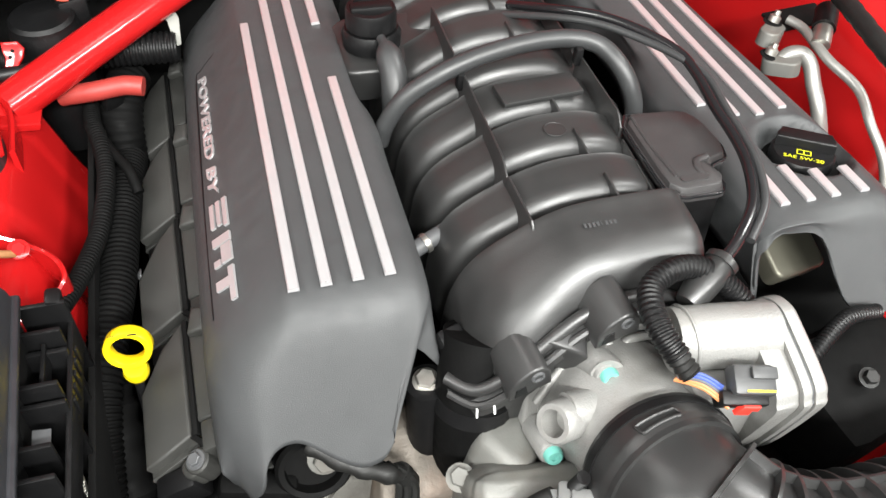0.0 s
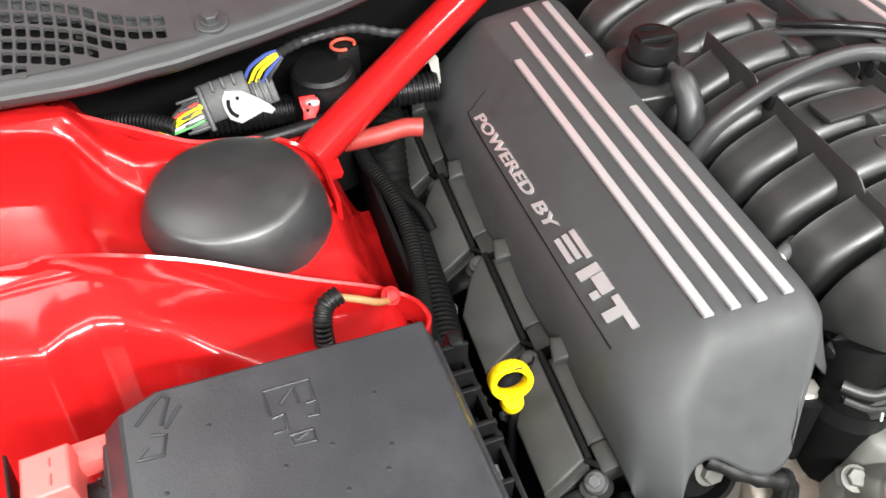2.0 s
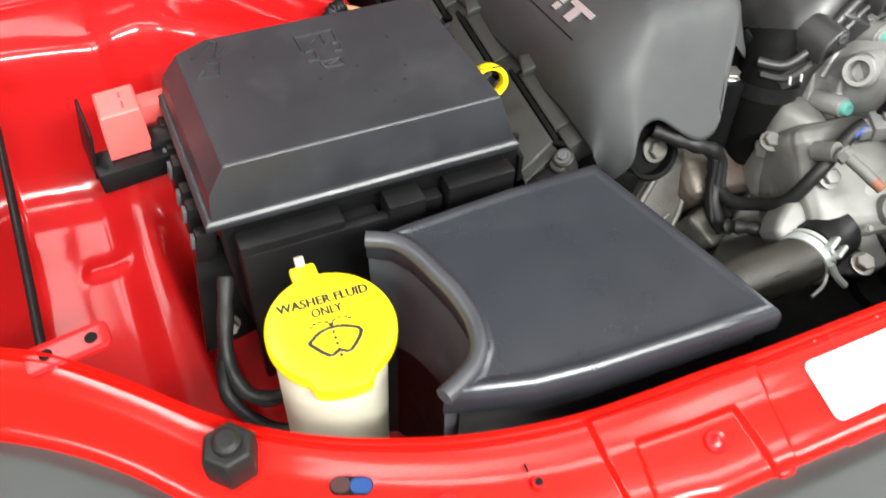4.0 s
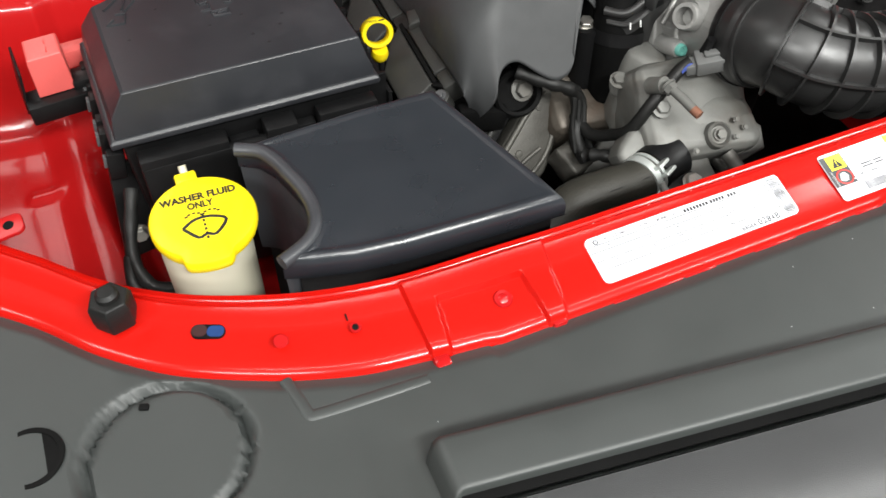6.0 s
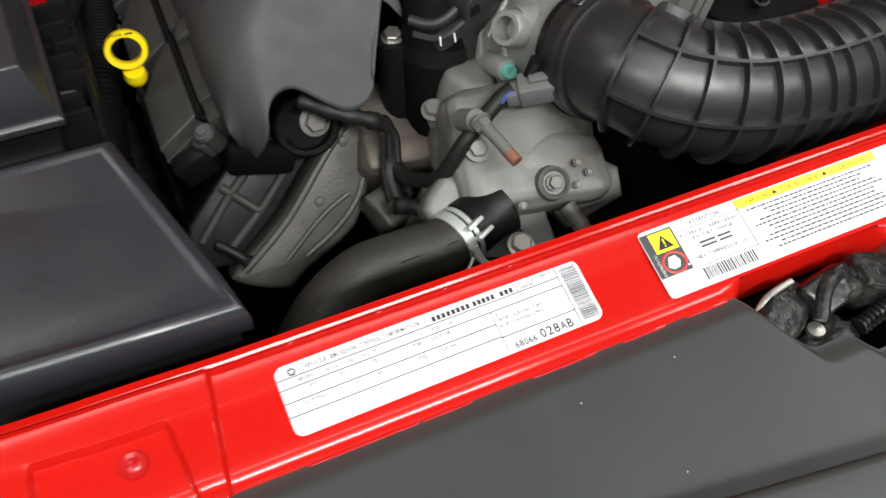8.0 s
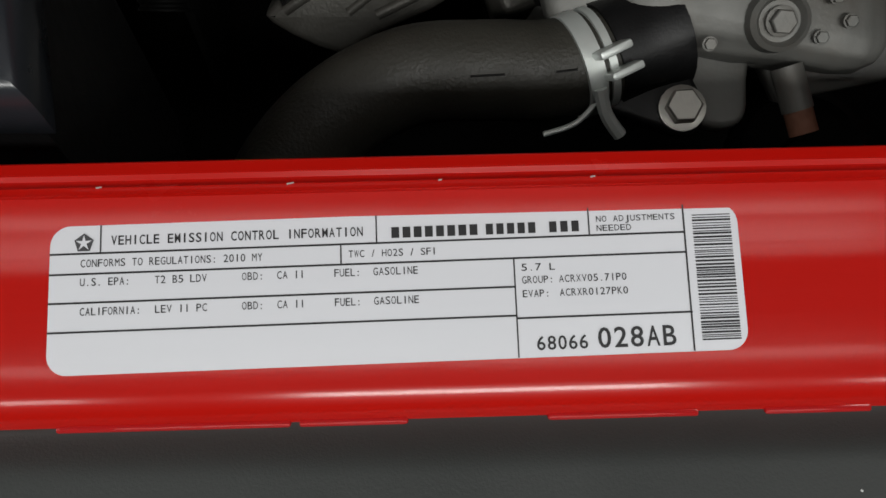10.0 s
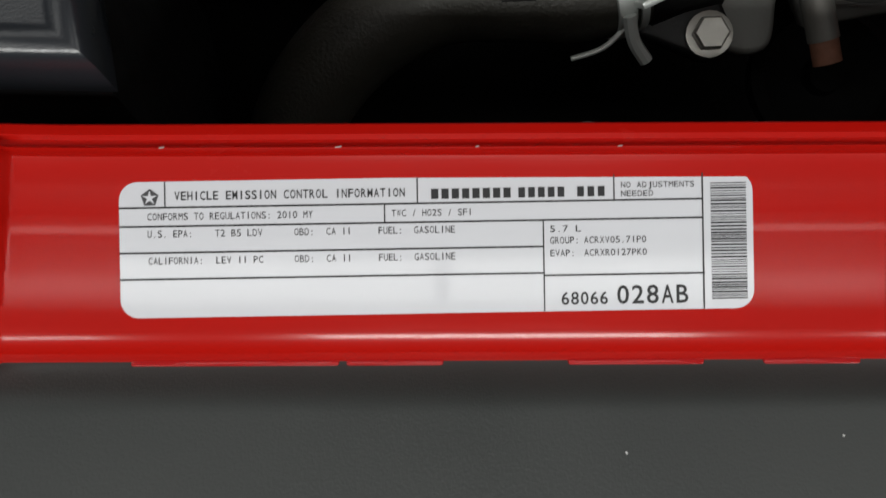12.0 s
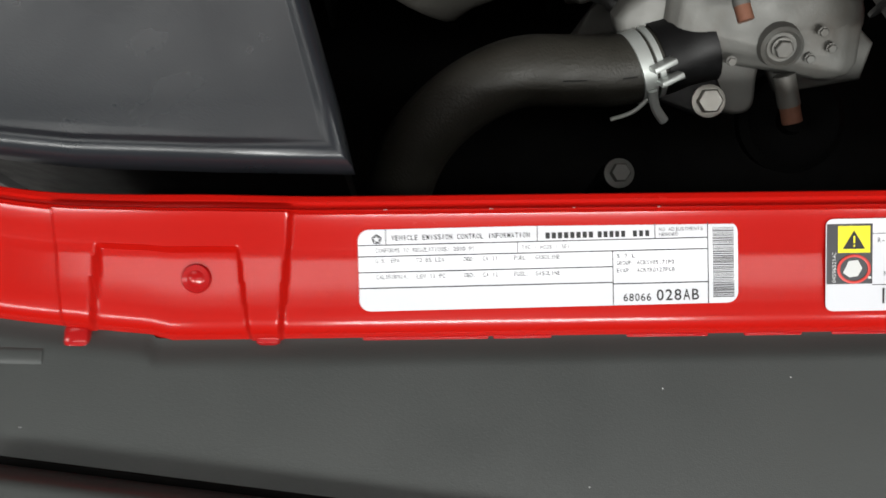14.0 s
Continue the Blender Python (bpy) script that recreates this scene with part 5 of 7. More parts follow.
part("side_port", put(revolve([(0.0150, -0.030), (0.0150, 0.0030), (0.0135, 0.005), (0.0098, 0.005), (0.0090, -0.012), (0, -0.012)], Matrix.Identity(4), 28), frame_of((0.1720, 0.2600, 0.8880), (0.35, -0.93, 0), (0.45, 0.17, 0.87))), ALLOY, throttle)
part("port_stem", tube([(0.182, 0.266, 0.885), (0.212, 0.268, 0.880)], 0.0150, 20, 4), ALLOY, throttle)
# motor housing: drum and flat lid on the right
part("motor_drum", tube([(0.2560, 0.2815, 0.927), (0.290, 0.277, 0.927), (0.327, 0.272, 0.925)], 0.0225, 36, 4), ALLOY, throttle)
part("drum_seam", tube([(0.2645 + 0.0002 * math.sin(radians(a)), 0.2805 + 0.0229 * math.cos(radians(a)), 0.927 + 0.0229 * math.sin(radians(a))) for a in range(0, 361, 12)], 0.0013, 8, raw=True), ALLOY, throttle)
for pts in (((-0.006, 0.037), (0.010, 0.0375), (0.012, 0.0335), (0.034, 0.035), (0.046, 0.020)), ((-0.050, -0.004), (-0.044, 0.010), (-0.027, 0.030))):
    part("cast_rib", put(tube([(x, y, -0.0215) for x, y in pts], 0.0013, 8, 4), tm), ALLOY, throttle)
part("bolt_boss", put(tube([(-0.0235, 0.0475, -0.046), (-0.0165, 0.0470, -0.020), (-0.0165, 0.0465, -0.0135)], 0.0118, 22, 4), tm), ALLOY, throttle)
part("drum_end", revolve([(0.0225, 0.0), (0.0215, 0.0022), (0.019, 0.003), (0.0, 0.0032)], frame_of((0.2562, 0.2815, 0.927), (0, 0, -1), (0.1, 1, 0)), 32), ALLOY, throttle)
lm = frame_of((0.330, 0.0, 0.0), (0, 1, 0), (0, 0, 1))
LIDP = [(0.303, 0.918), (0.294, 0.936), (0.279, 0.944), (0.264, 0.942), (0.228, 0.931), (0.2185, 0.922), (0.2165, 0.908), (0.233, 0.834), (0.245, 0.820), (0.264, 0.827), (0.299, 0.870)]


def lid_poly(g):
    return [(0.259 + (p.x - 0.259) * g, 0.885 + (p.y - 0.885) * g) for p in smooth_path([(x, y, 0) for x, y in LIDP + LIDP[:1]], 4)][:-1]


part("housing_body", put(prism(lid_poly(0.93), -0.024, -0.006, 0.003), lm), ALLOY, throttle)
part("lower_housing", put(box((0, 0, 0), (0.05, 0.055, 0.055), 0.008), pose(0.288, 0.262, 0.880, 0, 0, 0)), ALLOY, throttle)
part("housing_rim", put(prism(lid_poly(1.0), -0.0065, 0.0005, 0.0015), lm), ALLOY, throttle)
part("housing_gap", put(prism(lid_poly(0.975), 0.0, 0.0025, 0.0), lm), CONNECTOR, throttle)
part("housing_lid", put(prism(lid_poly(1.01), 0.0020, 0.0125, 0.0035), lm), ALLOY, throttle, "smooth pale aluminium lid")

plug = thing("throttle_connector", "grey wiring plug with a red lock tab", "connector", (0.285, 0.225, 0.90))
pmx = pose(0.2880, 0.2340, 0.9360, 24, 8, -10)
THROTTLE_PLUG = material("dark_throttle_plug", (0.038, 0.039, 0.040), 0.45, vary=0.2, scale=60, bump=0.1)
part("plug_body", put(box((0, 0, 0), (0.030, 0.020, 0.014), 0.003), pmx), THROTTLE_PLUG, plug)
part("plug_rib", put(box((0.005, 0.004, 0.0090), (0.018, 0.008, 0.003), 0.001), pmx), THROTTLE_PLUG, plug)
part("plug_front", put(box((-0.005, -0.011, -0.006), (0.033, 0.010, 0.015), 0.002), pmx), BLACK, plug)
part("lock_tab", put(prism([(-0.007, -0.004), (0.003, -0.004), (0.004, 0.000), (0.008, 0.000), (0.009, 0.004), (-0.003, 0.004)], 0.0, 0.004, 0.0008), pmx @ Matrix.Translation((-0.004, -0.0160, -0.004)) @ Matrix.Rotation(radians(60), 4, "X")), material("red_tab", (0.55, 0.03, 0.02), 0.4), plug, "red lock tab")
part("yellow_line", put(box((0.003, -0.0075, 0.0072), (0.020, 0.0012, 0.0006)), pmx), WIRE_YELLOW, plug)
for mat, dx in ((WIRE_BLUE, 0.005), (WIRE_BLUE, 0.002), (CONNECTOR, -0.001), (WIRE_ORANGE, -0.004), (WIRE_ORANGE, -0.007)):
    part("wire", tube([(0.243 + dx * 0.3, 0.248, 0.936 + dx * 0.3), (0.256, 0.241 + dx * 0.6, 0.938 + dx * 0.5), (0.270, 0.231 + dx, 0.930 + dx * 0.6)], 0.0013, 8), mat, plug)
conduit = thing("wiring_conduit", "black corrugated conduit to the throttle plug", "conduit", (0.25, 0.29, 0.92))
part("conduit", corrugated([(0.330, 0.285, 0.915), (0.318, 0.305, 0.930), (0.292, 0.318, 0.950), (0.266, 0.316, 0.958), (0.246, 0.306, 0.957), (0.238, 0.287, 0.957), (0.239, 0.269, 0.953), (0.245, 0.256, 0.946)], 0.0088, 16, 0.0038, 0.13), BLACK, conduit)
part("tape_wrap", tube([(0.243, 0.259, 0.949), (0.247, 0.252, 0.943), (0.251, 0.246, 0.939)], 0.0075, 12, 6, rf=lambda t, i: 1 + 0.12 * math.sin(i * 2.1)), RUBBER, conduit)
part("conduit", corrugated([(0.352, 0.256, 0.85), (0.385, 0.275, 0.868), (0.43, 0.300, 0.872), (0.47, 0.308, 0.86)], 0.0068, 14, 0.0036, 0.13), BLACK, conduit)

# ---- intake duct ----
duct = thing("intake_duct", "black ribbed rubber intake elbow", "duct", (0.30, 0.15, 0.82))
e0 = TC + TA * 0.030
DP = [tuple(e0 - TA * 0.002), tuple(e0 + TA * 0.020), tuple(e0 + TA * 0.046 + Vector((0.006, 0, -0.004))), (0.265, 0.154, 0.878), (0.308, 0.137, 0.870), (0.375, 0.135, 0.862), (0.45, 0.145, 0.855), (0.56, 0.16, 0.85)]
dpath = smooth_path(DP, 12)
R = 0.0505
part("elbow", tube(dpath, R, 40, raw=True, rf=lambda t, i: 1.0 - 0.05 * step(0.1, 0.25, t) + 0.03 * step(0.5, 0.8, t)), DUCT, duct)
part("cuff", tube(dpath[:14], R * 1.06, 44, raw=True, rf=lambda t, i: 1.0 if i < 12 else 0.97), DUCT, duct)
part("cuff_ring", tube(dpath[13:16], R * 1.035, 44, raw=True), DUCT, duct)
part("worm_clamp", tube(dpath[4:8], R * 1.085, 44, raw=True), BLACK, duct, "black worm clamp")
part("clamp_screw", corrugated([tuple(Vector(dpath[6]) + Vector((-0.058, 0.0, 0.012))), tuple(Vector(dpath[6]) + Vector((-0.062, 0.004, -0.012)))], 0.005, 12, 0.0022, 0.25), BLACK, duct)
cs = Vector(dpath[6]) + Vector((-0.0625, 0.004, -0.020))
part("screw_block", put(box((0, 0, 0), (0.012, 0.014, 0.016), 0.003), pose(cs.x, cs.y, cs.z, 10, 0, 14)), BLACK, duct)
part("screw_head", bolt(tuple(cs + Vector((-0.001, -0.006, 0.006))), (-0.2, -0.7, 0.6), 0.0048, 0.005), STEEL, duct)


def around(i, extra, a):
    p = Vector(dpath[i])
    t = (Vector(dpath[min(i + 1, len(dpath) - 1)]) - Vector(dpath[max(i - 1, 0)])).normalized()
    s = t.cross(Vector((0, 0, 1))).normalized()
    u = s.cross(t).normalized()
    return p + (s * math.cos(a) + u * math.sin(a)) * (R * 0.965 + extra), t


ring = [around(9, 0.0056, radians(a))[0] for a in range(62, 97, 5)] + [around(11, 0.0056, radians(a))[0] for a in range(95, 61, -5)]
part("oval_rib", tube([tuple(p) for p in ring + ring[:1]], 0.0013, 8, 3), DUCT, duct)
# cross ribs, evenly along the duct, closer together over the inner bend
lengths = [0.0]
for a, b in zip(dpath, dpath[1:]):
    lengths.append(lengths[-1] + (b - a).length)
rib_at = [min(range(len(dpath)), key=lambda i: abs(lengths[i] - s)) for s in [0.052 + 0.0215 * k for k in range(18)]]
for i in sorted(set(rib_at)):
    loops = []
    for k in range(49):
        a = 2 * math.pi * k / 48
        inn, t = around(i, -0.003, a)
        out, _ = around(i, 0.0058, a)
        loops.append([inn - t * 0.0020, out - t * 0.0012, out + t * 0.0012, inn + t * 0.0020])
    part("rib", loft(loops, cap=False), DUCT, duct)
for a in (radians(125), radians(66), radians(14)):
    loops = []
    for i in range(rib_at[0], 84):
        inn, t = around(i, -0.003, a)
        out, _ = around(i, 0.0068 if a < 0.5 else 0.0056, a)
        n = (out - inn).cross(t).normalized() * 0.0014
        loops.append([inn - n, out - n, out + n, inn + n])
    part("long_rib", loft(loops), DUCT, duct)
# ---- front of the engine: castings and coolant hose ----
pump = thing("water_pump", "weathered cast aluminium water pump and timing cover", "pump", (0.15, 0.24, 0.70))
part("housing", lumpy((0.172, 0.226, 0.776), (0.130, 0.112, 0.098), (32, 0, -12), 1.0, 0.05), ALLOY_DULL, pump, sharp=60)
WM = frame_of((0.170, 0.1697, 0.7905), (1, -0.1, 0), (0, 0.78, 0.62))      # plane of the pump's face


def rounded(pts, n=3):
    return [(p.x, p.y) for p in smooth_path([(x, y, 0) for x, y in pts + pts[:1]], n)][:-1]


FACE = [(-0.050, 0.085), (-0.035, 0.092), (-0.012, 0.088), (0.004, 0.068), (0.038, 0.052), (0.054, 0.030), (0.062, 0.004), (0.040, -0.018), (0.0, -0.020), (-0.030, -0.004), (-0.046, 0.006), (-0.056, 0.020), (-0.058, 0.050)]
part("face_casting", put(prism(rounded(FACE), -0.055, -0.006, 0.010, seg=4), WM), ALLOY_DULL, pump, sharp=50)
part("left_body", hull([(0.1244, 0.2881, 0.8257), (0.1332, 0.2871, 0.8391), (0.1605, 0.2533, 0.8320), (0.1530, 0.2370, 0.8180), (0.1076, 0.2662, 0.7443), (0.1200, 0.2350, 0.7350), (0.1500, 0.2150, 0.7400), (0.1950, 0.3000, 0.7400), (0.1900, 0.3100, 0.8250), (0.1400, 0.3200, 0.8320), (0.1150, 0.3000, 0.7450)], 0.006), ALLOY_DULL, pump, sharp=50)
part("timing_cover", hull([(0.1076, 0.2662, 0.7443), (0.0850, 0.2620, 0.7150), (0.0700, 0.2500, 0.6950), (0.0620, 0.2360, 0.6700), (0.1120, 0.2280, 0.7050), (0.1480, 0.2160, 0.7320), (0.1500, 0.3000, 0.7400), (0.1000, 0.3000, 0.6600), (0.1600, 0.2200, 0.6400), (0.1600, 0.3000, 0.6400), (0.0600, 0.2500, 0.6400)], 0.005), ALLOY_DULL, pump, sharp=50)
part("side_lug", hull([(0.1100, 0.2900, 0.7990), (0.1100, 0.2800, 0.7830), (0.1290, 0.2600, 0.7900), (0.1310, 0.2650, 0.8090), (0.1200, 0.2840, 0.8090), (0.130, 0.295, 0.785)], 0.003), ALLOY_DULL, pump, sharp=50)
for x0, z0, z1 in ((0.1190, 0.792, 0.748), (0.1330, 0.806, 0.752)):
    part("body_rib", tube([(x0, 0.262 - (x0 - 0.119) * 1.1, z0), (x0 - 0.002, 0.252 - (x0 - 0.119) * 1.1, (z0 + z1) / 2), (x0 - 0.001, 0.240 - (x0 - 0.119) * 1.0, z1)], 0.0045, 10, 4), ALLOY_DULL, pump)
part("face_dome", put(revolve([(0.040, -0.016), (0.0395, -0.006), (0.037, -0.001), (0.031, 0.003), (0.020, 0.0055), (0.0, 0.006)], Matrix.Translation((0.012, 0.018, 0)) @ Matrix.Diagonal((1.18, 0.86, 1, 1)), 40), WM), ALLOY_DULL, pump, sharp=50)
part("skirt_plate", put(prism([(0.048, 0.024), (0.074, 0.004), (0.072, -0.022), (0.018, -0.037), (0.004, -0.016)], -0.030, -0.016, 0.003), WM), ALLOY_DULL, pump)
part("lower_apron", put(prism(rounded([(-0.078, 0.034), (-0.052, 0.012), (-0.030, -0.010), (-0.044, -0.030), (-0.080, -0.024), (-0.104, 0.006)]), -0.040, -0.012, 0.007), WM), ALLOY_DULL, pump)
bm_ = frame_of((0.172, 0.166, 0.7985), (1, -0.1, 0), (0, 0.75, 0.65))
part("boss", put(revolve([(0.0160, -0.01), (0.0138, 0.006), (0.0115, 0.008), (0.0095, 0.0045), (0.0, 0.0045)], Matrix.Identity(4), 28), bm_), ALLOY_DULL, pump)
part("boss_bolt", bolt(bm_ @ Vector((0, 0, 0.006)), bm_.to_3x3() @ Vector((0, 0, 1)), 0.0060, 0.006, 1.2), ALLOY_DULL, pump)
for dx, dy in ((0.024, 0.012), (0.020, -0.006), (0.032, 0.002), (-0.03, -0.012)):
    part("small_bolt", bolt(bm_ @ Vector((dx, dy, 0.004)), bm_.to_3x3() @ Vector((0, 0, 1)), 0.0029, 0.003, 1.2), ALLOY_DULL, pump)
for c, ax in (((0.112, 0.272, 0.812), (-0.2, -0.3, 1)), ((0.122, 0.205, 0.822), (-0.2, -0.6, 0.8)), ((0.210, 0.245, 0.822), (0, -0.4, 1))):
    part("bolt", bolt(c, ax, 0.0075, 0.008), ALLOY_DULL, pump)
# machined shoulder under the stud
part("stud_boss", tube([(0.117, 0.226, 0.838), (0.121, 0.209, 0.850)], 0.0092, 20, 3), ALLOY_DULL, pump)
part("stud", tube([(0.124, 0.198, 0.851), (0.128, 0.183, 0.848), (0.131, 0.170, 0.845)], 0.0052, 14, 4), ALLOY_DULL, pump)
part("stud_nut", bolt((0.122, 0.206, 0.852), (0.18, -0.95, -0.2), 0.0078, 0.009, 1.15), ALLOY_DULL, pump)
part("rusty_tip", tube([(0.1308, 0.171, 0.8452), (0.1335, 0.161, 0.843)], 0.0050, 14, 3), RUST, pump, "rust-brown stud tip")
part("stud", tube([(0.180, 0.152, 0.782), (0.186, 0.134, 0.772)], 0.0075, 14, 4), ALLOY_DULL, pump)
part("rusty_tip", tube([(0.186, 0.134, 0.772), (0.189, 0.124, 0.767)], 0.0068, 14, 3), RUST, pump, "rust-brown stud tip")

HEADCAST = material("oily_cast_aluminium", (0.072, 0.069, 0.061), 0.5, 0.4, vary=0.4, scale=24, bump=0.3, bump_scale=400, stain=0.8, stain_scale=28, stain_colour=(0.04, 0.035, 0.03))
head = thing("cylinder_head_front", "stained cast aluminium bracket at the head's front", "casting", (0.03, 0.28, 0.72))
AM = frame_of((0.0222, 0.3222, 0.7633), (1, 0, 0), (0, 0.56, 0.83))       # plane of the slanted arm
ARM = [(0.033, 0.022), (0.0025, -0.002), (-0.054, -0.0565), (-0.105, -0.089), (-0.109, -0.103), (-0.067, -0.124), (-0.045, -0.112), (0.012, -0.084), (0.041, -0.031), (0.046, 0.001)]
part("slanted_arm", put(prism([(p.x, p.y) for p in smooth_path([(x, y, 0) for x, y in ARM + ARM[:1]], 3)][:-1], -0.035, 0.0, 0.006), AM), HEADCAST, head)
for pts, r in ((((-0.100, -0.094), (-0.050, -0.060), (0.004, -0.008), (0.030, 0.014)), 0.0040), (((-0.060, -0.096), (-0.018, -0.066), (0.012, -0.052)), 0.0030), (((-0.042, -0.098), (-0.006, -0.080), (0.020, -0.058), (0.036, -0.028)), 0.0036)):
    part("arm_rib", put(tube([(x, y, -0.0005) for x, y in pts], r, 10, 5), AM), HEADCAST, head)
SIDEP = [(0.000, 0.004), (-0.056, -0.052), (-0.106, -0.088), (-0.150, -0.082), (-0.135, -0.040), (-0.085, 0.004), (-0.035, 0.022)]
# black block, darker than the arm's casting beside it
part("head_side", put(prism(SIDEP, -0.05, -0.008, 0.004), AM), BLACK, head, "near-black side of the cylinder head")
for pts in (((-0.012, 0.010), (-0.064, -0.040), (-0.112, -0.076)), ((-0.042, 0.016), (-0.088, -0.020), (-0.128, -0.058)), ((-0.070, -0.046), (-0.098, -0.014))):
    part("side_rib", put(tube([(x, y, -0.008) for x, y in pts], 0.0045, 10, 4), AM), COIL, head)
for x, y in ((0.020, -0.004), (-0.016, -0.052)):
    part("arm_pip", put(revolve([(0.005, 0.0), (0.0045, 0.0015), (0.0, 0.002)], Matrix.Translation((x, y, 0)), 16), AM), HEADCAST, head)
part("rounded_cover", lumpy((0.110, 0.346, 0.714), (0.112, 0.096, 0.125), (28, 0, -6), 6.0, 0.03), material("browned_casting", (0.075, 0.064, 0.052), 0.5, 0.5, vary=0.3, scale=30, bump=0.3, bump_scale=320, stain=0.5, stain_scale=20, stain_colour=(0.10, 0.06, 0.04)), head, sharp=60)
part("dark_hole", revolve([(0.0125, -0.006), (0.0125, 0.003), (0.010, 0.0035), (0.0095, -0.004), (0, -0.004)], frame_of((0.1185, 0.312, 0.758), (1, 0.2, 0), (0, 0.7, 0.7)), 24), BLACK, head)
part("lower_lug", lumpy((0.066, 0.272, 0.708), (0.040, 0.040, 0.034), (30, 0, 20), 5.0, 0.05), HEADCAST, head, sharp=60)
part("cross_pin", tube([(-0.094, 0.288, 0.712), (-0.080, 0.276, 0.704), (-0.072, 0.268, 0.698)], 0.0050, 12, 4, rf=lambda t, i: 1 + 0.35 * step(0.7, 1.0, t)), BLACK, head, "black pin beside the arm")
for k in range(3):
    part("taped_wire", tube([(0.058 + 0.005 * k, 0.306 - 0.004 * k, 0.800), (0.070 + 0.006 * k, 0.292, 0.785 - 0.003 * k), (0.066 + 0.007 * k, 0.280, 0.755), (0.064 + 0.010 * k, 0.262, 0.728)], 0.0030 + 0.0006 * k, 8, 6), RUBBER, head)
tunnel = thing("engine_mount_eye", "black eye bracket with a zinc bolt under the cover's arch", "bracket", (0.01, 0.31, 0.77))
cm = frame_of((0.010, 0.316, 0.793), (1, 0, 0), (0, 0.55, 0.83))
part("eye", put(revolve([(0.026, -0.05), (0.027, 0.0), (0.0245, 0.003), (0.0205, 0.002), (0.020, -0.010), (0, -0.010)], Matrix.Diagonal((1.12, 1, 1, 1)), 36), cm), LOOM, tunnel)
part("bolt", bolt(cm @ Vector((0.009, 0.002, -0.009)), cm.to_3x3() @ Vector((0, 0, 1)), 0.0095, 0.010, 1.45), ALLOY_DULL, tunnel)
part("arm", put(box((0, 0, 0), (0.06, 0.02, 0.03), 0.006), pose(-0.035, 0.318, 0.772, 0, 10, -10)), LOOM, tunnel)
part("strap", tube([(0.008, 0.322, 0.820), (0.034, 0.303, 0.812), (0.062, 0.294, 0.800), (0.080, 0.300, 0.776), (0.076, 0.290, 0.752)], 0.0075, 10, 6, rf=lambda t, i: 1 + 0.15 * math.sin(i * 1.7)), RUBBER, tunnel)
part("boot", tube([(0.072, 0.298, 0.792), (0.079, 0.294, 0.768), (0.070, 0.276, 0.742), (0.074, 0.256, 0.716)], 0.0085, 12, 6), RUBBER, tunnel)
rail_mount = thing("mounting_stud", "black tubular mount with a zinc bolt beside the cover", "mount", (0.105, 0.33, 0.80))
part("tube", tube([(0.103, 0.338, 0.845), (0.104, 0.335, 0.80), (0.105, 0.332, 0.75)], 0.017, 20, 3), BLACK, rail_mount)
part("bolt", bolt((0.102, 0.339, 0.845), (-0.1, -0.2, 1), 0.008, 0.008, 1.3), STEEL, rail_mount)

PLUG_GREY = material("pale_grey_plug", (0.12, 0.122, 0.12), 0.5, vary=0.15, scale=60, bump=0.1)
lead = thing("sensor_lead", "rubber sleeved sensor lead with a grey plug", "cable", (0.13, 0.23, 0.80))
part("sleeve", tube([(0.078, 0.284, 0.752), (0.080, 0.262, 0.752), (0.088, 0.240, 0.766), (0.094, 0.215, 0.792), (0.113, 0.211, 0.828), (0.146, 0.222, 0.850), (0.160, 0.222, 0.860)], 0.0068, 14, 8), RUBBER, lead)
part("plug", put(box((0, 0, 0), (0.034, 0.022, 0.020), 0.003), pose(0.178, 0.213, 0.862, 10, -14, -22)), PLUG_GREY, lead)
part("plug_latch", put(box((0.002, 0, 0.0115), (0.018, 0.008, 0.004), 0.001), pose(0.178, 0.213, 0.862, 10, -14, -22)), PLUG_GREY, lead)
part("plug_neck", put(box((0, 0, 0), (0.014, 0.015, 0.014), 0.002), pose(0.1600, 0.2195, 0.8555, 10, -14, -22)), PLUG_GREY, lead)
for k in (-1, 1):
    part("wire", tube([(0.146, 0.221 + 0.003 * k, 0.851), (0.152, 0.220 + 0.003 * k, 0.858), (0.158, 0.221 + 0.003 * k, 0.861)], 0.0022, 8), WIRE_BLUE, lead)
part("knit", tube([(0.060, 0.24, 0.745), (0.07, 0.225, 0.755), (0.095, 0.205, 0.757), (0.118, 0.20, 0.762)], 0.007, 10, 6, rf=lambda t, i: 1 + 0.2 * math.sin(i * 1.9)), RUBBER, lead)

coolant = thing("radiator_hose", "thick black rubber coolant hose with a spring clamp", "hose", (0.02, 0.16, 0.70))
part("hose", tube([(0.103, 0.1726, 0.769), (0.086, 0.1662, 0.768), (0.066, 0.1630, 0.767), (0.038, 0.1630, 0.768), (0.000, 0.163, 0.764), (-0.038, 0.148, 0.752), (-0.068, 0.124, 0.728), (-0.084, 0.094, 0.695), (-0.088, 0.070, 0.64)], 0.0245, 32, 10), HOSE, coolant)
CA = Vector((0.935, 0.350, 0.05)).normalized()       # the hose's axis at its end
CC = Vector((0.087, 0.1665, 0.768))
part("neck", tube([CC + CA * 0.004, CC + CA * 0.042], 0.0225, 28, 3), BLACK, coolant)
part("clamp_band", tube([CC - CA * 0.008, CC + CA * 0.001], 0.0262, 36, 3), CLAMP, coolant, "pale zinc spring clamp")
part("clamp_band", tube([CC + CA * 0.0035, CC + CA * 0.0075], 0.0260, 36, 3), CLAMP, coolant)
CLM = frame_of(CC, CA, Vector((0, 0, 1)).cross(CA))
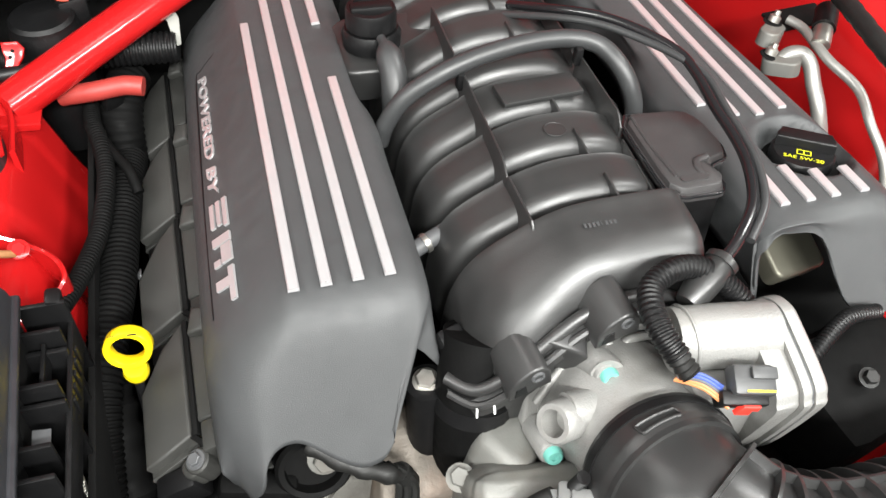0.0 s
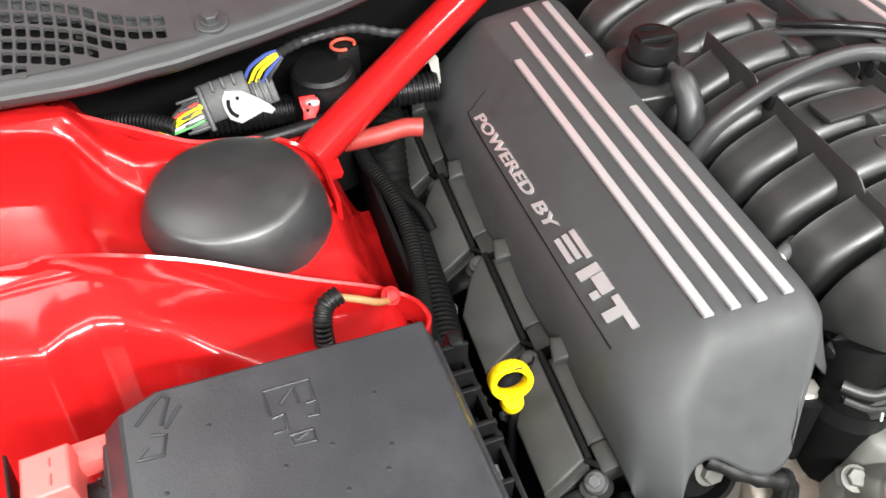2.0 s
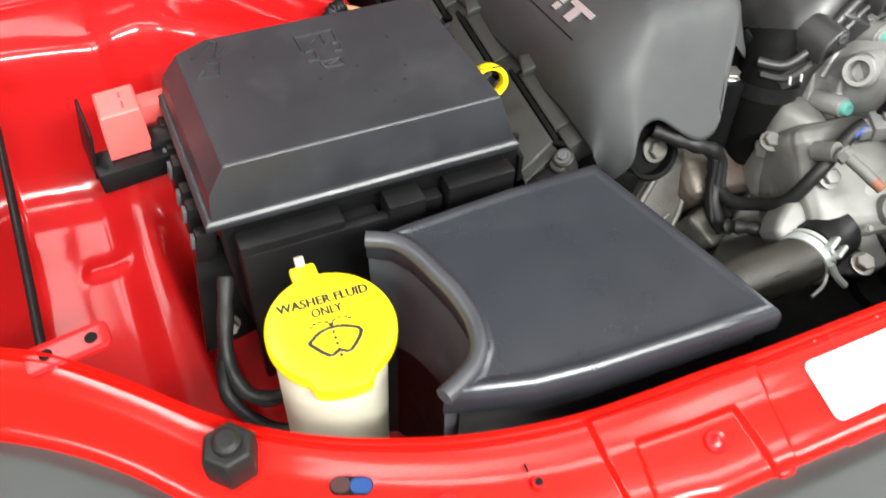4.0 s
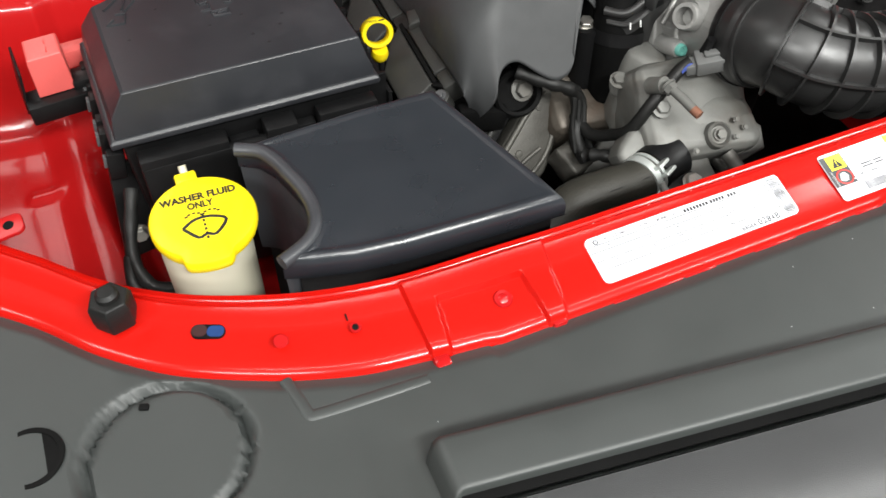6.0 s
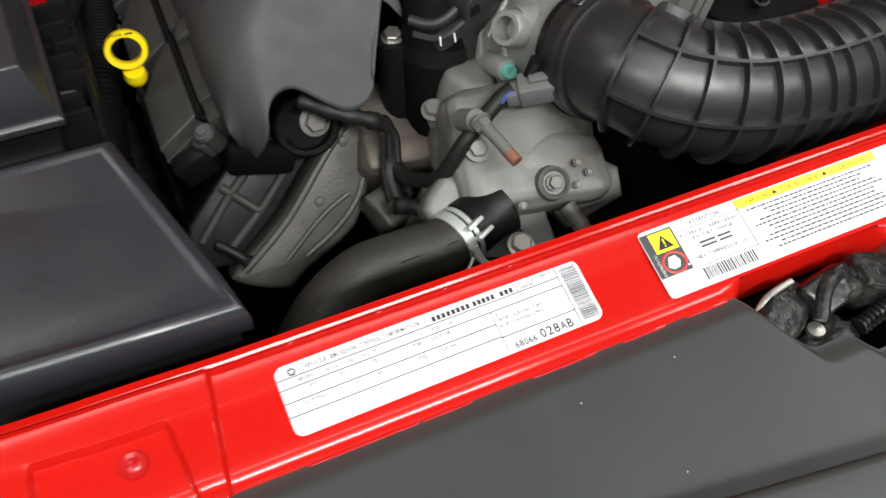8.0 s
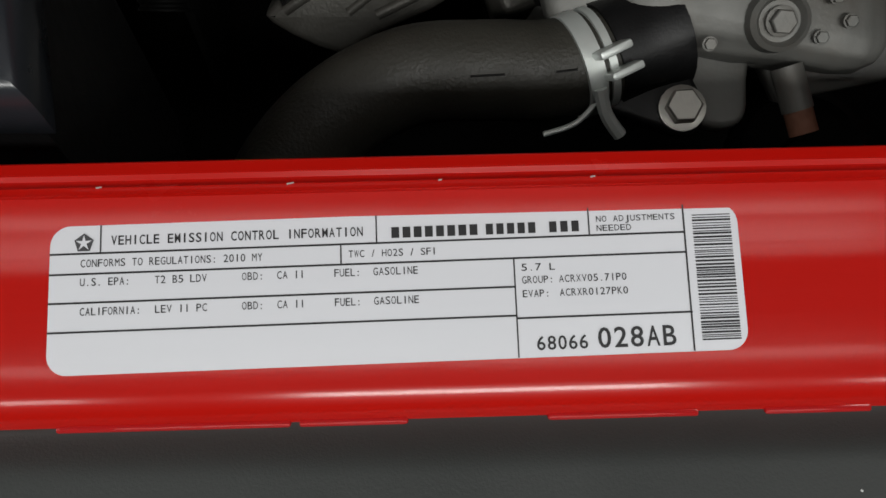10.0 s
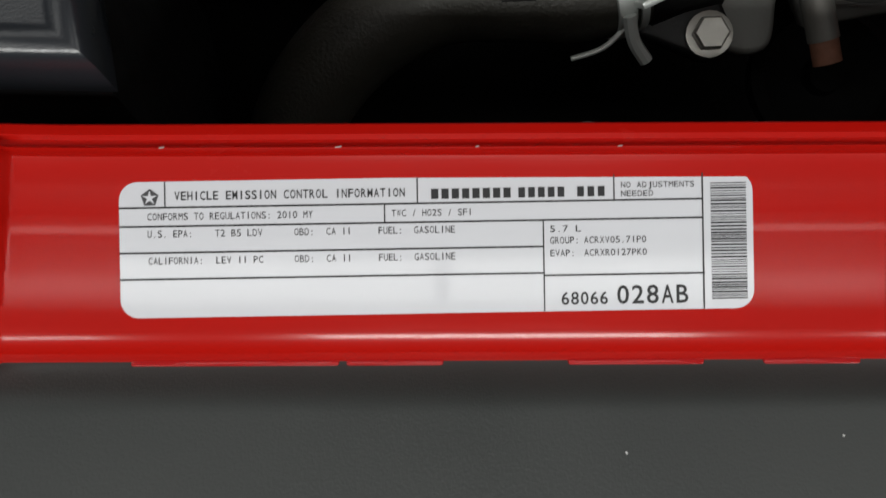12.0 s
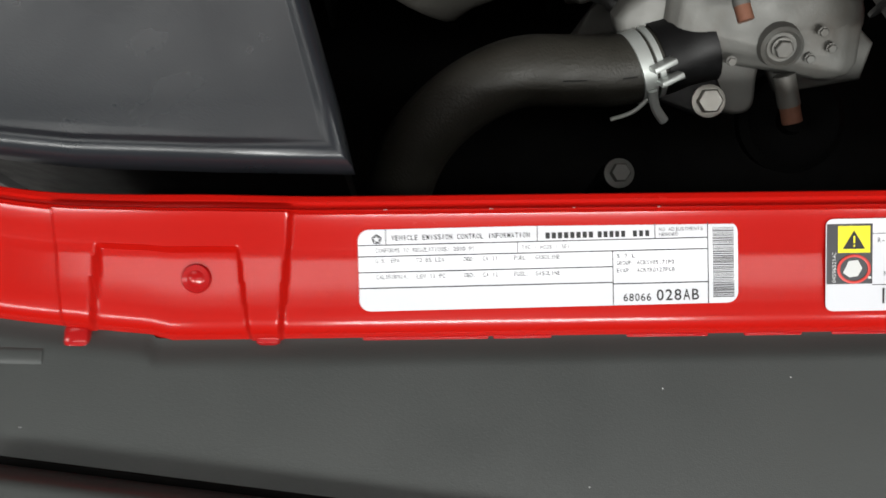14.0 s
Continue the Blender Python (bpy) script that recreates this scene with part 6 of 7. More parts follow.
for dy, dz, dx in ((-0.014, 0.026, 0.005), (-0.0225, 0.019, 0.008)):
    part("clamp_ear", put(box((dx, dy, dz), (0.017, 0.004, 0.011), 0.0012, (38, 0, 6)), CLM), CLAMP, coolant)
part("clamp_tail", put(tube([(-0.004, -0.024, 0.013), (-0.004, -0.033, 0.004), (0.000, -0.042, -0.004)], 0.0034, 8), CLM), CLAMP, coolant)
part("clamp_wire", put(tube([(-0.006, -0.0255, 0.004), (-0.018, -0.029, -0.001), (-0.034, -0.028, -0.002)], 0.0014, 8), CLM), CLAMP, coolant)
for k in range(2):
    part("hose_line", tube([(0.030 + 0.040 * k, 0.1470 + 0.0015 * k, 0.7865), (0.046 + 0.034 * k, 0.1475 + 0.002 * k, 0.7868)], 0.0006, 6, 3), RUBBER, coolant)
outlet = thing("thermostat_housing", "black coolant outlet flange bolted to a cast aluminium bracket", "housing", (0.14, 0.16, 0.75))
part("collar", tube([CC + CA * 0.010, CC + CA * 0.028, CC + CA * 0.046], 0.0285, 28, 4, rf=lambda t, i: 0.92 + 0.10 * step(0.4, 1, t)), BLACK, outlet)
OM = frame_of((0.1333, 0.1412, 0.7640), (1, 0, 0.08), (0, 0.93, 0.34))
hull = [(-0.028 + 0.029 * math.cos(radians(a)), 0.025 + 0.029 * math.sin(radians(a))) for a in range(35, 216, 15)] + [(0.0125 * math.cos(radians(a)), 0.0125 * math.sin(radians(a))) for a in range(230, 396, 15)]
part("flange", put(prism(hull, -0.012, 0.0, 0.003), OM), BLACK, outlet)
part("flange_lip", put(tube([(0.55 * (x + 0.028) - 0.028, 0.55 * (y - 0.025) + 0.025, 0.0005) for x, y in hull[1:12]], 0.0012, 8, 4), OM), BLACK, outlet)
part("bracket_leg", put(prism([(p.x, p.y) for p in smooth_path([(x, y, 0) for x, y in ((0.008, -0.0065), (0.020, -0.0095), (0.031, -0.005), (0.034, 0.014), (0.036, 0.060), (-0.020, 0.078), (-0.010, 0.035), (0.008, -0.0065))], 4)][:-1], -0.016, -0.004, 0.003), OM), ALLOY_DULL, outlet, "cast aluminium bracket leg")
part("bolt", put(bolt((0, 0, 0.0005), (0, 0, 1), 0.0088, 0.009, 1.3), OM), STEEL, outlet)
part("lower_pulley", put(revolve([(0.040, -0.02), (0.042, -0.004), (0.036, 0.0), (0.030, -0.004), (0.012, -0.006), (0.010, 0.002), (0, 0.003)], Matrix.Identity(4), 36), frame_of((0.225, 0.155, 0.690), (1, 0, 0), (0, 0.95, 0.3))), DARK, outlet, "dark pulley below")
low_bolt = thing("lower_bolt", "zinc flange bolt deep below the hose", "bolt", (0.082, 0.11, 0.70))
part("bolt", bolt((0.082, 0.108, 0.705), (0, -0.2, 1), 0.0075, 0.010, 1.5), ALLOY_DULL, low_bolt)
part("post", tube([(0.082, 0.110, 0.705), (0.082, 0.115, 0.55)], 0.012, 12, 3), DARK, low_bolt)

# ---- fuse box ----
fuse = thing("fuse_box", "black plastic fuse and relay box with a chamfered lid", "fuse box", (-0.29, 0.36, 0.70))
LIDTOP = [(-0.3935, 0.2885), (-0.1835, 0.2870), (-0.1890, 0.4340), (-0.372, 0.4360), (-0.3965, 0.4250)]
mid = (-0.291, 0.361)


def grown(poly, gx0, gx1, gy0, gy1):
    return [(x + (gx0 if x < mid[0] else gx1), y + (gy0 if y < mid[1] else gy1)) for x, y in poly]


def lid_loops(levels):
    return [[Vector((x, y, z)) for x, y in grown(LIDTOP, *g)] for g, z in levels]


lid = part("lid", loft(lid_loops([((-0.020, 0.011, -0.010, 0.006), 0.9035), ((-0.019, 0.010, -0.009, 0.005), 0.913), ((-0.0165, 0.006, -0.006, 0.004), 0.924), ((-0.003, 0.001, -0.001, 0.001), 0.9425), ((0.0, 0.0, 0.0, 0.0), 0.9438)])),
           LID, fuse, "dull black lid with moulded symbols", sharp=20, mods=[("bevel", 0.0012)])
part("lid_lip", loft(lid_loops([((-0.024, 0.014, -0.013, 0.008), 0.8955), ((-0.025, 0.015, -0.014, 0.009), 0.898), ((-0.025, 0.015, -0.014, 0.009), 0.902), ((-0.022, 0.012, -0.011, 0.007), 0.9045)])), LID, lid, mods=[("bevel", 0.001)])
part("base", loft(lid_loops([((0.004, -0.002, 0.008, -0.005), 0.68), ((-0.012, 0.004, -0.002, 0.002), 0.80), ((-0.016, 0.008, -0.006, 0.004), 0.894)])), BLACK, fuse, mods=[("bevel", 0.003)])
# front face steps and latches
for x0, x1, z1, d in ((-0.400, -0.320, 0.888, 0.016), (-0.318, -0.290, 0.876, 0.012), (-0.286, -0.256, 0.890, 0.018), (-0.254, -0.236, 0.874, 0.010), (-0.234, -0.176, 0.886, 0.014)):
    part("front_latch", box(((x0 + x1) / 2, 0.284 - d, z1 - 0.05), (x1 - x0, d * 1.2, 0.10), 0.002), BLACK, fuse)
part("front_wall", box((-0.335, 0.262, 0.80), (0.13, 0.010, 0.16), 0.003), BLACK, fuse)
# left side hinges
for y0, z0, s in ((0.415, 0.888, 0.020), (0.392, 0.882, 0.016), (0.368, 0.886, 0.022), (0.344, 0.878, 0.018), (0.318, 0.884, 0.020), (0.300, 0.872, 0.016)):
    part("hinge_lug", box((-0.420, y0, z0 - 0.012), (0.016, s * 0.7, 0.03), 0.002, (0, 8, 0)), BLACK, fuse)
    part("hinge_slot", box((-0.4285, y0, z0 - 0.006), (0.003, s * 0.4, 0.012), 0.0006, (0, 8, 0)), CONNECTOR, fuse)
part("mounting_plate", put(prism([(-0.03, -0.05), (0.03, -0.05), (0.028, 0.05), (-0.012, 0.05)], -0.003, 0.003, 0.001), pose(-0.415, 0.300, 0.80, 75, 0, 10)), BLACK, fuse)
part("mount_nut", bolt((-0.420, 0.266, 0.80), (0, -1, 0.2), 0.007, 0.008, 1.3), STEEL, fuse)
# engine side: cross fins before a dark recess, with an outer rail
part("side_panel", box((-0.182, 0.36, 0.79), (0.006, 0.15, 0.20), 0.002), DARK, fuse)
for y0, z1, d in ((0.446, 0.884, 0.034), (0.424, 0.880, 0.030), (0.414, 0.868, 0.032), (0.376, 0.882, 0.030), (0.366, 0.872, 0.033), (0.330, 0.878, 0.026), (0.304, 0.882, 0.030)):
    part("side_fin", box((-0.182 + d / 2, y0, z1 - 0.05), (d, 0.0045, 0.10), 0.0012), BLACK, fuse)
part("outer_rail", box((-0.150, 0.372, 0.846), (0.0045, 0.150, 0.030), 0.0012), BLACK, fuse)
part("inner_rail", box((-0.166, 0.400, 0.862), (0.0035, 0.040, 0.018), 0.0010), BLACK, fuse)
for k in range(5):
    part("slot_bar", box((-0.1470, 0.420 - 0.011 * k, 0.850), (0.0022, 0.0050, 0.018), 0.0008), BLACK, fuse)
part("side_label", box((-0.1660, 0.342, 0.866), (0.012, 0.016, 0.0010), 0.0004, (0, 10, 0)), CONNECTOR, fuse, "small grey label")
part("latch_tab", put(box((0, 0, 0), (0.012, 0.016, 0.020), 0.003), pose(-0.158, 0.452, 0.876, 0, 10, 0)), BLACK, fuse)
# moulded relief on the lid
SYMBOLS = ([(-.3056, .3922), (-.3067, .4122), (-.2756, .4122), (-.2756, .3922)], [(-.2978, .3989), (-.2867, .410), (-.2856, .3956)],
           [(-.3044, .390), (-.2967, .3911), (-.2967, .3789), (-.3056, .3789)], [(-.2811, .3944), (-.2744, .3944), (-.2756, .3833), (-.2822, .3844)],
           [(-.2967, .3744), (-.2811, .3744), (-.2811, .3656), (-.2956, .3667), (-.2967, .3744)], [(-.2922, .370), (-.2844, .3733)],
           [(-.3889, .4133), (-.3778, .4256), (-.3711, .4322), (-.3667, .4278), (-.3733, .4089)], [(-.360, .420), (-.3711, .4056)],
           [(-.380, .4033), (-.3711, .4011), (-.3744, .3867), (-.390, .3878), (-.3833, .3956)])
for pts in SYMBOLS:
    part("moulded_symbol", tube([(x, y, 0.9440) for x, y in pts], 0.0013, 8, raw=True), LID, lid)
for x, y in ((-.2367, .3478), (-.2433, .3322), (-.27, .3267), (-.2722, .36), (-.3033, .3544), (-.3756, .36), (-.3444, .3989), (-.2367, .3878), (-.26, .31)):
    part("stain_spot", revolve([(0.0017, 0.0), (0.0013, 0.0002), (0, 0.0002)], pose(x, y, 0.9439), 10), INK, lid)
# red battery terminal cover on its bracket
term = thing("terminal_cover", "faded red plastic terminal cover beside the fuse box", "terminal cover", (-0.45, 0.41, 0.87))
part("cover", loft([[Vector((-0.4520 + x * g, 0.412 + y * g, z)) for x, y in ((-0.016, -0.018), (0.016, -0.015), (0.015, 0.020), (-0.017, 0.017))] for g, z in ((1.06, 0.881), (1.0, 0.918), (0.96, 0.9215), (0.88, 0.9228))]), RED_SOFT, term, sharp=25, mods=[("bevel", 0.0015)])
part("cover_tail", box((-0.4240, 0.434, 0.8930), (0.046, 0.020, 0.020), 0.004, (0, 0, 4)), RED_SOFT, term)
for a, bb in (((-0.449, 0.422), (-0.449, 0.416)), ((-0.4485, 0.410), (-0.4485, 0.402))):
    part("cover_mark", tube([(a[0], a[1], 0.9232), (bb[0], bb[1], 0.9232)], 0.0006, 6, 2), PRINT_RED, term)
bracket = thing("terminal_bracket", "black plastic bracket under the terminal cover", "bracket", (-0.45, 0.40, 0.86))
part("tray", box((-0.447, 0.398, 0.8705), (0.072, 0.030, 0.020), 0.002, (0, 0, 6)), BLACK, bracket)
part("fin", put(box((0, 0, 0), (0.0025, 0.05, 0.045), 0.001), pose(-0.4825, 0.418, 0.888, 0, 8, 5)), BLACK, bracket)
part("link", box((-0.4245, 0.405, 0.884), (0.025, 0.024, 0.012), 0.003), BLACK, bracket)

# ---- flat black cover beside the washer neck ----
side_box = thing("control_box_cover", "matt black moulded cover with a curved cut-out", "cover", (-0.2, 0.14, 0.70))
OUT = [(-0.3200, 0.2130), (-0.305, 0.2035), (-0.296, 0.1880), (-0.290, 0.1680), (-0.2850, 0.1480), (-0.2835, 0.1250), (-0.2880, 0.1060), (-0.2990, 0.0930), (-0.3200, 0.0815),
       (-0.3000, 0.0745), (-0.2670, 0.0660), (-0.2280, 0.0615), (-0.1600, 0.0585), (-0.0935, 0.0566), (-0.1015, 0.0920), (-0.1220, 0.1660), (-0.1372, 0.2220), (-0.2100, 0.2225), (-0.2900, 0.2180)]
OUT = [(x - 0.003, y - 0.010) for x, y in OUT]
part("shell", tray(OUT, [(0.004, 0.9060), (0.0010, 0.9060), (0.0, 0.9070), (0, 0.9170), (0.0005, 0.9212), (0.0019, 0.9252), (0.0040, 0.9276), (0.0064, 0.9284), (0.0088, 0.9280), (0.0106, 0.9270), (0.0122, 0.9267)]), BOX, side_box, sharp=70)
# paler than BOX: light caught by rim and inner wall is in the colour
LIT_RIM = material("lit_rim_plastic", (0.040, 0.042, 0.047), 0.40, vary=0.3, scale=30, bump=0.1)
part("rim", tube([(x + (0.002 if 0 < k < 8 else 0), y, 0.9262) for k, (x, y) in enumerate(OUT[0:9])], 0.0058, 14, 5), LIT_RIM, side_box, "rounded rim of the cut-out")
part("base", prism(inset(OUT, 0.006), 0.66, 0.9064, 0.0), BLACK, side_box)
part("cut_out_wall", loft([[Vector((x + a, y, z)) for a, z in ((0.0005, 0.9255), (0.0035, 0.9250), (0.0075, 0.80), (0.0045, 0.80))] for x, y in [(p.x, p.y) for p in smooth_path([(x, y, 0) for x, y in OUT[0:9]], 4)]]), LIT_RIM, side_box, "curved inner wall of the cut-out, paler for reflected light")
part("dust_speck", box((-0.1622, 0.1478, 0.9271), (0.0006, 0.0016, 0.0003), 0, (0, 0, 30)), CONNECTOR, side_box)

# ---- washer fluid filler ----
washer = thing("washer_reservoir", "milky washer fluid neck with a yellow cap", "reservoir", (-0.3655, 0.152, 0.66))
part("neck", revolve([(0.036, 0.66), (0.036, 0.80), (0.0365, 0.885), (0.035, 0.899), (0.0, 0.899)], pose(-0.3675, 0.150, 0.0), 40), TANK, washer)
CX, CY = -0.3645, 0.1560
capz = Matrix.Translation((CX, CY, 0.8995)) @ Matrix.Rotation(radians(3), 4, "X")


def cap_r(a):
    d = (math.degrees(a) % 360) - 258
    tip = step(30, 19, abs(d - 4)) * (1 / max(0.8, math.cos(radians(d - 4))) if abs(d - 4) < 31 else 1)
    return 1 + 0.15 * tip


cap = part("cap", revolve([(0.0415, 0.0), (0.0425, 0.003), (0.0425, 0.0095), (0.0412, 0.0118), (0.039, 0.0126), (0.030, 0.0132), (0.0, 0.0134)], capz, 96, wob=cap_r), YELLOW, washer, "yellow flip cap with black print")
part("cap_hinge", put(box((0, 0, 0), (0.018, 0.014, 0.007), 0.002), capz @ Matrix.Translation((-0.003, 0.047, 0.006))), YELLOW, cap)
part("cap_strap", tube([capz @ Vector((-0.003, 0.048, 0.004)), capz @ Vector((-0.003, 0.055, 0.006)), capz @ Vector((-0.003, 0.060, 0.011))], 0.0034, 10, 5), TANK, cap, "pale hinge pin")
wm = capz @ Matrix.Translation((0, 0, 0.01355)) @ Matrix.Rotation(radians(-3), 4, "Z")
write("WASHER FLUID", wm @ Matrix.Translation((-0.0305, 0.0165, 0.0)), 0.061, 0.0070, INK, cap, bold=0.045)
write("ONLY", wm @ Matrix.Translation((-0.010, 0.0075, 0.0)), 0.021, 0.0068, INK, cap, bold=0.045)
# wiper symbol: fan outline, wiper stroke and spray dots
part("print_line", put(tube([(x, y, 0) for x, y in [(-0.017, -0.0105), (-0.0085, -0.0045), (0, -0.003), (0.0085, -0.0045), (0.017, -0.0105), (0.007, -0.0225), (0.0, -0.0205), (-0.007, -0.0225), (-0.017, -0.0105)]], 0.0014, 6, 3, flat=0.3), wm), INK, cap)
bars = [(-0.0010, -0.0255 + 0.0044 * k, 0.0010, -0.0228 + 0.0044 * k) for k in range(6)]
plates(bars, wm, INK, cap, "print_dashes")
dots = []
for s in (-1, 1):
    for k in range(5):
        a = radians(10 + 38 * k)
        x, y = s * (0.0068 - 0.0062 * math.cos(a)), 0.0005 + 0.0035 * math.sin(a) - 0.001
        dots.append((x - 0.0013, y - 0.0009, x + 0.0013, y + 0.0009))
plates(dots, wm, INK, cap, "print_dots")

# taped wiring beside the washer neck
loom = thing("taped_loom", "black taped wiring loom by the washer neck", "wiring", (-0.42, 0.19, 0.80))
part("loom", tube([(-0.414, 0.262, 0.86), (-0.422, 0.240, 0.845), (-0.430, 0.215, 0.825), (-0.424, 0.196, 0.806), (-0.405, 0.187, 0.800), (-0.38, 0.19, 0.805)], 0.0060, 12, 8, rf=lambda t, i: 1 + 0.08 * math.sin(i * 0.9)), RUBBER, loom)
part("loom", tube([(-0.432, 0.216, 0.826), (-0.437, 0.200, 0.805), (-0.420, 0.178, 0.785), (-0.395, 0.165, 0.78)], 0.0055, 12, 8, rf=lambda t, i: 1 + 0.08 * math.sin(i * 0.9)), RUBBER, loom)

# hood stop
stop = thing("rubber_stop", "hexagonal black rubber bonnet stop on the crossmember", "stop", (-0.447, 0.102, 0.90))
part("hexagon", revolve([(0.0158, 0.896), (0.0166, 0.903), (0.0166, 0.917), (0.0142, 0.9220), (0.0, 0.9225)], pose(-0.4456, 0.0900, 0.004, 0, 0, 14), 6), RUBBER, stop, sharp=30, mods=[("bevel", 0.0011)])
part("crown", revolve([(0.0085, 0.921), (0.0081, 0.926), (0.0057, 0.9285), (0, 0.929)], pose(-0.4456, 0.0900, 0.004), 24), RUBBER, stop)
# bonnet cable along the wing
rod = thing("bonnet_cable", "black bonnet release cable along the inner wing", "cable", (-0.54, 0.4, 0.9))
part("cable", tube([(-0.535, 0.206, 0.908), (-0.5395, 0.30, 0.898), (-0.5455, 0.46, 0.898), (-0.552, 0.56, 0.905), (-0.575, 0.66, 0.942), (-0.64, 0.76, 0.945)], 0.0034, 10, 8), BLACK, rod)
part("cable_clip", box((-0.549, 0.505, 0.899), (0.014, 0.012, 0.010), 0.002), BLACK, rod)

# ---- wiring at the strut tower ----
PLUG = material("dark_grey_plug", (0.026, 0.027, 0.028), 0.46, vary=0.25, scale=60, bump=0.1)
LEVER_GREY = material("light_grey_lever", (0.24, 0.245, 0.24), 0.45, vary=0.1, scale=60)
conn = thing("bulkhead_connector", "grey ribbed multi-pin plug with a pale locking lever", "connector", (-0.245, 0.80, 0.86))
KM = frame_of((-0.2625, 0.7767, 0.8940), (0.0363, -0.0067, -0.0053), (0.0095, 0.0219, 0.0285))     # plane of the locking lever
BM = KM @ Matrix.Rotation(radians(21), 4, "Z")                                                       # turned along the plug
part("plug_body", put(box((-0.013, 0.014, -0.017), (0.050, 0.040, 0.030), 0.003), BM), PLUG, conn)
part("plug_end", put(box((-0.046, 0.008, -0.016), (0.020, 0.036, 0.024), 0.002), BM), PLUG, conn)
for k in range(5):
    part("plug_rib", put(box((-0.048, -0.007 + 0.0078 * k, -0.0035), (0.024, 0.0032, 0.004), 0.001), BM), PLUG, conn)
part("plug_shoulder", put(box((-0.035, 0.010, -0.014), (0.005, 0.046, 0.030), 0.0015), BM), PLUG, conn)
for k in range(3):
    part("plug_rib", put(box((-0.022 + 0.011 * k, 0.028, -0.0015), (0.0035, 0.012, 0.003), 0.001), BM), PLUG, conn)
part("plug_tail", put(box((0.023, 0.006, -0.017), (0.026, 0.026, 0.022), 0.002), BM), PLUG, conn)
for k in range(3):
    part("plug_rib", put(box((0.016 + 0.007 * k, 0.008, -0.005), (0.0028, 0.026, 0.003), 0.0008), BM), PLUG, conn)
LEVER = [(-0.0187, 0.0149), (-0.0019, 0.0157), (0.0131, 0.0093), (0.0243, 0.0037), (0.0310, -0.0019), (0.0272, -0.0067), (0.0187, -0.0049), (0.0093, -0.0104), (-0.0019, -0.0168), (-0.0131, -0.0131), (-0.0187, -0.0037), (-0.0216, 0.0056)]
lever = part("lever", put(prism(LEVER, -0.002, 0.003, 0.0010), KM), LEVER_GREY, conn, "pale grey locking lever")
part("lever_slot", put(tube([(-0.0150, 0.006, 0.0026), (-0.0142, -0.001, 0.0026), (-0.0105, -0.0070, 0.0026), (-0.0050, -0.0100, 0.0026)], 0.0022, 10, 4, flat=0.4), KM), DARK, lever)
part("lever_hole", put(revolve([(0.0020, 0.0), (0.0018, 0.0006), (0, 0.0006)], Matrix.Translation((-0.006, 0.0078, 0.0028)), 14), KM), DARK, lever)
for mat, off in ((WIRE_YELLOW, 0.008), (WIRE_YELLOW, 0.0035), (WIRE_GREEN, -0.006), (WHITE, -0.002), (PRINT_RED, 0.012), (PLUG, 0.016)):
    part("wire", tube([BM @ Vector((-0.040, off + 0.006, -0.002)), BM @ Vector((-0.058, off * 0.9 + 0.004, -0.004)), BM @ Vector((-0.076, off * 0.5 + 0.001, -0.008)), BM @ Vector((-0.092, off * 0.3 + 0.001, -0.012))], 0.0016, 8), mat, conn)
part("wire_tip", put(revolve([(0.0028, -0.001), (0.0026, 0.001), (0, 0.002)], Matrix.Translation((-0.0395, 0.0135, 0.0)), 12), BM), WIRE_YELLOW, conn)
for mat, off in ((WIRE_YELLOW, 0.0), (WIRE_YELLOW, 0.0045), (WIRE_BLUE, 0.0095), (WIRE_BLUE, -0.005), (PLUG, 0.013)):
    part("wire", tube([KM @ Vector((0.006 + off * 1.2, 0.022 - off * 0.3, -0.010)), KM @ Vector((0.012 + off * 1.1, 0.036 - off * 0.4, -0.004)), KM @ Vector((0.024 + off * 0.6, 0.047 - off * 0.6, -0.002)), KM @ Vector((0.034 + off * 0.3, 0.053 - off * 0.3, -0.002))], 0.0020, 8), mat, conn)
part("conduit", corrugated([(-0.3310, 0.7790, 0.8845), (-0.346, 0.789, 0.886), (-0.368, 0.802, 0.885), (-0.3922, 0.8144, 0.880), (-0.44, 0.83, 0.870)], 0.0088, 14, 0.0040, 0.14), BLACK, conn)
part("loom", tube([KM @ Vector((0.031, 0.050, -0.002)), (-0.1950, 0.8350, 0.9130), (-0.1633, 0.8389, 0.9156), (-0.125, 0.853, 0.905), (-0.085, 0.862, 0.884), (-0.030, 0.865, 0.872)], 0.0050, 10, 12, rf=lambda t, i: 1 + 0.13 * math.sin(i * 1.7)), HOSE_GREY, conn, "grey braided loom")
part("lower_conduit", tube([(-0.300, 0.752, 0.868), (-0.255, 0.748, 0.872), (-0.215, 0.752, 0.872), (-0.17, 0.765, 0.868)], 0.0070, 12, 6), BLACK, conn)
mod = thing("hydraulic_canister", "black canister with a red marked plug behind the strut tower", "canister", (-0.1745, 0.8155, 0.78))
part("canister", revolve([(0.031, 0.74), (0.0335, 0.80), (0.0345, 0.868), (0.0345, 0.880), (0.0325, 0.884), (0.0325, 0.890), (0.029, 0.8935), (0.0, 0.896)], pose(-0.1745, 0.8155, 0.0), 32), BLACK, mod)
TM = frame_of((-0.200, 0.7656, 0.8844), (0.0363, -0.0067, -0.0053), (0.0095, 0.0219, 0.0285))
tab = part("red_tab", put(prism([(-0.0112, 0.0104), (0.0037, 0.0131), (0.0101, 0.0075), (0.0093, -0.0019), (0.0063, -0.0075), (0.0056, -0.0210), (-0.0063, -0.0230), (-0.0063, -0.0037), (-0.0093, 0.0019)], -0.002, 0.002, 0.001), TM), RED, mod, "red locking tab")
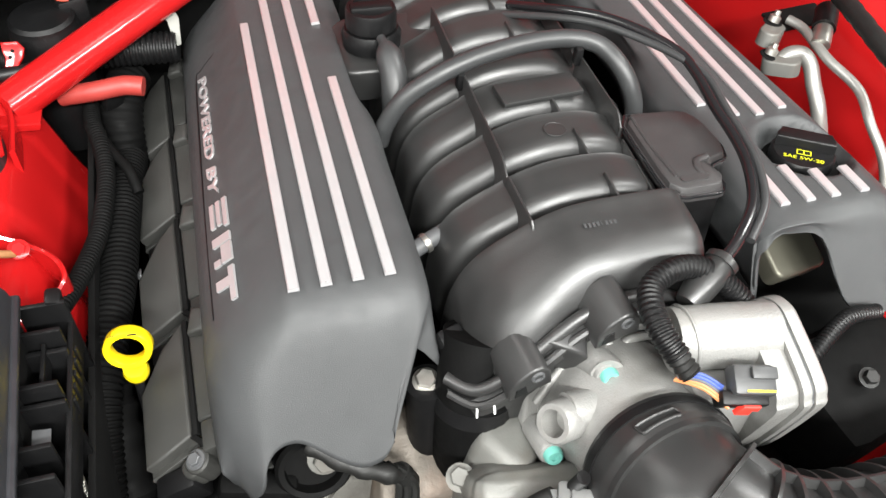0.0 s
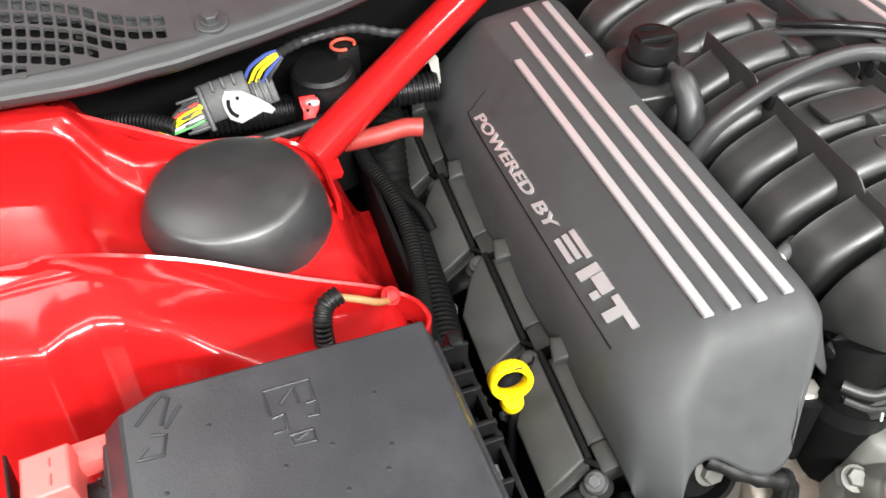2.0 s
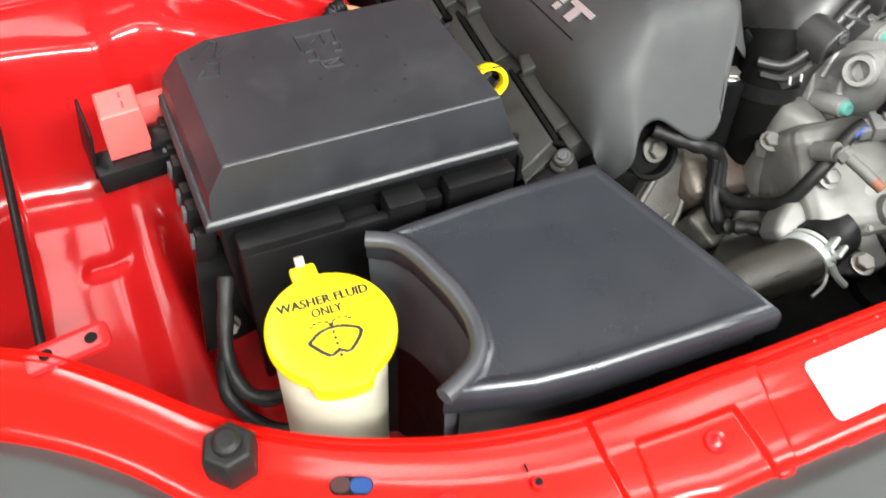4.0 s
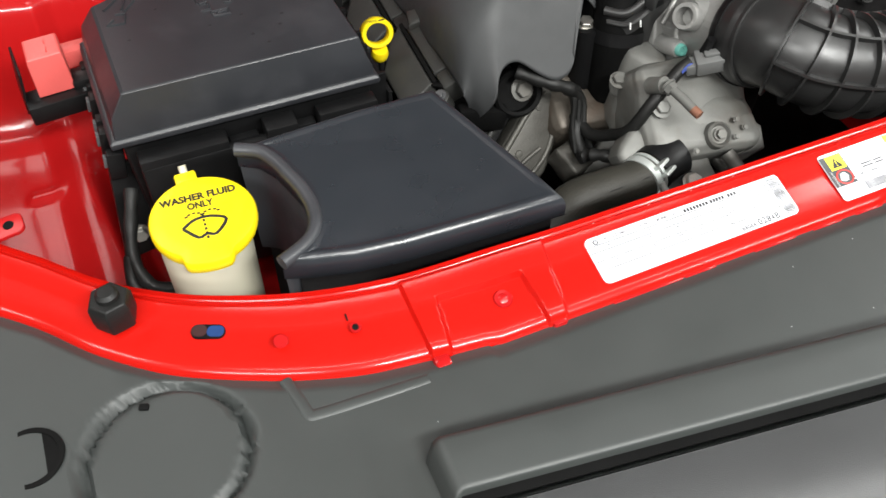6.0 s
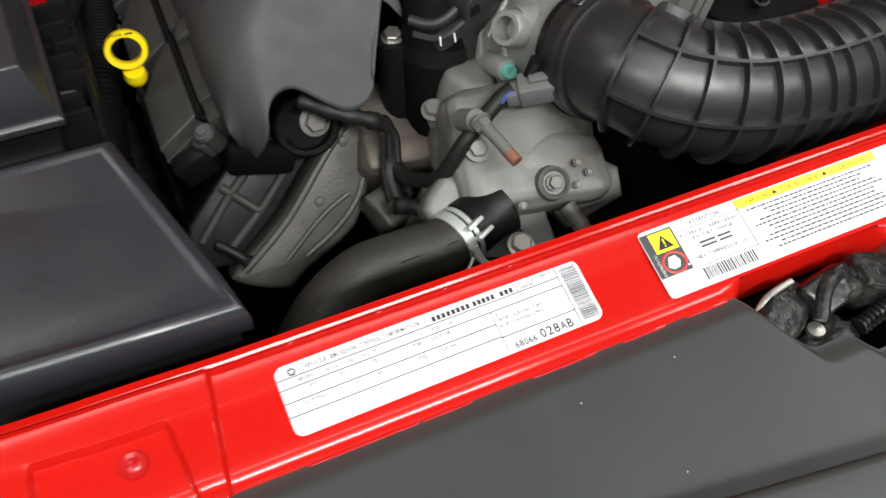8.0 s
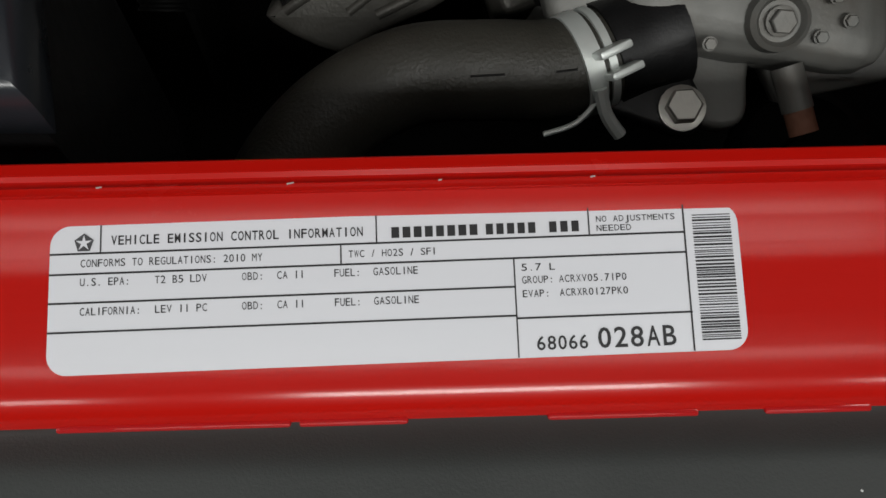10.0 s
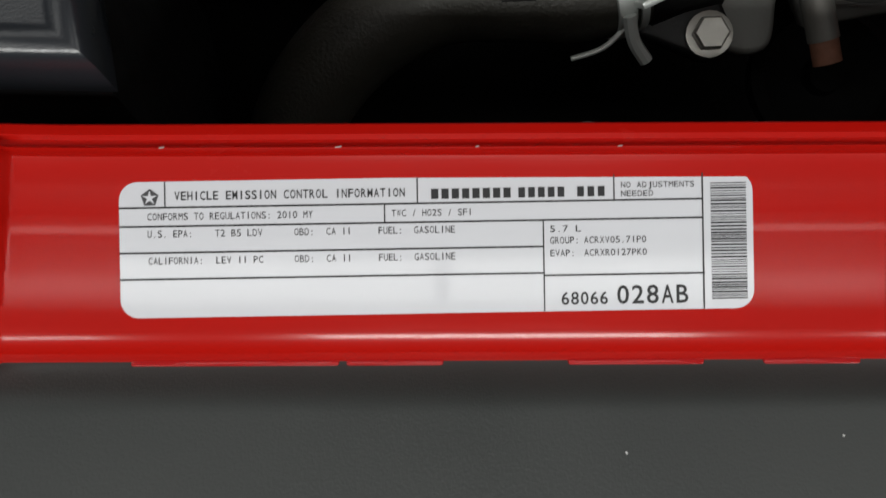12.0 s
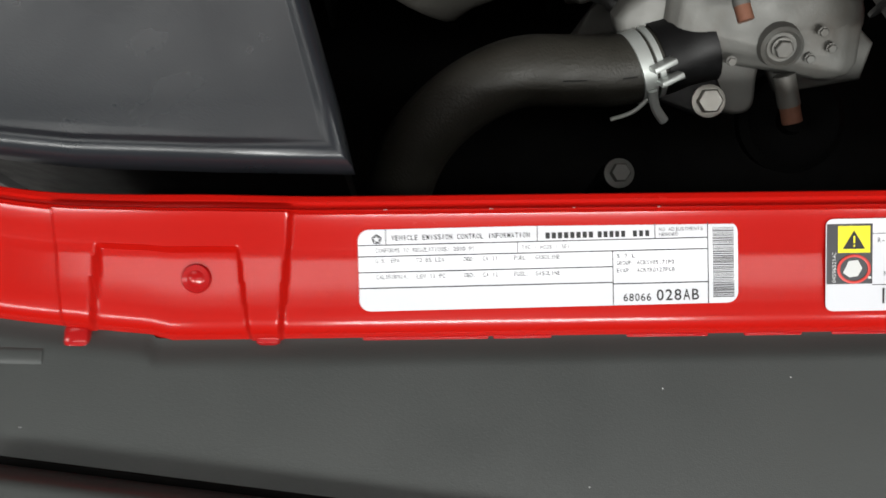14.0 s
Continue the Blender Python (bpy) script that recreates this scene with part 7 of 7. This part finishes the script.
for x, y in ((0.0, 0.0037), (-0.0019, -0.0026)):
    part("tab_hole", put(revolve([(0.0019, 0.0), (0.0017, 0.0006), (0, 0.0006)], Matrix.Translation((x, y, 0.0019)), 12), TM), DARK, tab)
part("side_plug", put(box((0, 0, 0), (0.030, 0.026, 0.05), 0.005), pose(-0.147, 0.836, 0.876, 0, 0, 20)), BLACK, mod)
part("red_seal", tube([(-0.147 + 0.0125 * math.cos(radians(a)), 0.832 + 0.0100 * math.sin(radians(a)), 0.9035) for a in range(-20, 290, 30)], 0.0019, 8, 4), material("worn_red_seal", (0.48, 0.07, 0.04), 0.5), mod, "dull red seal")
stub = thing("corrugated_pipe", "black corrugated pipe along the bulkhead", "pipe", (-0.1, 0.80, 0.8))
part("pipe", corrugated([(-0.30, 0.84, 0.835), (-0.20, 0.828, 0.838), (-0.12, 0.818, 0.84), (-0.05, 0.81, 0.842)], 0.017, 18, 0.006, 0.1), BLACK, stub)
red_hose = thing("red_hose", "dull red hose behind the strut brace", "hose", (-0.10, 0.745, 0.84))
part("hose", tube([(-0.170, 0.762, 0.832), (-0.1356, 0.753, 0.840), (-0.110, 0.751, 0.844), (-0.099, 0.750, 0.8435), (-0.088, 0.7475, 0.8425)], 0.0100, 14, 6), material("dull_red_rubber", (0.27, 0.030, 0.024), 0.5, vary=0.2, scale=60), red_hose)
tag = thing("paper_tag", "pale paper tag round a hose behind the cover", "tag", (-0.05, 0.80, 0.87))
part("tag", loft([[Vector((x - w, y, z)), Vector((x + w, y + 0.003, z)), Vector((x + w, y + 0.003, z + 0.001)), Vector((x - w, y, z + 0.001))] for x, y, z, w in ((-0.064, 0.850, 0.864, 0.008), (-0.058, 0.838, 0.874, 0.008), (-0.050, 0.822, 0.866, 0.006), (-0.049, 0.806, 0.845, 0.003))]), material("aged_paper", (0.22, 0.22, 0.20), 0.6, vary=0.2), tag)
part("hose", tube([(-0.12, 0.80, 0.852), (-0.07, 0.835, 0.868), (-0.02, 0.865, 0.882), (0.02, 0.89, 0.89)], 0.009, 12, 6), BLACK, tag)
loop = thing("ground_lead", "black conduit loop with a brown taped lead", "cable", (-0.20, 0.53, 0.84))
part("conduit", corrugated([(-0.250, 0.488, 0.82), (-0.252, 0.500, 0.868), (-0.246, 0.512, 0.888), (-0.232, 0.518, 0.892)], 0.0085, 14, 0.004, 0.13), BLACK, loop)
part("taped_lead", tube([(-0.236, 0.517, 0.892), (-0.218, 0.512, 0.887), (-0.203, 0.512, 0.877), (-0.192, 0.519, 0.866)], 0.0032, 10, 6), TAPE, loop, "brown taped lead")
part("screw", bolt((-0.189, 0.523, 0.866), (0.2, -0.5, 0.8), 0.0058, 0.006), RED, loop)
# dark looms down in the gap between wing and engine
gap = thing("engine_loom", "black corrugated wiring conduit between wing and engine", "conduit", (-0.13, 0.6, 0.75))
part("conduit", corrugated([(-0.150, 0.80, 0.795), (-0.148, 0.755, 0.80), (-0.1395, 0.715, 0.802), (-0.1356, 0.6756, 0.80), (-0.1375, 0.630, 0.80), (-0.1444, 0.5867, 0.80), (-0.158, 0.528, 0.812), (-0.1733, 0.4789, 0.826), (-0.192, 0.450, 0.820)], 0.0090, 14, 0.0042, 0.10), LOOM, gap)
part("conduit", corrugated([(-0.120, 0.74, 0.755), (-0.124, 0.69, 0.765), (-0.1289, 0.6256, 0.770), (-0.134, 0.56, 0.770), (-0.1433, 0.4933, 0.770), (-0.154, 0.43, 0.755), (-0.162, 0.36, 0.70), (-0.165, 0.30, 0.65)], 0.0180, 16, 0.0058, 0.09), LOOM, gap)
part("wrap", tube([(-0.150, 0.46, 0.745), (-0.146, 0.42, 0.72), (-0.144, 0.38, 0.68)], 0.020, 14, 8, rf=lambda t, i: 1 + 0.1 * math.sin(i * 1.9)), LOOM, gap)
part("pipe", tube([(-0.150, 0.742, 0.805), (-0.141, 0.728, 0.803), (-0.128, 0.702, 0.800), (-0.114, 0.676, 0.797), (-0.108, 0.655, 0.785)], 0.0054, 12, 6), LOOM, gap)
part("elbow_hose", corrugated([(-0.108, 0.825, 0.80), (-0.116, 0.800, 0.799), (-0.121, 0.778, 0.788), (-0.124, 0.758, 0.764), (-0.126, 0.745, 0.72)], 0.0225, 20, 0.0075, 0.05), LOOM, gap)
part("sensor_plug", put(box((0, 0, 0), (0.020, 0.018, 0.026), 0.003), pose(-0.124, 0.772, 0.818, 15, 10, 25)), BLACK, gap)
# grey springy strip on the fuse box side
side_clip = thing("retaining_spring", "thin threaded rod at the fuse box side", "rod", (-0.155, 0.33, 0.75))
part("rod", corrugated([(-0.158, 0.345, 0.80), (-0.157, 0.33, 0.74), (-0.156, 0.318, 0.68)], 0.0028, 8, 0.003, 0.25), STEEL, side_clip)

# ---- right side: pipes and hangers ----
ac = thing("aircon_pipes", "pale aluminium air conditioning pipes", "pipes", (0.56, 0.5, 0.80))
PIPE = material("dull_aluminium_pipe", (0.27, 0.265, 0.25), 0.42, 0.6, vary=0.2, scale=50)
part("thick_pipe", tube([(0.542, 0.601, 0.885), (0.550, 0.600, 0.893), (0.562, 0.597, 0.893), (0.569, 0.588, 0.885), (0.571, 0.575, 0.87), (0.572, 0.553, 0.85), (0.58, 0.53, 0.80), (0.58, 0.51, 0.74)], 0.0078, 16, 8), PIPE, ac)
part("thin_pipe", tube([(0.572, 0.647, 0.90), (0.579, 0.63, 0.90), (0.577, 0.60, 0.90), (0.581, 0.577, 0.895), (0.595, 0.541, 0.885), (0.593, 0.507, 0.87), (0.600, 0.472, 0.84), (0.60, 0.44, 0.78)], 0.0050, 14, 8), PIPE, ac)
for bx, by, bz, rz in ((0.547, 0.634, 0.899, 40), (0.537, 0.598, 0.888, 140)):
    part("union_block", put(prism(rounded_rect(-0.022, -0.0105, 0.016, 0.0105, 0.0102, 6), -0.012, 0.004, 0.002), pose(bx, by, bz, 0, 10, rz)), ALLOY_DULL, ac)
for bx, by, bz in ((0.551, 0.643, 0.9015), (0.530, 0.605, 0.8905)):
    part("stud_well", revolve([(0.0105, 0.0), (0.0095, 0.0012), (0.0, 0.0012)], pose(bx, by, bz, 0, 10, 0), 22), DARK, ac)
    part("stud", revolve([(0.0062, 0.0), (0.0062, 0.006), (0.0034, 0.008), (0.0032, 0.012), (0, 0.0125)], pose(bx, by, bz + 0.001, -12, 22, 0), 14), STEEL, ac)
part("bonnet_seal", tube([(0.610, 0.700, 0.940), (0.600, 0.620, 0.941), (0.594, 0.567, 0.941), (0.592, 0.52, 0.938), (0.60, 0.46, 0.93)], 0.0095, 12, 6, rf=lambda t, i: 1 + 0.05 * math.sin(i * 2.3)), RUBBER, ac, "black rubber edge seal")
part("hanger", put(box((0, 0, 0), (0.070, 0.034, 0.004), 0.0012), pose(0.598, 0.664, 0.888, 0, 0, 6)), DARK, ac)
part("union", tube([(0.580, 0.598, 0.900), (0.586, 0.606, 0.903), (0.593, 0.616, 0.904)], 0.0100, 16, 4), STEEL, ac)
part("service_cap", tube([(0.594, 0.617, 0.905), (0.606, 0.633, 0.908), (0.612, 0.642, 0.908)], 0.0120, 18, 4), BLACK, ac)
shelf = thing("heat_shield", "dull metal bracket before the engine cover", "bracket", (0.40, 0.35, 0.84))
part("plate", put(prism(rounded_rect(-0.028, -0.030, 0.028, 0.030, 0.008), -0.02, 0.0, 0.004), pose(0.442, 0.396, 0.858, 24, 4, 10)), material("olive_metal", (0.12, 0.115, 0.09), 0.45, 0.6, vary=0.2, scale=30), shelf)
right_stud = thing("lower_stud", "zinc stud and washer low beside the engine", "stud", (0.44, 0.26, 0.82))
part("stud", bolt((0.440, 0.262, 0.842), (-0.1, -0.4, 1), 0.0060, 0.008, 1.4), RUBBER, right_stud)
part("carrier", put(box((0, 0, 0), (0.12, 0.10, 0.10), 0.02), pose(0.45, 0.28, 0.785, 10, 0, 15)), LOOM, right_stud)

# ---- stickers on the crossmember ----
LM = frame_of((0, 0.0003, 0.8986), (1, 0.0122, 0.003), (0, 1, 0.25))


def lp(px, py):
    """From a 1228 by 268 drawing of the sticker, y down, to its plane."""
    return (px / 1228 - 0.5) * 0.190, (0.5 - py / 268) * 0.0408


def lbar(x0, y0, x1, y1):
    a, b = lp(x0, y1), lp(x1, y0)
    return (*a, *b)


sticker = tagged(part("emission_sticker", put(prism(rounded_rect(-0.095, -0.0204, 0.095, 0.0204, 0.0055, 8), -0.0002, 0.00025), LM), PAPER), "white printed emission information sticker on the red crossmember", "sticker")
rules = [lbar(0, 49.5, 1131, 53), lbar(0, 86.5, 1131, 90), lbar(0, 138.5, 822, 142), lbar(0, 190.5, 822, 194), lbar(822, 195.5, 1133, 199), lbar(88, 0, 90.5, 50), lbar(577, 0, 579.5, 50), lbar(958, 0, 960.5, 50),
         lbar(513, 52, 515.5, 87), lbar(820, 88, 822.5, 267), lbar(1129, 0, 1132, 267)]
plates_each(rules, LM, INK, sticker, "ruled_line", 0.00045)
rng = random.Random(3)
code, y = [], 20
while y < 250:
    h = rng.choice((1.6, 1.6, 2.6, 3.6))
    code.append(lbar(1146, y, 1215, y + h))
    y += h + rng.choice((1.6, 2.4, 3.2))
plates_each(code, LM, INK, sticker, "bar_code", 0.00045)
TXT = [("VEHICLE EMISSION CONTROL INFORMATION", 108, 37, 446, 18), ("NO ADJUSTMENTS", 973, 27, 142, 12), ("NEEDED", 973, 44, 62, 12), ("CONFORMS TO REGULATIONS: 2010 MY", 55, 76, 320, 15), ("TWC / HO2S / SFI", 528, 76, 156, 14),
       ("U.S. EPA:", 55, 110, 87, 15), ("T2 B5 LDV", 186, 110, 91, 15), ("OBD:", 339, 110, 38, 15), ("CA II", 401, 110, 48, 15), ("FUEL:", 502, 110, 46, 15), ("GASOLINE", 571, 110, 79, 15),
       ("CALIFORNIA:", 56, 163, 106, 15), ("LEV II PC", 187, 163, 91, 15), ("OBD:", 339, 163, 38, 15), ("CA II", 401, 163, 48, 15), ("FUEL:", 502, 163, 46, 15), ("GASOLINE", 571, 163, 79, 15),
       ("5.7 L", 834, 112, 60, 14), ("GROUP:", 834, 135, 56, 14), ("ACRXV05.71P0", 900, 135, 120, 14), ("EVAP:", 834, 160, 48, 14), ("ACRXR0127PK0", 900, 160, 121, 14), ("68066", 854, 255, 90, 26), ("028AB", 962, 255, 138, 38)]
for s, px, py, w, h in TXT:
    x, y = lp(px, py)
    write_even(s, LM @ Matrix.Translation((x, y, 0.00045)), w / 1228 * 0.19, h / 268 * 0.0402, INK, sticker, bold=0.012 if h in (18, 26, 38) else 0.0)
# maker's name and mark as plain shapes
plates_each([lbar(605 + 20 * k, 23, 619 + 20 * k, 43) for k in range(8)] + [lbar(774 + 19 * k, 23, 787 + 19 * k, 43) for k in range(5)] + [lbar(888 + 20 * k, 23, 901 + 20 * k, 43) for k in range(3)], LM, INK, sticker, "name_bar", 0.00045)
star = [lp(60 + (18 if k % 1 == 0 else 8) * math.sin(2 * math.pi * k / 5), 32 - 18 * math.cos(2 * math.pi * k / 5)) for k in range(5)]
polygon(star[::-1], LM, PRINT_GREY, sticker, "round_mark", 0.00045)
mark = [lp(60 + (15 if k % 2 == 0 else 5) * math.sin(math.pi * k / 5), 32 - (15 if k % 2 == 0 else 5) * math.cos(math.pi * k / 5)) for k in range(10)]
for k in range(0, 10, 2):
    polygon([mark[k], mark[(k - 1) % 10], lp(60, 32), mark[(k + 1) % 10]], LM, PAPER, sticker, "mark_ray", 0.0006)

L2 = frame_of((0.2475, -0.0004, 0.8991), (1, 0.006, 0), (0, 1, 0.272)) @ Matrix.Diagonal((1.3, 1.12, 1, 1))
warn = tagged(part("warning_sticker", put(prism(rounded_rect(-0.0835, -0.0207, 0.0835, 0.0207, 0.003, 6), -0.0002, 0.00025), L2), PAPER), "white and yellow printed warning sticker on the red crossmember", "sticker")
zz = 0.0005
plates([(-0.0832, -0.0085, -0.0655, 0.0185)], L2, PRINT_GREY, warn, "dark_field", zz)
plates([(-0.0790, 0.0055, -0.0665, 0.0175)], L2, PRINT_YELLOW, warn, "yellow_field", zz + 0.0002)
polygon([(-0.0772, 0.0072), (-0.0685, 0.0072), (-0.07285, 0.0155)], L2, INK, warn, "triangle", zz + 0.0004)
plates([(-0.0732, 0.0098, -0.0725, 0.0130), (-0.0732, 0.0082, -0.0725, 0.0090)], L2, PRINT_YELLOW, warn, "mark_stroke", zz + 0.0006)
part("red_ring", put(tube([(-0.0728 + 0.0060 * math.cos(radians(a)), -0.0018 + 0.0060 * math.sin(radians(a)), zz + 0.0004) for a in range(0, 361, 15)], 0.0006, 6, raw=True, flat=0.4), L2), PRINT_RED, warn)
polygon([(-0.0770, -0.0035), (-0.0745, -0.0055), (-0.0712, -0.0050), (-0.0695, -0.0015), (-0.0712, 0.0022), (-0.0748, 0.0018)], L2, WHITE, warn, "pale_symbol", zz + 0.0002)
plates([(-0.0672, -0.0062, -0.0660, -0.0052)], L2, WHITE, warn, "small_symbol", zz + 0.0002)
plates([(-0.0280, 0.0140, 0.0600, 0.0200)], L2, PRINT_YELLOW, warn, "yellow_band", zz)
plates([(-0.0655, 0.0138, -0.0280, 0.0141), (-0.0283, -0.0100, -0.0280, 0.0205), (-0.0655, -0.0092, -0.0283, -0.0089)], L2, INK, warn, "ruled_line", zz)
write_even("ATTENTION", L2 @ Matrix.Translation((-0.0555, 0.0155, zz)), 0.0175, 0.0027, INK, warn)
write_even("R-134a A/C REFRIGERANT", L2 @ Matrix.Translation((-0.0635, 0.0100, zz)), 0.034, 0.0022, INK, warn)
write_even("FACTORY CHARGE", L2 @ Matrix.Translation((-0.0575, 0.0065, zz)), 0.023, 0.0022, INK, warn)
write_even("NEW COMPRESSOR OIL", L2 @ Matrix.Translation((-0.0610, -0.0050, zz)), 0.030, 0.0022, INK, warn)
write_even("WARNING", L2 @ Matrix.Translation((-0.0225, 0.0155, zz + 0.0002)), 0.0150, 0.0027, INK, warn)
write_even("MISE EN GARDE", L2 @ Matrix.Translation((-0.0005, 0.0155, zz + 0.0002)), 0.0235, 0.0027, INK, warn)
write_even("ADVERTENCIA", L2 @ Matrix.Translation((0.0310, 0.0155, zz + 0.0002)), 0.0215, 0.0027, INK, warn)
for tx in (-0.0045, 0.0270):
    polygon([(tx - 0.0016, 0.0156), (tx + 0.0016, 0.0156), (tx, 0.0182)], L2, INK, warn, "triangle", zz + 0.0002)
rows_, rng = [], random.Random(8)
for k in range(11):
    y = 0.0112 - k * 0.0026
    x = -0.024 + (0.0 if k % 4 == 0 else rng.uniform(0.002, 0.012))
    end = 0.032 - x
    while x < end:
        w = rng.uniform(0.0012, 0.0036)
        rows_.append((x, y, min(x + w, end), y + 0.0010))
        x += w + 0.0006
for yy in (0.0030, 0.0005):
    rows_ += [(-0.056, yy, -0.047, yy + 0.0012), (-0.0455, yy, -0.038, yy + 0.0012)]
plates(rows_, L2, PRINT_GREY, warn, "text_bar", zz)
code, x = [], -0.0615
while x < -0.0330:
    w = rng.choice((0.0003, 0.0005, 0.0008))
    code.append((x, -0.0175, x + w, -0.0105))
    x += w + rng.choice((0.0004, 0.0007))
plates_each(code, L2, INK, warn, "bar_code", zz)
write_even("04596521AC", L2 @ Matrix.Translation((-0.0797, -0.0078, zz + 0.0002)) @ Matrix.Rotation(radians(90), 4, "Z"), 0.0135, 0.0016, WHITE, warn)
